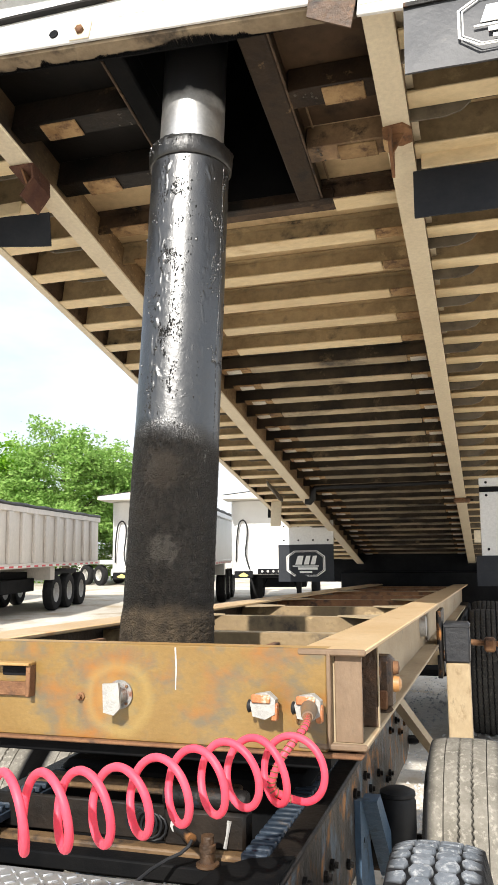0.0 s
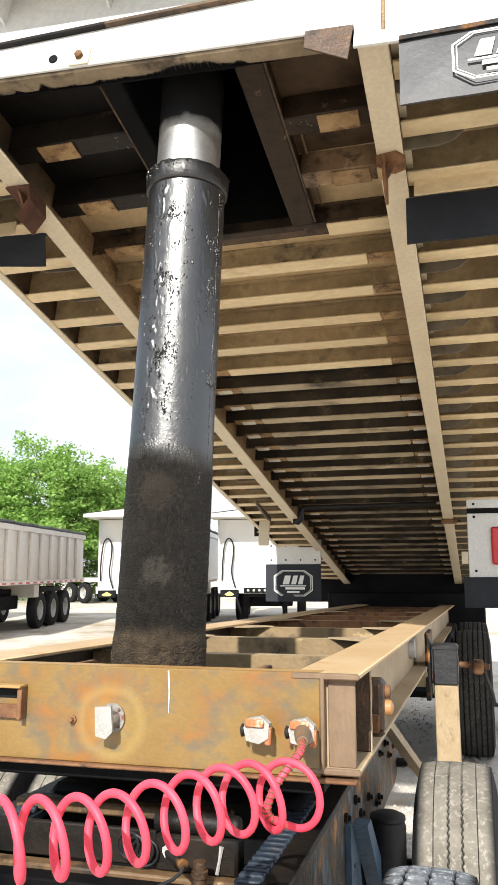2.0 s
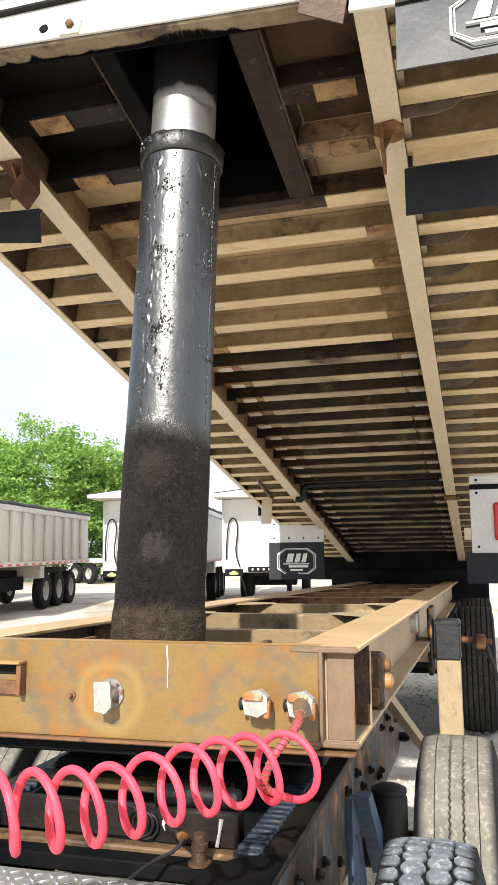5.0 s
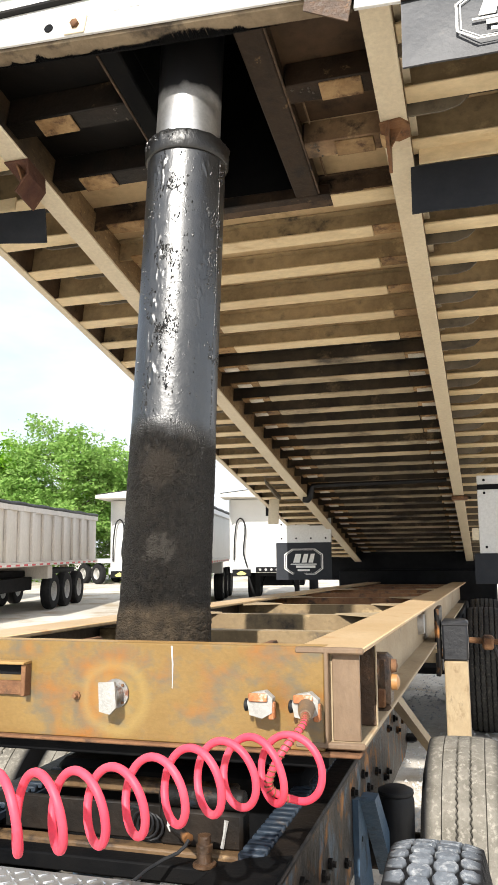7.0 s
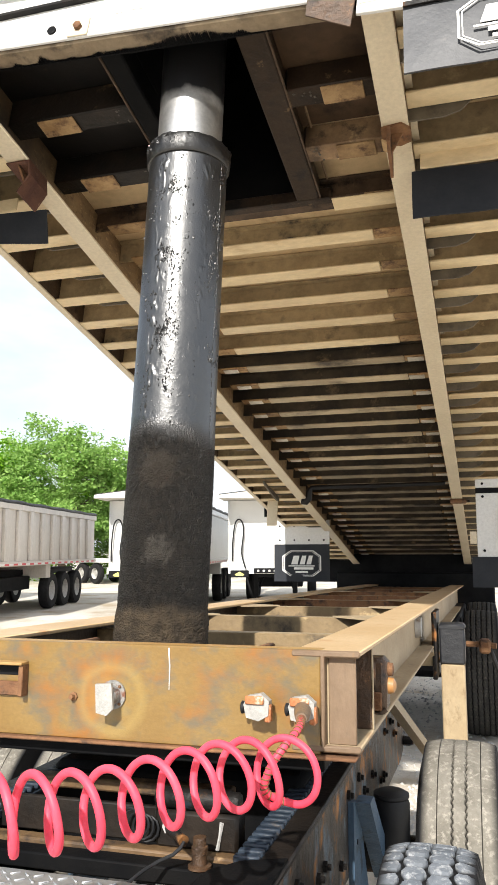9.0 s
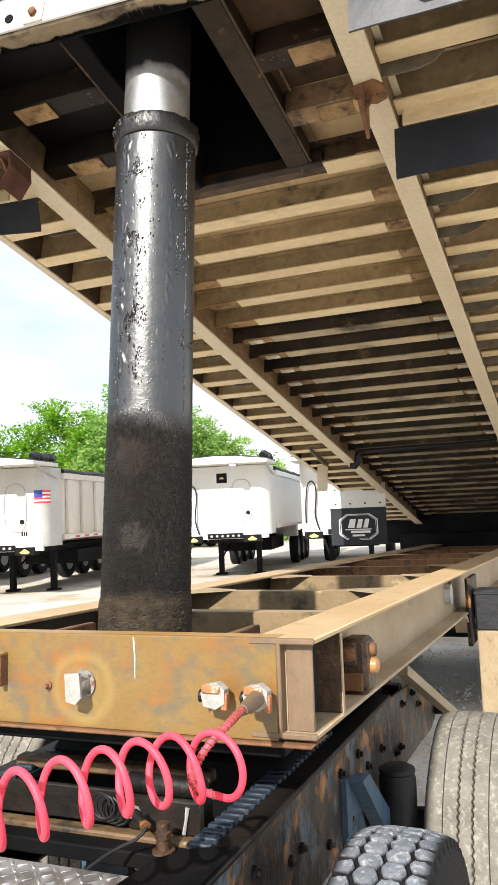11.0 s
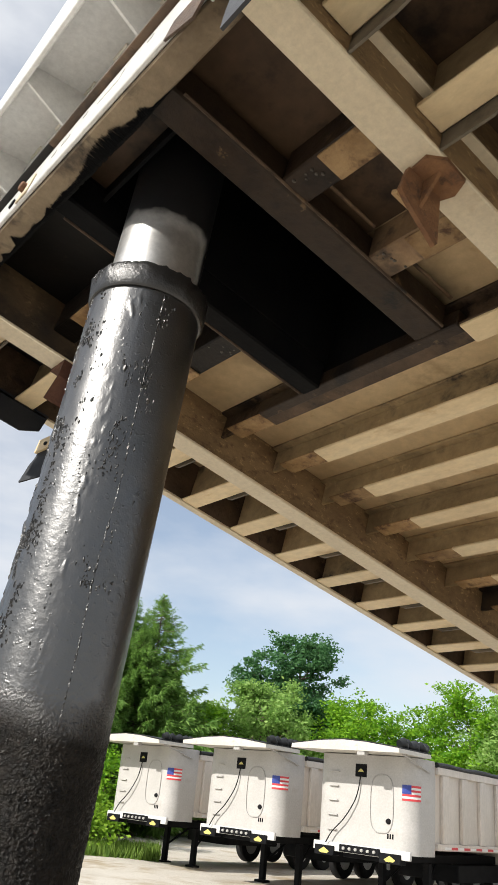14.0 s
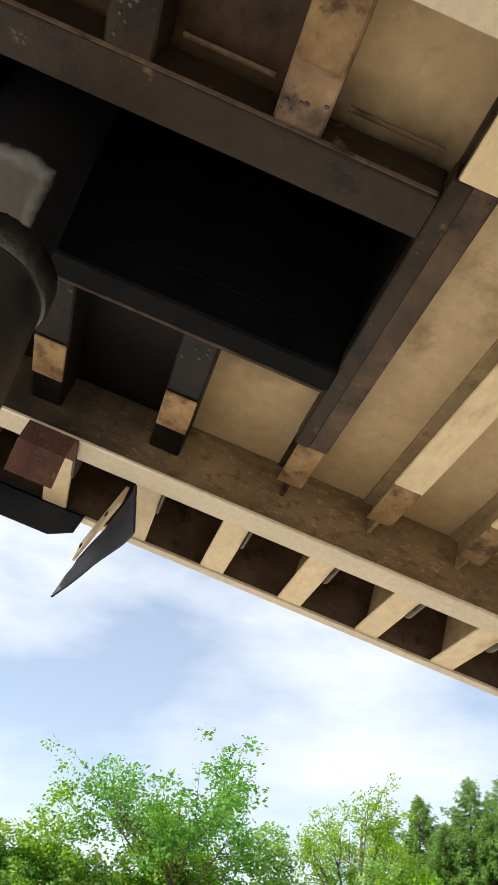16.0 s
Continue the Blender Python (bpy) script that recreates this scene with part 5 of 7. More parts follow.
def beam_fittings():
    # round seven-pin socket with a hinged cover
    s = thing("trailer_socket", FRAME @ T(-0.030, -0.001, -0.122) @ Matrix.Scale(0.74, 4), "pale grey hinged trailer plug socket on the ochre beam", "socket")
    part("flange", Shape().lathe([(0.0, 0), (0.048, 0), (0.048, 0.007), (0.0, 0.008)], 28, T(0, 0, 0, 90)), HANDCAST, s)
    part("barrel", Shape().lathe([(0.0, 0), (0.032, 0), (0.032, 0.045), (0.028, 0.05), (0.0, 0.05)], 24, T(0, -0.006, 0, 90)), HANDCAST, s)
    part("cover", Shape().prism([(-0.033, 0.042), (0.025, 0.046), (0.033, -0.035), (0.010, -0.058), (-0.028, -0.050)], "y", -0.068, -0.056), PALECAST, s, "pale angular hinged cover")
    for i in range(4):
        a = math.pi / 4 + i * math.pi / 2
        part("screw", Shape().lathe([(0.005, 0), (0.005, 0.006), (0.002, 0.007)], 6, T(0.040 * math.cos(a), -0.007, 0.040 * math.sin(a), 90)), RUST, s)
    # two glad-hand couplings
    for i, x in enumerate((0.360, 0.466)):
        g = thing("glad_hand", FRAME @ T(x, -0.001, -0.128) @ Matrix.Scale(0.80, 4), "cast metal glad-hand air coupling on the ochre beam", "air coupling", "glad hands")
        part("stem", Shape().lathe([(0.0, 0), (0.018, 0), (0.016, 0.03), (0.014, 0.045), (0.0, 0.045)], 14, T(0, 0, 0, 90)), RUST, g)
        part("body", Shape().prism([(-0.040, 0.010), (-0.030, 0.034), (0.012, 0.042), (0.036, 0.022), (0.034, -0.018), (0.005, -0.034), (-0.032, -0.026)], "y", -0.070, -0.036), PALECAST, g, "pale chipped cast body")
        part("plate", Shape().box(-0.034, 0.022, -0.078, -0.0705, 0.012, 0.036, 0.003), RUSTCAST, g, "orange rusted lug plate")
        part("seal", Shape().lathe([(0.0, 0), (0.016, 0), (0.019, 0.008), (0.012, 0.012), (0.0, 0.010)], 16, T(-0.040, -0.053, 0.0, 0, -90)), HOSE, g, "black rubber seal")
        part("lug", Shape().box(0.020, 0.040, -0.066, -0.040, -0.038, 0.012, 0.004), RUSTCAST, g, "rusty red locking lug")
    # rusty junction block with an amber lamp on the rail's side
    j = thing("junction_block", FRAME @ T(RW + 0.007, 0.50, -0.130), "rusty junction block with an amber lamp on the rail", "junction box")
    part("block", Shape().box(0.0, 0.078, -0.05, 0.05, -0.080, 0.070, 0.014), WETRUST, j, "wet rusty brown cast block")
    part("hinge", Shape().box(0.012, 0.050, -0.062, -0.0505, -0.006, 0.060, 0.006), WETRUST, j)
    part("lower_lug", Shape().box(0.006, 0.066, -0.060, -0.0505, -0.074, -0.022, 0.008), RUST, j)
    part("bead", Shape().tube([(0.004, -0.052, -0.083), (0.030, -0.054, -0.086), (0.060, -0.052, -0.082), (0.076, -0.045, -0.070)], 0.007, 8), GREASY, j)
    part("cap", Shape().lathe([(0.0, 0), (0.022, 0), (0.020, 0.018), (0.0, 0.022)], 12, T(0.030, -0.062, 0.030, 90)), RUST, j)
    part("cap", Shape().lathe([(0.0, 0), (0.020, 0), (0.018, 0.014), (0.0, 0.018)], 12, T(0.078, 0.0, 0.035, 0, 90)), RUST, j)
    part("lamp", Shape().lathe([(0.0, 0), (0.024, 0), (0.021, 0.016), (0.010, 0.022), (0.0, 0.023)], 16, T(0.078, 0.0, -0.010, 0, 90)), AMBER, j, "broken amber lens")


beam_fittings()


def landing_gear():
    for side in (-1, 1):
        g = thing("landing_leg", T(CX + side * 0.68, 4.72, 0), "telescopic steel landing leg, black above and tan below", "landing gear", "landing legs")
        part("housing", Shape().box(-0.067, 0.067, -0.067, 0.067, 1.02, 1.235, 0.010), LEGBLACK, g, "black upper housing with worn paint")
        part("leg", Shape().box(-0.062, 0.062, -0.062, 0.062, 0.20, 1.02, 0.008), LEGTAN, g, "tan lower leg with black stains")
        part("collar", Shape().box(-0.070, 0.070, -0.070, 0.070, 1.205, 1.225, 0.004), LEGBLACK, g)
        part("foot", Shape().box(-0.13, 0.13, -0.13, 0.13, -0.03, 0.03, 0.010), BLACKSTEEL, g)
        part("shaft", Shape().box(-0.035, 0.035, -0.035, 0.035, 0.02, 0.21, 0.004), CAST, g)
        x0, x1 = sorted((-side * 0.075, -side * 0.100))
        part("mount_plate", Shape().box(x0, x1, -0.15, 0.15, 0.95, 1.30, 0.004), BLACKSTEEL, g)
        if side > 0:
            part("crank_shaft", Shape().tube([(0.075, 0, 1.125), (0.17, -0.02, 1.125), (0.23, -0.03, 1.12)], 0.016, 8), RUST, g)
            part("crank_knuckle", Shape().box(0.14, 0.20, -0.06, 0.02, 1.08, 1.155, 0.012), RUST, g, "rusty crank knuckle")
            part("crank_handle", Shape().tube([(0.19, -0.03, 1.12), (0.235, -0.05, 0.99), (0.25, -0.06, 0.93), (0.35, -0.08, 0.92)], 0.012, 8), BLACKSTEEL, g)
        part("brace", Shape().tube([(-side * 0.20, -1.30, 1.05), (-side * 0.06, -0.07, 0.45)], 0.028, 4), RUSTTAN, g, "tan diagonal brace")
    part_of = Shape().tube([(CX - 0.64, 4.72, 1.05), (CX + 0.64, 4.72, 1.05)], 0.03, 12)
    attach(part("cross_shaft", part_of, BLACKSTEEL), chassis)


landing_gear()


def rail_fittings():
    part("rope_ring", Shape().tube([(RW + 0.012, 2.46 + 0.05 * math.cos(a), -0.095 + 0.05 * math.sin(a)) for a in [math.pi * 2 * i / 20 for i in range(21)]], 0.008, 6), RUST, chassis, "rusty rope ring on the rail")
    part("work_lamp", Shape().lathe([(0.0, 0), (0.055, 0), (0.05, 0.03), (0.0, 0.034)], 20, T(RW + 0.0065, 2.34, -0.10, 0, 90)), CAST, chassis, "pale round lamp on the rail")
    curve = [(2.42, -RH + 0.006), (2.52, -RH + 0.002), (2.59, -RH - 0.03), (2.62, -RH - 0.085)]
    part("flange_tip", Shape().prism(curve + [(p - 0.012, q - 0.012) for p, q in curve[::-1]], "x", RW + 0.006, RW + 0.080), RUSTTAN, chassis)


rail_fittings()


# ---- tyres ----
def tyre_shape(R, half, pattern, nt=240, nw=62):
    """A tyre round x: pattern gives the groove depth for an angle and a place across."""
    s = Shape()
    prof = []
    for j in range(nw + 1):
        x = -half + 2 * half * j / nw
        prof.append((x, R - 0.014 * (abs(x) / half) ** 3, True))
    sideR = [(half + 0.006, R - 0.038), (half + 0.018, R - 0.09), (half + 0.020, R - 0.15), (half + 0.008, R - 0.21), (half - 0.03, R - 0.235)]
    prof = [(-x, r, False) for x, r in sideR[::-1]] + prof + [(x, r, False) for x, r in sideR]
    k = len(prof)
    for i in range(nt):
        a = 2 * math.pi * i / nt
        for x, r, tread in prof:
            rr = r - (pattern(a, x) if tread else 0.0)
            s.v.append((x, rr * math.cos(a), rr * math.sin(a)))
    for i in range(nt):
        n2 = (i + 1) % nt
        for j in range(k - 1):
            s.f.append((i * k + j, i * k + j + 1, n2 * k + j + 1, n2 * k + j))
    return s


def blocks(a, x):
    """Staggered six-sided blocks, wider than long, in four columns."""
    n = 58
    u, v = a / (2 * math.pi) * n, x / 0.056 + 0.5
    row = round(v)
    ds = []
    for rr in (row - 1, row, row + 1):
        off = 0.5 * (rr % 2)
        c = round(u - off) + off
        for cc in (c - 1, c, c + 1):
            ds.append(math.hypot((u - cc) * 0.0547, (v - rr) * 0.056))
    ds.sort()
    gap = ds[1] - ds[0]
    return 0.015 * max(0.0, 1 - max(0.0, gap - 0.0095) / 0.004)


def ribs(a, x):
    """Worn ribs: two fine zigzag grooves in the middle, fine straight ones outside."""
    z = 0.0032 * (abs(((a / (2 * math.pi) * 110) % 1) - 0.5) * 4 - 1)
    d = min(abs(x - c - z) for c in (-0.022, 0.024))
    e = min(abs(x - c) for c in (-0.072, 0.074))
    return max(0.012 * max(0.0, 1 - max(0.0, d - 0.0018) / 0.0016), 0.009 * max(0.0, 1 - max(0.0, e - 0.0008) / 0.0012))


def deep_ribs(a, x):
    """Deep straight ribs."""
    z = 0.004 * (abs(((a / (2 * math.pi) * 60) % 1) - 0.5) * 4 - 1)
    d = min(abs(x - c - z) for c in (-0.090, -0.045, 0.0, 0.045, 0.090))
    return 0.013 * max(0.0, 1 - max(0.0, d - 0.003) / 0.003)


def rim_shape(r):
    return Shape().lathe([(0.0, -0.02), (0.08, -0.02), (0.10, 0.02), (r * 0.55, 0.03), (r * 0.78, -0.05), (r * 0.9, -0.06), (r, 0.09), (r, 0.10), (r * 0.93, 0.11), (r * 0.90, 0.085), (r * 0.90, -0.12), (r, -0.13), (0.0, -0.13)], 36, T(0, 0, 0, 0, 90))


def wheel(owner, m, pattern, rubber, R=0.505, half=0.13, nt=300, nw=62):
    w = attach(part("wheel", tyre_shape(R, half, pattern, nt, nw), rubber, m=m, tidy=False, smooth=50), owner)
    part("rim", rim_shape(R - 0.222), CAST, w, "pale steel rim")
    return w


def wheel_again(w, owner, m):
    o = new("wheel", w.data)
    o.matrix_basis = m
    attach(o, owner)
    again(w.children[0], "rim", o, T())


truck = thing("truck_chassis", T(CX, 0, 0), "greasy black truck frame with drive wheels, rust and worn blue paint", "truck")
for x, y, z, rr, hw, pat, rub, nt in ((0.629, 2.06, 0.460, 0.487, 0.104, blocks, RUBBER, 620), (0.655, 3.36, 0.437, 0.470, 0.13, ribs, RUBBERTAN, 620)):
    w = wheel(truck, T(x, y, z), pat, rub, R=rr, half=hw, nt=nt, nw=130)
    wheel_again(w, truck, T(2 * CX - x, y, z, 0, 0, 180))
    wheel_again(w, truck, T(2 * CX - x - 0.335, y, z, 0, 0, 180))
    attach(part("axle", Shape().lathe([(0.0, -0.62), (0.07, -0.62), (0.07, -0.15), (0.16, -0.10), (0.19, 0.0), (0.16, 0.10), (0.07, 0.15), (0.07, 0.62), (0.0, 0.62)], 20, T(CX, y, 0.485, 0, 90)), BLACKSTEEL), truck)
back = wheel(chassis, T(CX + 0.80, 7.9, 0.53), deep_ribs, RUBBERFAR, R=0.55, half=0.14)
wheel_again(back, chassis, T(CX + 0.80, 9.15, 0.53))
for y in (7.9, 9.15):
    wheel_again(back, chassis, T(CX - 0.80, y, 0.53, 0, 0, 180))
    attach(part("axle", Shape().tube([(CX - 0.7, y, 0.53), (CX + 0.7, y, 0.53)], 0.065, 14), DARK), chassis)
# dark rear end: suspension and hinge beam
attach(part("suspension_box", Shape().box(CX - 0.62, CX + 0.62, 7.2, 9.9, 0.62, 1.02, 0.02), DARK), chassis)
attach(part("hinge_beam", Shape().box(CX - 0.95, CX + 0.95, 10.2, 10.45, 0.75, 1.36, 0.02), DARK), chassis)


# ---- tractor chassis below the beam ----
def tractor():
    t = truck
    for side in (-1, 1):
        c = side * 0.412
        prof = [(0.55, 0.70), (3.80, 0.66), (4.08, 0.65), (4.20, 0.675), (4.24, 0.72), (4.18, 0.80), (4.00, 0.885), (3.70, 0.940), (3.30, 0.965), (0.55, 0.965)]
        x0, x1 = sorted((c + side * 0.030, c + side * 0.040))
        # left rail in near-black, its shade put into the colour
        r = part("rail", Shape().prism(prof, "x", x0, x1), RAILSIDE if side > 0 else GREASE_SHADE, t, "greasy black channel rail, rust and blue paint showing through")
        a0, a1 = sorted((c - side * 0.045, c + side * 0.030))
        part("top_flange", Shape().box(a0, a1, 0.55, 3.26, 0.953, 0.965, 0.003), BLACKSTEEL, r)
        part("bottom_flange", Shape().box(a0, a1, 0.55, 3.40, 0.700, 0.712, 0.003), BLACKSTEEL, r)
        k = 0
        for y in np.arange(0.7, 4.0, 0.17):
            for z in (0.755, 0.835, 0.905):
                if (k * 7) % 5 < 2:
                    part("bolt", Shape().lathe([(0.015, 0), (0.015, 0.010), (0.009, 0.011), (0.008, 0.020)], 6, T(c + side * 0.040, y + 0.03 * ((k * 3) % 4), z, 0, side * 90)), BLACKSTEEL, r)
                k += 1
        part("end_bolt", Shape().lathe([(0.022, 0), (0.022, 0.03), (0.014, 0.05)], 6, T(c + side * 0.041, 4.19, 0.715, 0, side * 90)), BLACKSTEEL, r)
        # outer angle that carries the fifth-wheel slide, with a toothed rack
        b0, b1 = sorted((c - side * 0.02, c + side * 0.046))
        part("angle", Shape().box(b0, b1, 1.45, 3.3, 0.966, 0.982, 0.005), OILSTUB, t, "greasy brown angle bar with a worn edge")
        rk = part("rack", Shape().box(c - 0.075 if side > 0 else c + 0.012, c - 0.012 if side > 0 else c + 0.075, 1.80, 2.75, 0.955, 0.975, 0.002), BLUEPAINT, t, "worn blue-black toothed slide rack")
        for i in range(26):
            y = 1.82 + i * 0.0355
            part("tooth", Shape().box(c - 0.072 if side > 0 else c + 0.015, c - 0.015 if side > 0 else c + 0.072, y, y + 0.020, 0.9755, 0.992, 0.003), BLUEPAINT, rk)
        # blue-painted hanger bracket and an air bag
        h0, h1 = sorted((c + side * 0.0405, c + side * 0.058))
        part("hanger", Shape().prism([(2.60, 0.885), (2.70, 0.865), (2.86, 0.56), (2.86, 0.40), (2.60, 0.40)], "x", h0, h1), BLUESTRUT, t, "worn blue spring hanger")
        h2, h3 = sorted((c + side * 0.0585, c + side * 0.105))
        part("strut", Shape().prism([(2.62, 0.88), (2.70, 0.88), (3.10, 0.56), (3.00, 0.53)], "x", h2, h3), BLUESTRUT, t, "worn blue inclined strut")
    prof = [(0.0, -0.14), (0.052, -0.14), (0.060, -0.12), (0.062, 0.030), (0.056, 0.045), (0.061, 0.051), (0.060, 0.062), (0.040, 0.072), (0.0, 0.072)]
    part("air_bag", Shape().lathe(prof, 28, T(0.535, 2.99, 0.75)), HOSE, t, "black rubber air bag")
    # crossmembers and plates between the rails
    for y0, y1, z0, z1, mt in ((2.42, 2.60, 1.03, 1.085, RUST), (0.60, 0.72, 0.72, 0.93, BLACKSTEEL), (3.60, 3.66, 0.73, 0.95, BLACKSTEEL)):
        part("crossmember", Shape().box(-0.42, 0.42, y0, y1, z0, z1, 0.006), mt, t)
    # stepped bar in front of the fifth wheel: a brown plate with a rubbed foot, a tan bar behind, a round shaft
    # dark colours here put in the shade below the beam
    part("front_plate", Shape().box(-0.42, 0.09, 2.000, 2.016, 0.934, 1.017, 0.004), OILSTUB, t, "grimy brown cross plate")
    part("plate_foot", Shape().box(-0.42, 0.32, 1.955, 1.9995, 0.914, 0.932, 0.005), RUBBED, t, "orange rubbed foot of the cross plate")
    part("front_bar", Shape().box(-0.42, 0.34, 1.895, 1.954, 0.885, 0.922, 0.004), GREASE_SHADE, t)
    part("rear_bar", Shape().box(-0.42, 0.213, 2.205, 2.255, 0.976, 1.008, 0.006), RUBBED, t, "rubbed tan cross bar")
    part("shaft", Shape().lathe([(0.0, 0.0), (0.021, 0.0), (0.024, 0.004), (0.024, 0.206), (0.021, 0.21), (0.0, 0.21)], 20, T(0.092, 2.002, 1.041, 0, 90)), BLACKSTEEL, t, "short black shaft")
    part("block", Shape().box(0.092, 0.300, 1.985, 2.050, 0.930, 1.016, 0.008), OILSTUB, t, "greasy block with weld spatter")
    part("weld", Shape().tube([(0.262, 1.983, 1.000), (0.258, 1.981, 0.972), (0.252, 1.979, 0.940)], [0.006, 0.004, 0.005], 6), CAST, t)
    part("post", Shape().lathe([(0.0, 0.0), (0.027, 0.0), (0.027, 0.006), (0.017, 0.008), (0.016, 0.030), (0.019, 0.032), (0.019, 0.046), (0.015, 0.048), (0.015, 0.066), (0.0, 0.068)], 14, T(0.232, 1.915, 0.9225)), WETRUST, t, "rusty stud with a nut")
    part("corner_plate", Shape().prism([(0.285, 1.50), (0.455, 1.50), (0.455, 1.84), (0.365, 1.80), (0.315, 1.735)], "z", 0.983, 0.991), GREASE_SHADE, t, "flat corner plate, coloured black for shade")
    # fifth-wheel plate below the coupler
    part("fifth_wheel", Shape().prism([(-0.44, 2.9), (-0.40, 2.35), (0.40, 2.35), (0.44, 2.9), (0.25, 3.25), (-0.25, 3.25)], "z", 1.095, 1.118), GREASE_SHADE, t, "black greasy fifth-wheel plate")
    part("coupler_plate", Shape().box(-0.50, 0.50, 2.02, 3.9, 1.120, 1.160, 0.004), GREASE_SHADE, t)
    part("fifth_wheel_base", Shape().box(-0.38, 0.38, 2.32, 3.50, 0.70, 1.02, 0.02), GREASE_SHADE, t, "black greasy fifth-wheel base between the rails")
    part("pedestal", Shape().box(-0.36, 0.36, 2.65, 2.85, 1.021, 1.094, 0.010), GREASE_SHADE, t)
    # valve fitting with a cable
    part("valve", Shape().tube([(0.150, 1.925, 1.000), (0.160, 1.92, 0.994), (0.185, 1.90, 0.990), (0.205, 1.885, 0.986)], [0.010, 0.013, 0.011, 0.013], 10), BLACKSTEEL, t, "black elbow valve")
    part("valve_nut", Shape().lathe([(0.0, 0), (0.014, 0), (0.014, 0.016), (0.0, 0.016)], 6, T(0.143, 1.928, 0.994, 0, 60)), CAST, t)
    part("valve_coil", Shape().tube([(0.034 + 0.030 * math.cos(i * 0.55) + 0.0009 * i, 1.955 + 0.0005 * i, 0.995 + 0.030 * math.sin(i * 0.55) - 0.0005 * i) for i in range(54)], 0.0034, 6), HOSE, t, "small black coiled line")
    part("cable", Shape().tube([(0.205, 1.885, 0.986), (0.200, 1.878, 0.974), (0.186, 1.865, 0.962), (0.160, 1.85, 0.952), (0.135, 1.82, 0.940), (0.110, 1.775, 0.922), (0.10, 1.72, 0.88), (0.10, 1.70, 0.82)], 0.0042, 8), HOSE, t, "thin black cable")


tractor()


def deck_plate():
    d = thing("deck_plate", T(0, 0, 0.955), "bright tread plate deck on the truck frame", "deck plate")
    part("plate", Shape().box(-0.95, 0.235, 0.75, 1.715, -0.004, 0.002, 0.001), ALU, d)
    part("edge", Shape().box(-0.95, 0.235, 1.707, 1.715, -0.05, -0.0045, 0.002), ALU, d)
    s = Shape()
    for i in range(0, 42):
        for j in range(0, 34):
            x, y = -0.93 + i * 0.028, 0.77 + j * 0.028
            a = 45 if (i + j) % 2 else -45
            s.box(-0.011, 0.011, -0.003, 0.003, 0.002, 0.0045, 0.0012, T(x, y, 0, 0, 0, a))
    part("tread_pattern", s, ALU, d, "raised lugs of the tread plate", tidy=False)


deck_plate()


# ---- coiled air hose ----
def hose():
    h = thing("air_hose", T(), "coral pink coiled air hose plugged into a glad hand", "air hose")
    # the coil's axis, one point a turn, from the coupling's end
    ctrl = [(0.418, 1.652, 1.219), (0.405, 1.640, 1.219), (0.346, 1.588, 1.224), (0.312, 1.524, 1.230), (0.272, 1.470, 1.229), (0.228, 1.408, 1.227), (0.186, 1.345, 1.225),
            (0.148, 1.292, 1.230), (0.106, 1.246, 1.236), (0.060, 1.210, 1.242), (0.010, 1.180, 1.246), (-0.045, 1.155, 1.248), (-0.105, 1.135, 1.248), (-0.17, 1.12, 1.237), (-0.24, 1.11, 1.238)]
    c = [Vector(p) for p in ctrl]

    def along(t):
        k = min(int(t), len(c) - 2)
        u = t - k
        p0, p1, p2, p3 = c[max(k - 1, 0)], c[k], c[k + 1], c[min(k + 2, len(c) - 1)]
        return 0.5 * ((2 * p1) + (p2 - p0) * u + (2 * p0 - 5 * p1 + 4 * p2 - p3) * u * u + (3 * p1 - p0 - 3 * p2 + p3) * u ** 3)

    pts, per = [], 90
    up = Vector((0, 0, 1))
    for i in range(per // 2, per * (len(c) - 1)):
        t = i / per
        d = along(min(t + 0.05, len(c) - 1.001)) - along(t - 0.05)
        sd = Vector((d.y, -d.x, 0)).normalized()
        sd = Vector((-0.85, 0.53, 0)).lerp(-sd if sd.x > 0 else sd, 0.6).normalized()
        sd = Vector((-0.92, 0.39, 0)).lerp(sd, min(1.0, max(0.0, t - 0.9))).normalized()
        a = 2 * math.pi * (t - 1)
        pts.append(along(t) + (0.0605 - 0.0045 * min(1.0, t / 6)) * (math.cos(a) * up + math.sin(a) * sd))
    first = pts[0]
    knots = [Vector((0.366, 1.95, 1.272)), Vector((0.385, 1.86, 1.278)), Vector((0.405, 1.76, 1.288)), Vector((0.418, 1.680, 1.288)), Vector((0.402, 1.632, 1.265)), Vector((0.378, 1.616, 1.228)), Vector((0.368, 1.622, 1.184)), first, pts[8]]
    bend = []
    for k in range(1, len(knots) - 2):
        p0, p1, p2, p3 = knots[k - 1:k + 3]
        for j in range(8):
            u = j / 8
            bend.append(0.5 * ((2 * p1) + (p2 - p0) * u + (2 * p0 - 5 * p1 + 4 * p2 - p3) * u * u + (3 * p1 - p0 - 3 * p2 + p3) * u ** 3))
    part("coil", Shape().tube(bend + pts, 0.0071, 12), PINK, h)
    # spring guard wound round the lead, and the tapered strain relief
    sp, m2 = [], 420
    for i in range(m2):
        f = i / (m2 - 1) * (len(bend) - 2)
        k = int(f)
        p = bend[k].lerp(bend[k + 1], f - k)
        d = (bend[k + 1] - bend[k]).normalized()
        s1 = d.cross(Vector((0, 0, 1))).normalized()
        a = i * 0.40
        sp.append(p + 0.0078 * (math.cos(a) * s1 + math.sin(a) * d.cross(s1)))
    part("spring_guard", Shape().tube(sp, 0.0014, 5), RUST, h, "rusty spring guard round the hose")
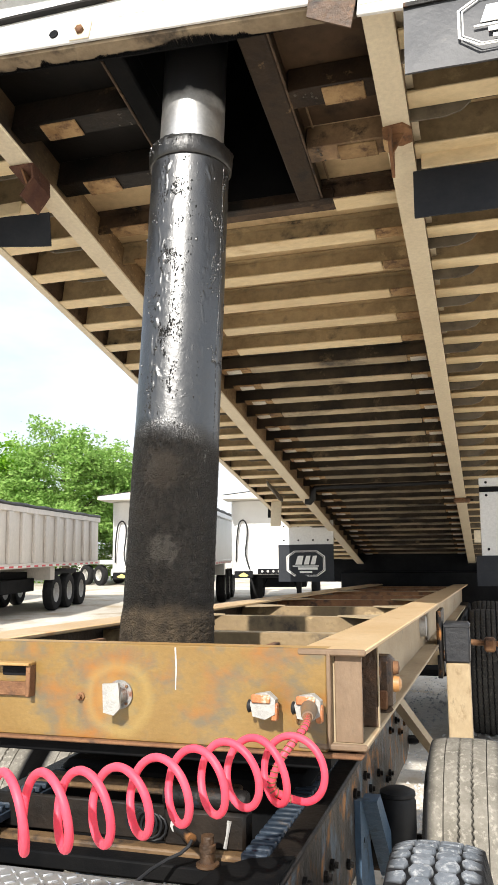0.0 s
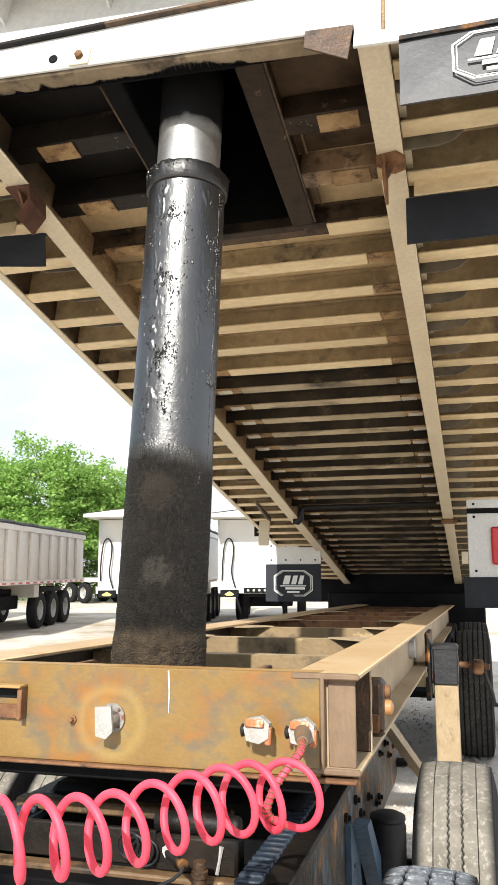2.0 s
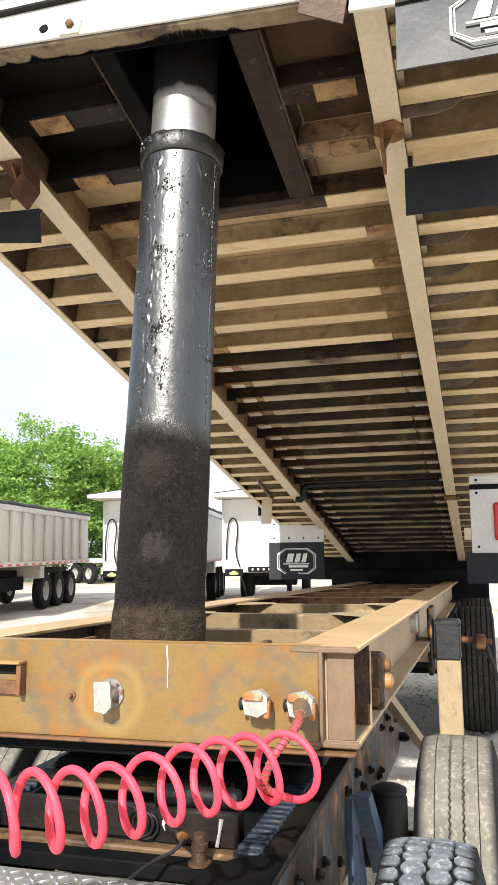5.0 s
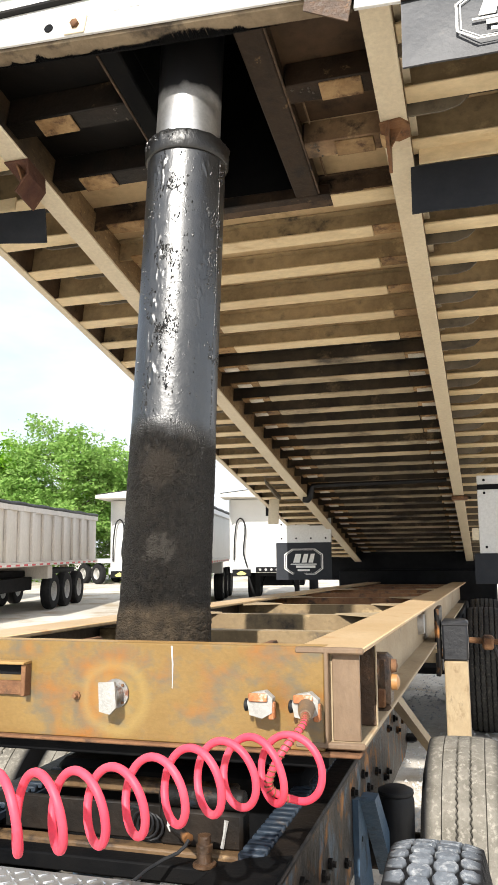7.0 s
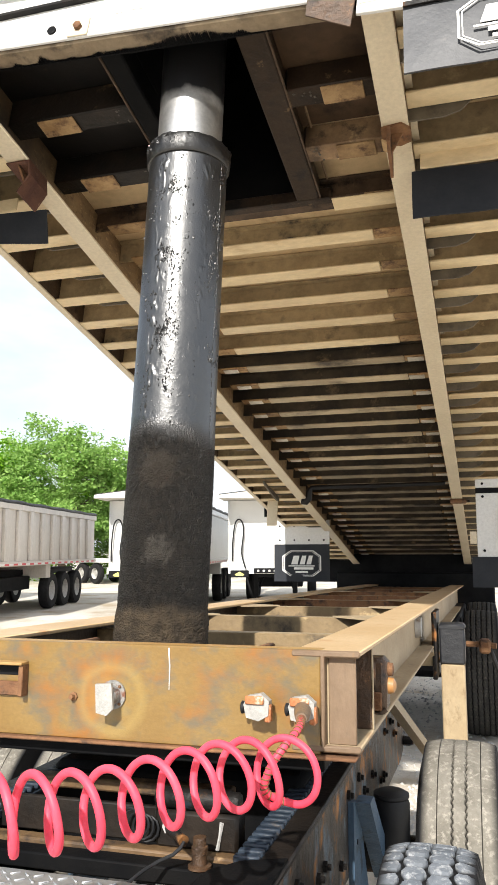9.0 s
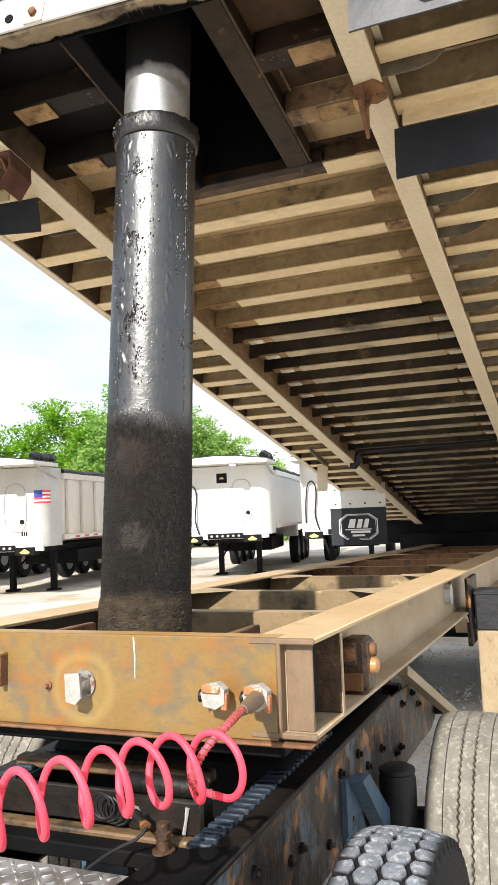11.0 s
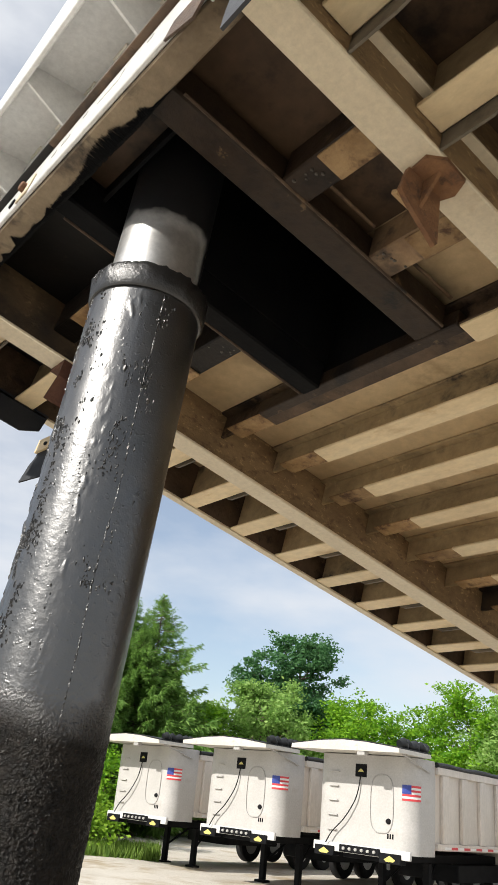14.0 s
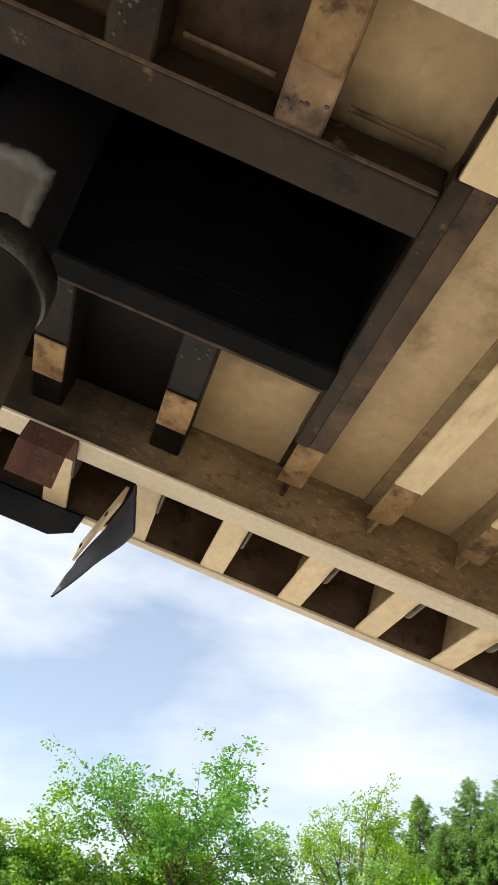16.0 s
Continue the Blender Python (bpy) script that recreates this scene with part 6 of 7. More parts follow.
    part("strain_relief", Shape().tube([(0.366, 1.95, 1.272), (0.385, 1.86, 1.278), (0.400, 1.785, 1.286)], [0.020, 0.017, 0.0115], 14), ENDPLATE, h, "brown tapered strain relief")


hose()


# ---- parked trailers beyond the yard ----
def tarp_cap(parent, w):
    """Peaked cap over the nose that juts forward, with a rolled tarp on one edge."""
    prof = [(-w / 2 - 0.12, 0.0), (-w / 2 - 0.11, 0.09), (-w * 0.22, 0.19), (0.0, 0.22), (w * 0.22, 0.19), (w / 2 + 0.11, 0.09), (w / 2 + 0.12, 0.0)]
    c = part("tarp_cap", Shape().prism(prof, "y", -0.85, 0.5), CREAM, parent, "white peaked tarp cap over the nose", T(0, 0, 3.22))
    part("cap_top", Shape().prism([(p, q + 0.006) for p, q in prof[1:-1]] + [(p, q + 0.03) for p, q in prof[1:-1]][::-1], "y", -0.80, 0.52), TARP, c, "dark sheet over the cap")
    s = Shape()
    pts = [(w / 2 - 0.05 + 0.03 * math.sin(i * 1.3), -0.55 + i * 0.085, 0.20 + 0.035 * math.sin(i * 2.1)) for i in range(14)]
    s.tube(pts, [0.09 + 0.03 * ((i * 5) % 3) / 2 for i in range(14)], 10)
    part("tarp_roll", s, TARP, c, "bunched black tarp roll")
    part("arm", Shape().tube([(w / 2 + 0.02, -0.6, 0.02), (w / 2 + 0.03, 0.6, -0.28)], 0.025, 8), CAST, c)
    part("motor", Shape().box(-0.02 + w * 0.14, w * 0.14 + 0.18, -0.83, -0.66, -0.10, 0.03, 0.02), CAST, c)


def parked_trailer(m, flag, white, length, legs=True, label=""):
    W = 2.40
    t = thing("parked_dump_trailer", m, label or "parked white-nosed dump trailer with ribbed aluminium sides", "trailer", "parked trailers")
    face = WHITE if white else SILVERBODY
    # nose with rounded corners
    n, r = 8, 0.35
    prof = [(-W / 2, 0.9)] + [(-W / 2 + r - r * math.cos(a * math.pi / 2 / n), r - r * math.sin(a * math.pi / 2 / n)) for a in range(n + 1)] + \
           [(W / 2 - r + r * math.sin(a * math.pi / 2 / n), r - r * math.cos(a * math.pi / 2 / n)) for a in range(n + 1)] + [(W / 2, 0.9)]
    nose = part("nose", Shape().prism(prof, "z", 1.22, 3.20), WHITE if white else NOSE, t, "smooth white rounded nose")
    # the long ribbed body
    body = part("body", Shape().box(-W / 2, W / 2, 0.901, length, 1.42, 3.05, 0.01), face, t, "ribbed aluminium body")
    ribs_n = int((length - 1.2) / 0.92)
    for side in (-1, 1):
        for i in range(0 if white else ribs_n):
            y = 1.25 + i * 0.92
            x0, x1 = sorted((side * (W / 2 + 0.001), side * (W / 2 + 0.085)))
            part("rib", Shape().box(x0, x1, y - 0.14, y + 0.14, 1.50, 2.92, 0.012), face, body)
        x0, x1 = sorted((side * (W / 2 - 0.02), side * (W / 2 + 0.075)))
        part("top_rail", Shape().box(x0, x1, 0.905, length, 2.925, 3.09, 0.015), face, body)
        part("bottom_rail", Shape().box(x0, x1, 0.905, length, 1.36, 1.495, 0.012), face, body)
        for i in range(int((length - 1.3) / 0.30)):
            y = 1.2 + i * 0.30
            z0, z1 = sorted((side * (W / 2 + 0.0755), side * (W / 2 + 0.079)))
            part(("white_tape", "red_tape")[i % 2], Shape().box(z0, z1, y, y + 0.298, 1.385, 1.435, 0), (MARK, REDDECAL)[i % 2], body, smooth=0)
    part("rolled_tarp", Shape().tube([(W / 2 + 0.03, 0.9 + (length - 0.9) * i / 20, 3.13 + 0.015 * math.sin(i * 1.7)) for i in range(21)], 0.06, 8), TARP, body)
    part("tarp_sheet", Shape().prism([(-W / 2, 3.06), (0, 3.20), (W / 2, 3.06), (W / 2, 3.10), (0, 3.24), (-W / 2, 3.10)], "y", 0.95, length - 0.02), TARP, body, "black tarp stretched over the load")
    tarp_cap(t, W)
    # chassis, apron, landing legs and wheels
    part("chassis", Shape().box(-0.50, 0.50, 0.10, length - 0.2, 1.02, 1.21, 0.01), DARK, t)
    part("apron", Shape().box(-W / 2 + 0.05, W / 2 - 0.05, -0.06, 0.02, 1.12, 1.30, 0.01), WHITE, t)
    part("connection_box", Shape().box(-0.48, 0.48, -0.10, -0.061, 1.13, 1.28, 0.01), DARK, t, "black strip of air and light sockets")
    for i in range(6):
        part("socket", Shape().lathe([(0.0, 0), (0.035, 0), (0.032, 0.03), (0.0, 0.035)], 10, T(-0.36 + i * 0.145, -0.10, 1.205, 90)), CAST, t)
    for x in (-0.85, 0.72):
        b = part("bumper_box", Shape().box(x - 0.24, x + 0.24, -0.10, 0.15, 1.02, 1.22, 0.01), DARK, t)
        part("yellow_mark", Shape().prism([(x - 0.13, 1.10), (x - 0.08, 1.06), (x + 0.08, 1.06), (x + 0.13, 1.10), (x + 0.05, 1.15), (x, 1.18), (x - 0.05, 1.15)], "y", -0.106, -0.101), YELLOW if not white or x < 9 else MARK, b)
    if legs:
        for side in (-1, 1):
            g = part("landing_leg", Shape().box(side * 0.55 - 0.07, side * 0.55 + 0.07, 1.75, 1.89, 0.03, 1.02, 0.01), DARK, t)
            part("foot", Shape().box(side * 0.55 - 0.15, side * 0.55 + 0.15, 1.68, 1.96, -0.03, 0.028, 0.01), DARK, g)
            part("brace", Shape().tube([(side * 0.55, 1.82, 0.45), (side * 0.35, 2.6, 1.03)], 0.03, 6), DARK, g)
    # dark box added for the black shade below the body
    part("underframe", Shape().box(-0.75, 0.75, 2.9, length - 5.1, 0.62, 1.02, 0.02), DARK, t)
    part("fender", Shape().box(-W / 2 + 0.02, W / 2 - 0.02, length - 5.0, length - 4.6, 0.95, 1.35, 0.01), face, t)
    # decals: a flag made of plain bars, a dark square sign, ladder rungs and hoses
    if flag:
        def patch(a0, a1, z0, z1, off):
            """A thin strip on the rounded corner, between two angles."""
            arc = [radians(a0 + (a1 - a0) * k / 6) for k in range(7)]
            cx0, cy0 = W / 2 - r, r
            inner = [(cx0 + (r + 0.001) * math.sin(a), cy0 - (r + 0.001) * math.cos(a)) for a in arc]
            outer = [(cx0 + (r + off) * math.sin(a), cy0 - (r + off) * math.cos(a)) for a in arc]
            return Shape().prism(inner + outer[::-1], "z", z0, z1)
        f = part("flag_decal", patch(12, 80, 2.30, 2.62, 0.003), MARK, t, "small flag decal on the rounded corner")
        for i in range(4):
            part("flag_stripe", patch(12, 80, 2.30 + i * 0.092, 2.345 + i * 0.092, 0.006), REDDECAL, f)
        part("flag_field", patch(12, 42, 2.44, 2.625, 0.009), BLUE, f)
    for i in range(0 if white else 3):
        part("stencil_bar", Shape().box(0.60 + i * 0.055, 0.635 + i * 0.055, -0.004, -0.001, 1.50, 1.60, 0), DARK, t, smooth=0)
    part("sign", Shape().box(-0.20, 0.08, -0.012, -0.001, 2.72, 3.0, 0.004), DARK, t, "small dark square sign")
    part("sign_mark", Shape().prism([(-0.13, 2.83), (0.01, 2.83), (-0.02, 2.87), (-0.06, 2.90), (-0.10, 2.87)], "y", -0.016, -0.0125), YELLOW, t)
    for i in range(0 if white else 5):
        part("rung", Shape().box(-W / 2 + 0.37, -W / 2 + 0.60, -0.05, -0.001, 1.55 + i * 0.31, 1.58 + i * 0.31, 0.008), NOSE, t)
    hatch = [(0.46 + 0.27 * math.copysign(abs(math.cos(a)) ** 0.7, math.cos(a)), -0.010, 2.20 + 0.60 * math.copysign(abs(math.sin(a)) ** 0.55, math.sin(a))) for a in [2 * math.pi * i / 40 for i in range(41)]]
    part("hatch_seam", Shape().tube(hatch, 0.010, 6), CAST, t, "oval hose loop")
    way = [(-0.69, -0.12, 1.27), (-0.79, -0.11, 1.70), (-0.75, -0.09, 2.20), (-0.76, -0.08, 2.52), (-0.86, -0.07, 2.66), (-0.97, -0.07, 2.52), (-1.03, -0.06, 2.0), (-1.05, 0.0, 1.48)] if white else \
          [(-0.06, -0.03, 2.72), (-0.08, -0.06, 2.45), (-0.16, -0.08, 2.18), (-0.38, -0.10, 1.82), (-0.66, -0.11, 1.52), (-0.80, -0.12, 1.28)]
    way, sm = [Vector(p) for p in way], []
    for k in range(len(way) - 1):
        p0, p1, p2, p3 = way[max(k - 1, 0)], way[k], way[k + 1], way[min(k + 2, len(way) - 1)]
        for j in range(6):
            u = j / 6
            sm.append(0.5 * ((2 * p1) + (p2 - p0) * u + (2 * p0 - 5 * p1 + 4 * p2 - p3) * u * u + (3 * p1 - p0 - 3 * p2 + p3) * u ** 3))
    part("air_hose", Shape().tube(sm + [way[-1]], 0.020 if white else 0.013, 8), HOSE, t, "black hanging air hose")
    part("cap", Shape().lathe([(0.0, 0), (0.06, 0), (0.05, 0.03), (0.0, 0.035)], 12, T(0.62, 0.0, 1.85, 90)), DARK, t)
    return t


def parked_wheels(t, low, spots):
    """Dark wheels with pale rims under a parked trailer; x, y and turn in the trailer's own metres."""
    for x, y, a in spots:
        m = T(x, y, 0.495 / low, 0, 0, a) @ Matrix.Diagonal((1, 1, 1 / low, 1))
        if not WHEEL:
            w = part("wheel", Shape().lathe([(0.29, -0.13), (0.42, -0.15), (0.50, -0.13), (0.525, -0.09), (0.525, 0.09), (0.50, 0.13), (0.42, 0.15), (0.29, 0.13)], 36, T(0, 0, 0, 0, 90), closed=True), RUBBERBLACK, t, m=m)
            WHEEL.append(w)
            WHEEL.append(part("rim", Shape().lathe([(0.0, 0.06), (0.10, 0.06), (0.11, 0.02), (0.24, -0.02), (0.27, 0.10), (0.29, 0.12), (0.29, -0.12), (0.0, -0.12)], 28, T(0, 0, 0, 0, 90)), CAST, w, "pale dusty rim"))
        else:
            w = again(WHEEL[0], "wheel", t, m)
            again(WHEEL[1], "rim", w, T())


WHEEL = []
LOW = 0.92        # these trailers are lower than the pattern
YAW = 12.0
LAT = Vector((math.cos(radians(YAW)), math.sin(radians(YAW))))
for left, flag, white, ln, lab in (((-12.6, 14.9), True, False, 10.5, "parked dump trailer with a flag decal, ribbed aluminium sides"),
                                  ((-16.4, 14.65), True, False, 10.5, "parked aluminium dump trailer with a flag decal"),
                                  ((-20.3, 14.25), True, False, 10.5, "parked aluminium dump trailer beside the trees"),
                                  ((-8.8, 19.3), False, True, 10.5, "parked glossy white dump trailer with an oval hatch loop"),
                                  ((-5.8, 20.3), False, True, 10.5, "parked glossy white dump trailer behind the raised bed")):
    c = Vector(left) + LAT * 1.2
    pt = parked_trailer(T(c.x, c.y, 0, 0, 0, YAW) @ Matrix.Diagonal((1, 1, LOW, 1)), flag, white, ln, True, lab)
    parked_wheels(pt, LOW, [(s * 1.02, ln - 4.3 + 1.27 * k, 0 if s > 0 else 180) for k in range(3) for s in (-1, 1)])
# a flat trailer farther back, of which the wheels and the deck show
far = thing("flatbed_trailer", T(-18.6, 39.0, 0, 0, 0, 60), "low flatbed trailer parked behind the dump trailers", "trailer")
part("deck", Shape().box(-1.2, 1.2, -3.0, 3.0, 1.05, 1.25, 0.02), WHITE, far)
parked_wheels(far, 1.0, [(1.0, -0.65, 0), (1.0, 0.65, 0), (-1.0, -0.65, 180), (-1.0, 0.65, 180)])


# ---- trees ----
def leaves(centres, size, seed, flat=0.5):
    """Small folded leaf sprays round the centres given; each is two triangles with a crease."""
    rng = np.random.default_rng(seed)
    n = len(centres)
    d = rng.normal(size=(n, 3))
    d[:, 2] *= flat
    d /= np.linalg.norm(d, axis=1)[:, None]
    e = rng.normal(size=(n, 3))
    e -= d * (e * d).sum(1)[:, None]
    e /= np.linalg.norm(e, axis=1)[:, None]
    s = size * rng.uniform(0.6, 1.4, n)[:, None]
    f = np.cross(d, e)
    a, b = centres - d * s, centres + d * s
    c1, c2 = centres + e * s * 0.55 + f * s * 0.2, centres - e * s * 0.55 + f * s * 0.2
    verts = np.stack([a, c1, b, c2], 1).reshape(-1, 3)
    k = 4 * np.arange(n)[:, None]
    faces = np.concatenate([k + [0, 1, 2], k + [0, 2, 3]], 0)
    return verts, faces


def leaf_part(name, verts, faces, mat, parent):
    me = bpy.data.meshes.new(name)
    me.vertices.add(len(verts))
    me.vertices.foreach_set("co", verts.astype(np.float32).ravel())
    me.loops.add(3 * len(faces))
    me.loops.foreach_set("vertex_index", faces.astype(np.int32).ravel())
    me.polygons.add(len(faces))
    me.polygons.foreach_set("loop_start", np.arange(0, 3 * len(faces), 3, dtype=np.int32))
    me.update(calc_edges=True)
    me.materials.append(mat)
    ob = new(name, me)
    ob.parent = parent
    return ob


def broad_tree(x, y, height, width, seed, mat, count, label, low=0.25, open_crown=0.0, size=0.10):
    rng = np.random.default_rng(seed)
    t = thing("tree", T(x, y, -0.03), label, "tree", "trees round the yard")
    s = Shape()
    r0 = 0.028 * height
    bend = rng.uniform(-0.3, 0.3, 2)
    trunk = [(bend[0] * f * f, bend[1] * f * f, height * 0.8 * f) for f in np.linspace(0, 1, 8)]
    s.tube(trunk, [r0 * (1 - 0.85 * f) for f in np.linspace(0, 1, 8)], 8)
    tips = []
    for i in range(26 if not open_crown else 15):
        f = rng.uniform(low, 0.95 if not open_crown else 0.80)
        a = rng.uniform(0, 2 * math.pi) if not open_crown else i * 2.4 + rng.uniform(-0.3, 0.3)
        base = Vector((bend[0] * f * f, bend[1] * f * f, height * 0.8 * f))
        reach = width / 2 * rng.uniform(0.55, 1.0) * math.sin(math.pi * min(1, 0.18 + 0.80 * (f - low) / (1 - low))) ** 0.7
        end = base + Vector((math.cos(a) * reach, math.sin(a) * reach, height * (rng.uniform(0.06, 0.22) if not open_crown else rng.uniform(0.14, 0.30))))
        mid = base.lerp(end, 0.5) + Vector((0, 0, -0.03 * height))
        s.tube([base, mid, end], [r0 * 0.35 * (1 - f * 0.6), r0 * 0.22 * (1 - f * 0.6), r0 * 0.06], 5)
        tips += [end, mid.lerp(end, 0.5)]
        for _ in range(3 if not open_crown else 7):
            q = end + Vector(np.clip(rng.normal(size=3), -1.7, 1.7)) * width * (0.09 if not open_crown else 0.095)
            s.tube([mid.lerp(end, rng.uniform(0.3, 0.8)), q], [r0 * 0.08, r0 * 0.02], 4)
            tips.append(q)
            if open_crown:
                tips.append(end.lerp(q, 0.5))
    part("trunk", s, BARK, t, tidy=False)
    tips = np.array([tuple(p) for p in tips])
    # leaves in tufts round the twigs, tufts round the limbs' ends
    tufts = np.repeat(tips, 5 if not open_crown else 2, 0) + np.clip(rng.normal(size=((5 if not open_crown else 2) * len(tips), 3)), -1.6, 1.6) * width * (0.062 - 0.012 * open_crown) * np.array([1, 1, 0.75])
    pick = tufts[rng.integers(0, len(tufts), count)]
    spread = width * (0.030 - 0.010 * open_crown)
    centres = pick + np.clip(rng.normal(size=(count, 3)), -2.0, 2.0) * spread * np.array([1.25, 1.25, 0.7])
    centres[:, 2] -= 0.12 * np.abs(rng.normal(size=count)) * open_crown
    v, f = leaves(centres, size, seed)
    leaf_part("crown", v, f, mat, t)


def conifer(x, y, height, width, seed, count, label):
    """A spruce: a straight trunk, drooping boughs in loose whorls, sprays that hang from each bough."""
    rng = np.random.default_rng(seed)
    t = thing("tree", T(x, y, -0.03), label, "tree", "trees round the yard")
    s = Shape()
    s.tube([(0, 0, 0), (0, 0, height * 0.5), (0, 0, height)], [0.022 * height, 0.012 * height, 0.01], 8)
    base_l, tip_l, wid_l, nb = [], [], [], 210
    for i in range(nb):
        f = 0.08 + 0.91 * (i / nb) ** 0.92
        a = i * 2.399 + rng.uniform(-0.4, 0.4)
        reach = width / 2 * (1 - f) ** 0.8 * rng.uniform(0.30, 1.20) + 0.05
        out = np.array([math.cos(a), math.sin(a), 0.0])
        root = np.array([0, 0, height * f])
        k = max(6, int(count / nb * (0.35 + 1.6 * (1 - f))))
        u = rng.uniform(0.12, 1.0, k) ** 0.8
        # the bough sinks and lifts again at its tip
        p = root + out * (reach * u)[:, None] + np.array([0, 0, 1.0]) * (reach * (-0.42 * u + 0.50 * u * u))[:, None]
        p = p + rng.normal(size=(k, 3)) * np.array([0.05, 0.05, 0.07])
        s.tube([tuple(root), tuple(root + out * reach * 0.5 + np.array([0, 0, -0.075 * reach])), tuple(root + out * reach)], [0.03, 0.018, 0.005], 4)
        lat = np.array([-out[1], out[0], 0.0]) * rng.choice([-1.0, 1.0], k)[:, None]
        spread = 0.30 * (1.1 - u)[:, None] + 0.10
        d = out * 0.75 + lat * rng.uniform(0.2, 0.9, k)[:, None] * spread * 3 + np.array([0, 0, 1.0]) * rng.uniform(-0.85, 0.35, k)[:, None]
        d /= np.linalg.norm(d, axis=1)[:, None]
        ln = rng.uniform(0.22, 0.62, k)[:, None] * (0.26 + 0.95 * (1 - f))
        base_l.append(p), tip_l.append(p + d * ln), wid_l.append(ln * 0.095)
    # the leader
    k = 40
    p = np.stack([rng.normal(size=k) * 0.02, rng.normal(size=k) * 0.02, height * rng.uniform(0.93, 1.0, k)], 1)
    d = np.stack([rng.normal(size=k), rng.normal(size=k), np.full(k, 1.4)], 1)
    base_l.append(p), tip_l.append(p + d / np.linalg.norm(d, axis=1)[:, None] * 0.22), wid_l.append(np.full((k, 1), 0.035))
    part("trunk", s, BARK, t, tidy=False)
    b, e, w = np.concatenate(base_l), np.concatenate(tip_l), np.concatenate(wid_l)
    d = e - b
    r = rng.normal(size=d.shape)
    n = np.cross(d, r)
    n /= np.linalg.norm(n, axis=1)[:, None]
    v = np.stack([b, b + d * 0.45 + n * w, e, b + d * 0.45 - n * w], 1).reshape(-1, 3)
    q = 4 * np.arange(len(b))[:, None]
    leaf_part("crown", v, np.concatenate([q + [0, 1, 2], q + [0, 2, 3]], 0), NEEDLE, t)


def bearing(az, d, x0=1.25, y0=1.6):
    """A place at a distance, by degrees to the left of the trailer's axis."""
    return x0 - d * math.sin(radians(az)), y0 + d * math.cos(radians(az))


# single trees that stand out: bearing, distance, height, width
for az, d, hgt, wid, seed, mat, cnt, lab in ((31, 44, 8.6, 7.5, 11, LEAF2, 36000, "full bright green broadleaf tree behind the trailers"),
                                             (36.5, 47, 8.2, 7.0, 12, LEAF, 26000, "green broadleaf tree behind the trailers"),
                                             (25.5, 46, 6.7, 6.0, 13, LEAF2, 20000, "green broadleaf tree behind the white trailer"),
                                             (44, 47, 7.2, 6.5, 14, LEAF, 20000, "green broadleaf tree behind the trailers"),
                                             (50.5, 44, 7.9, 6.0, 15, LEAF2, 22000, "light green broadleaf tree with a full crown"),
                                             (54.5, 43, 6.0, 5.5, 16, LEAF, 18000, "green broadleaf tree with a dense crown")):
    broad_tree(*bearing(az, d), hgt, wid, seed, mat, cnt, lab)
broad_tree(*bearing(47.9, 50), 12.1, 6.0, 31, PINE, 34000, "dark old pine with a ragged crown", 0.30, 0.0, 0.11)
broad_tree(*bearing(68.2, 34, 1.05, 2.6), 9.2, 5.0, 21, LEAF4, 12000, "thin young tree with sparse pale leaves", 0.42, 1.0, 0.055)
broad_tree(*bearing(79.6, 31, 1.05, 2.6), 8.8, 7.8, 22, LEAF5, 9500, "open-crowned locust tree with feathery leaves", 0.55, 1.0, 0.080)
for az, d, hgt, wid, seed, lab in ((58.0, 39.5, 10.6, 11.5, 32, "tall dark green spruce with drooping boughs"), (60.1, 40, 10.5, 11.0, 33, "tall dark green spruce behind another"),
                                  (56.6, 41, 7.4, 6.5, 35, "young dark green spruce tree"), (61.6, 38, 8.2, 7.5, 36, "dark green spruce among others"), (63.2, 39.5, 9.5, 9.0, 34, "pointed dark green spruce"),
                                  (59.0, 38.5, 8.8, 9.0, 37, "dark green spruce before taller ones")):
    conifer(*bearing(az, d), hgt, wid, seed, 60000, lab)


def blobs(rng, centres, radii, per_area, seed, size=0.085):
    """Leaf tufts over the lumpy skins of many overlapping clumps, denser towards the top of each."""
    out = []
    for c, r in zip(centres, radii):
        m = int(26 * r) + 8
        d = rng.normal(size=(m, 3))
        d[:, 2] += 0.35
        d /= np.linalg.norm(d, axis=1)[:, None]
        tuft = c + d * (r * rng.uniform(0.70, 1.12, m))[:, None] * np.array([1, 1, 0.9])
        k = int(per_area * r * r / m) + 4
        p = np.repeat(tuft, k, 0) + np.clip(rng.normal(size=(m * k, 3)), -1.8, 1.8) * np.array([0.19, 0.19, 0.13]) * (0.5 + 0.5 * r)
        out.append(p[p[:, 2] > 0.02])
    return leaves(np.concatenate(out), size, seed)


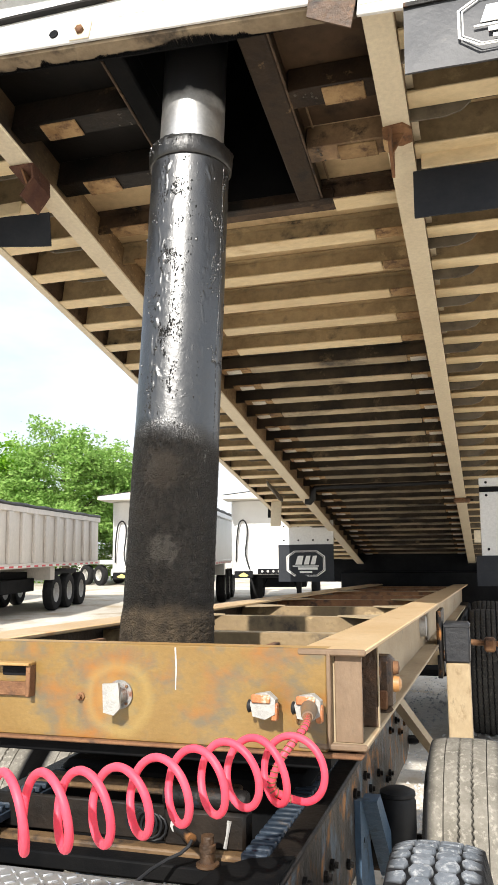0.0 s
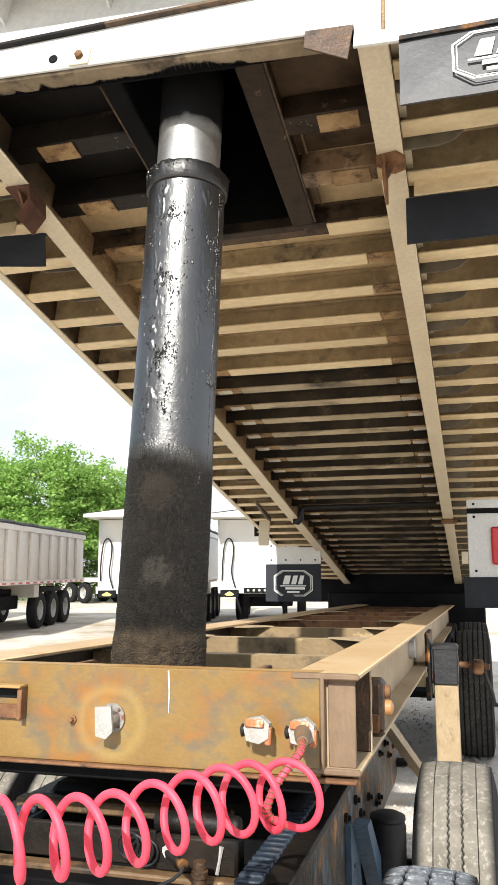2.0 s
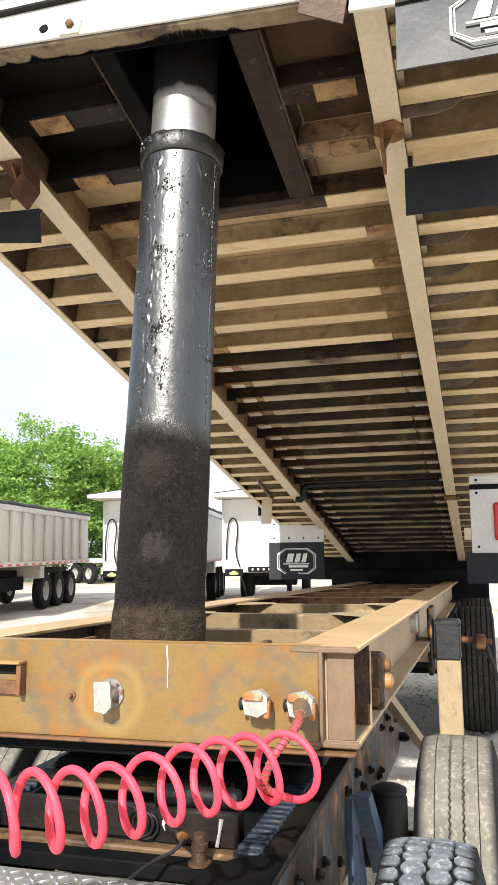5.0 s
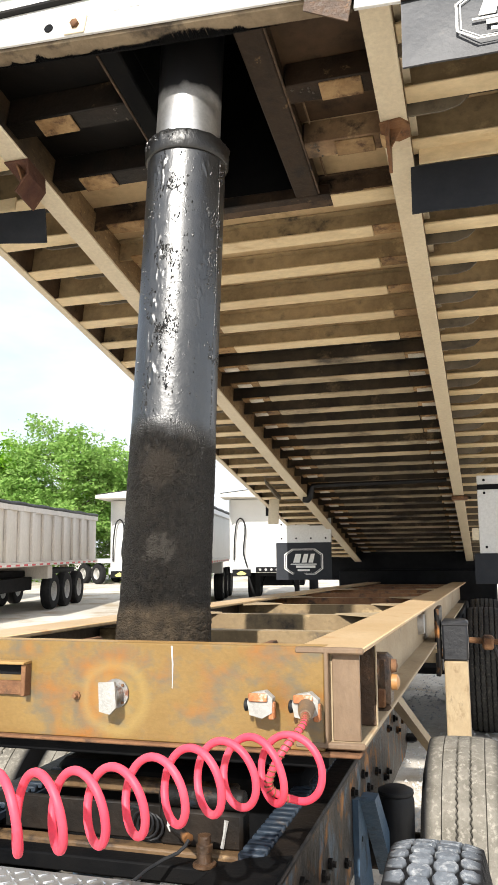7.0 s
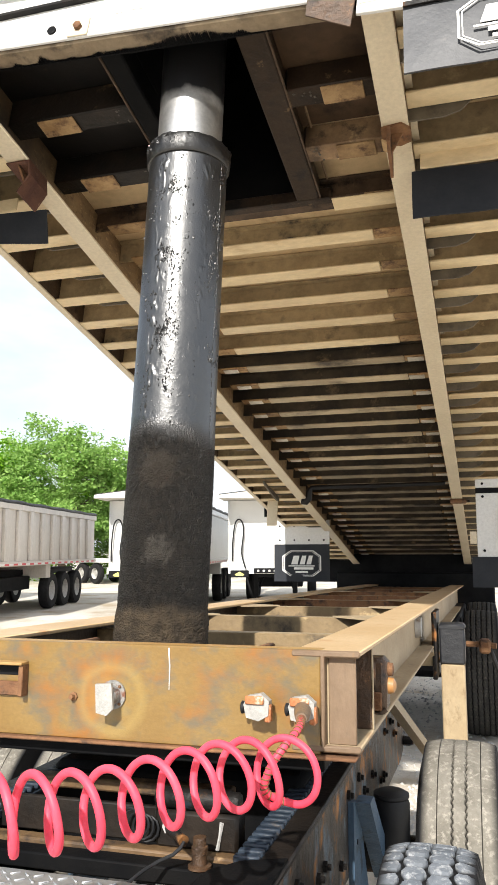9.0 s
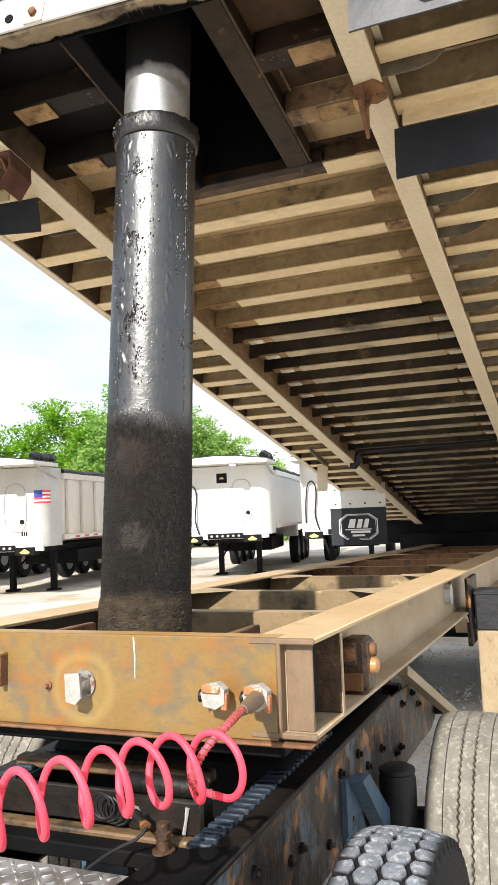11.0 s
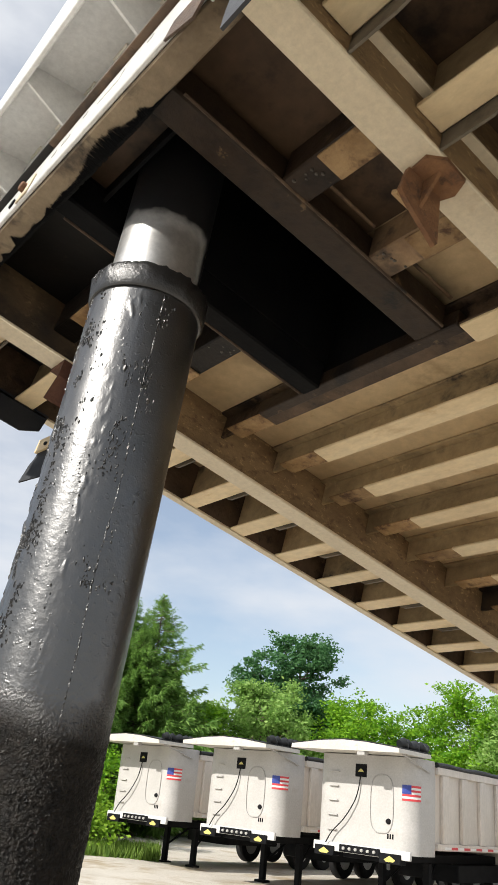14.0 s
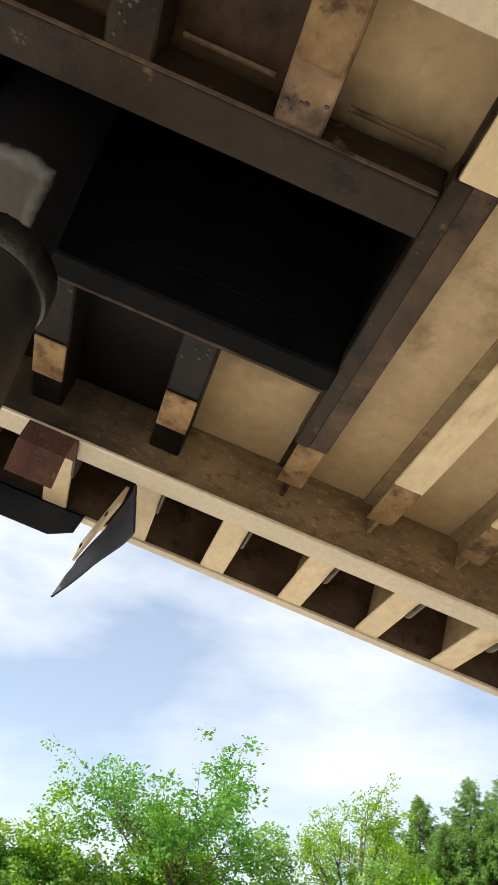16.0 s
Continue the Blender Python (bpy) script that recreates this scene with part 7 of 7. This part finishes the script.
def woods():
    """The wall of undergrowth at the edge of the yard."""
    rng = np.random.default_rng(41)
    cs, rs = [], []
    for _ in range(560):
        az = rng.uniform(20, 112)
        top = (4.8 if az > 63 else 4.0) + (0.7 if 71 < az < 92 else 0) + 1.0 * math.sin(az * 0.9) + 0.6 * math.sin(az * 2.3 + 1)
        h = rng.uniform(0, 1) ** 0.8
        d = (30.0 if az > 63 else 46.0) + 2.6 * h + rng.uniform(-0.6, 1.4)
        x, y = bearing(az, d)
        cs.append(np.array([x, y, top * h])), rs.append(rng.uniform(0.55, 1.35) * (1.15 - 0.45 * h))
    for _ in range(150):
        az = rng.uniform(62, 112)
        x, y = bearing(az, 33.6 + rng.uniform(-0.4, 1.2))
        cs.append(np.array([x, y, rng.uniform(0.2, 4.0)])), rs.append(rng.uniform(0.9, 1.4))
    # the second kind puts the gaps' shade into a darker leaf colour
    kinds = ((LEAF, "dense green undergrowth at the yard's edge"), (LEAF3, "green undergrowth, darker in colour for the shaded gaps"), (LEAF4, "bright yellow-green saplings at the yard's edge"), (LEAF2, "fresh green saplings among the undergrowth"))
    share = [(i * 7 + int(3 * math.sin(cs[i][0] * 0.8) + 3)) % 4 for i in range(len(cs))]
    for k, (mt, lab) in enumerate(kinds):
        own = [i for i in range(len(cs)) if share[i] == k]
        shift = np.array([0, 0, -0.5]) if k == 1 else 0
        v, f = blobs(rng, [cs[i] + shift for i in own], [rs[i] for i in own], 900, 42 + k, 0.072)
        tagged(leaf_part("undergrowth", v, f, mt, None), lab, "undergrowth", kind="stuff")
    for i in range(24):
        bx, by = bearing(60 + 2.2 * i + rng.uniform(-0.8, 0.8), 28.6 + rng.uniform(-0.6, 1.6))
        hh = rng.uniform(1.6, 3.4)
        b = thing("bush", T(bx, by, 0), "leafy green bush at the edge of the yard", "bush", "bushes at the yard's edge")
        n = 9
        c = [np.array([rng.normal() * 0.75, rng.normal() * 0.6, hh * rng.uniform(0.15, 1.0)]) for _ in range(n)]
        v, f = blobs(rng, c, [rng.uniform(0.45, 0.85) for _ in range(n)], 640, 100 + i, 0.075)
        leaf_part("foliage", v, f, (LEAF, LEAF4, LEAF2)[i % 3], b)
        part("stem", Shape().tube([(0, 0, -0.03), (0.05, 0, hh * 0.4), (0.1, 0.1, hh * 0.75)], [0.06, 0.04, 0.01], 6), BARK, b, tidy=False)
    # grass verge
    n = 40000
    az = rng.uniform(56, 110, n)
    d = rng.uniform(25.5, 30, n)
    x, y = 1.25 - d * np.sin(np.radians(az)), 1.6 + d * np.cos(np.radians(az))
    h = rng.uniform(0.1, 0.35, n)
    z0 = np.full(n, -0.05)
    w = 0.03
    q = rng.uniform(0, 6.28, n)
    a = np.stack([x - w * np.cos(q), y - w * np.sin(q), z0], 1)
    b = np.stack([x + w * np.cos(q), y + w * np.sin(q), z0], 1)
    c = np.stack([x + rng.normal(size=n) * 0.08, y + rng.normal(size=n) * 0.08, h], 1)
    v = np.stack([a, b, c], 1).reshape(-1, 3)
    ob = leaf_part("grass", v, np.arange(3 * n).reshape(-1, 3), GRASS, None)
    tagged(ob, "uncut yellow-green grass verge before the bushes", "grass", kind="stuff")


woods()
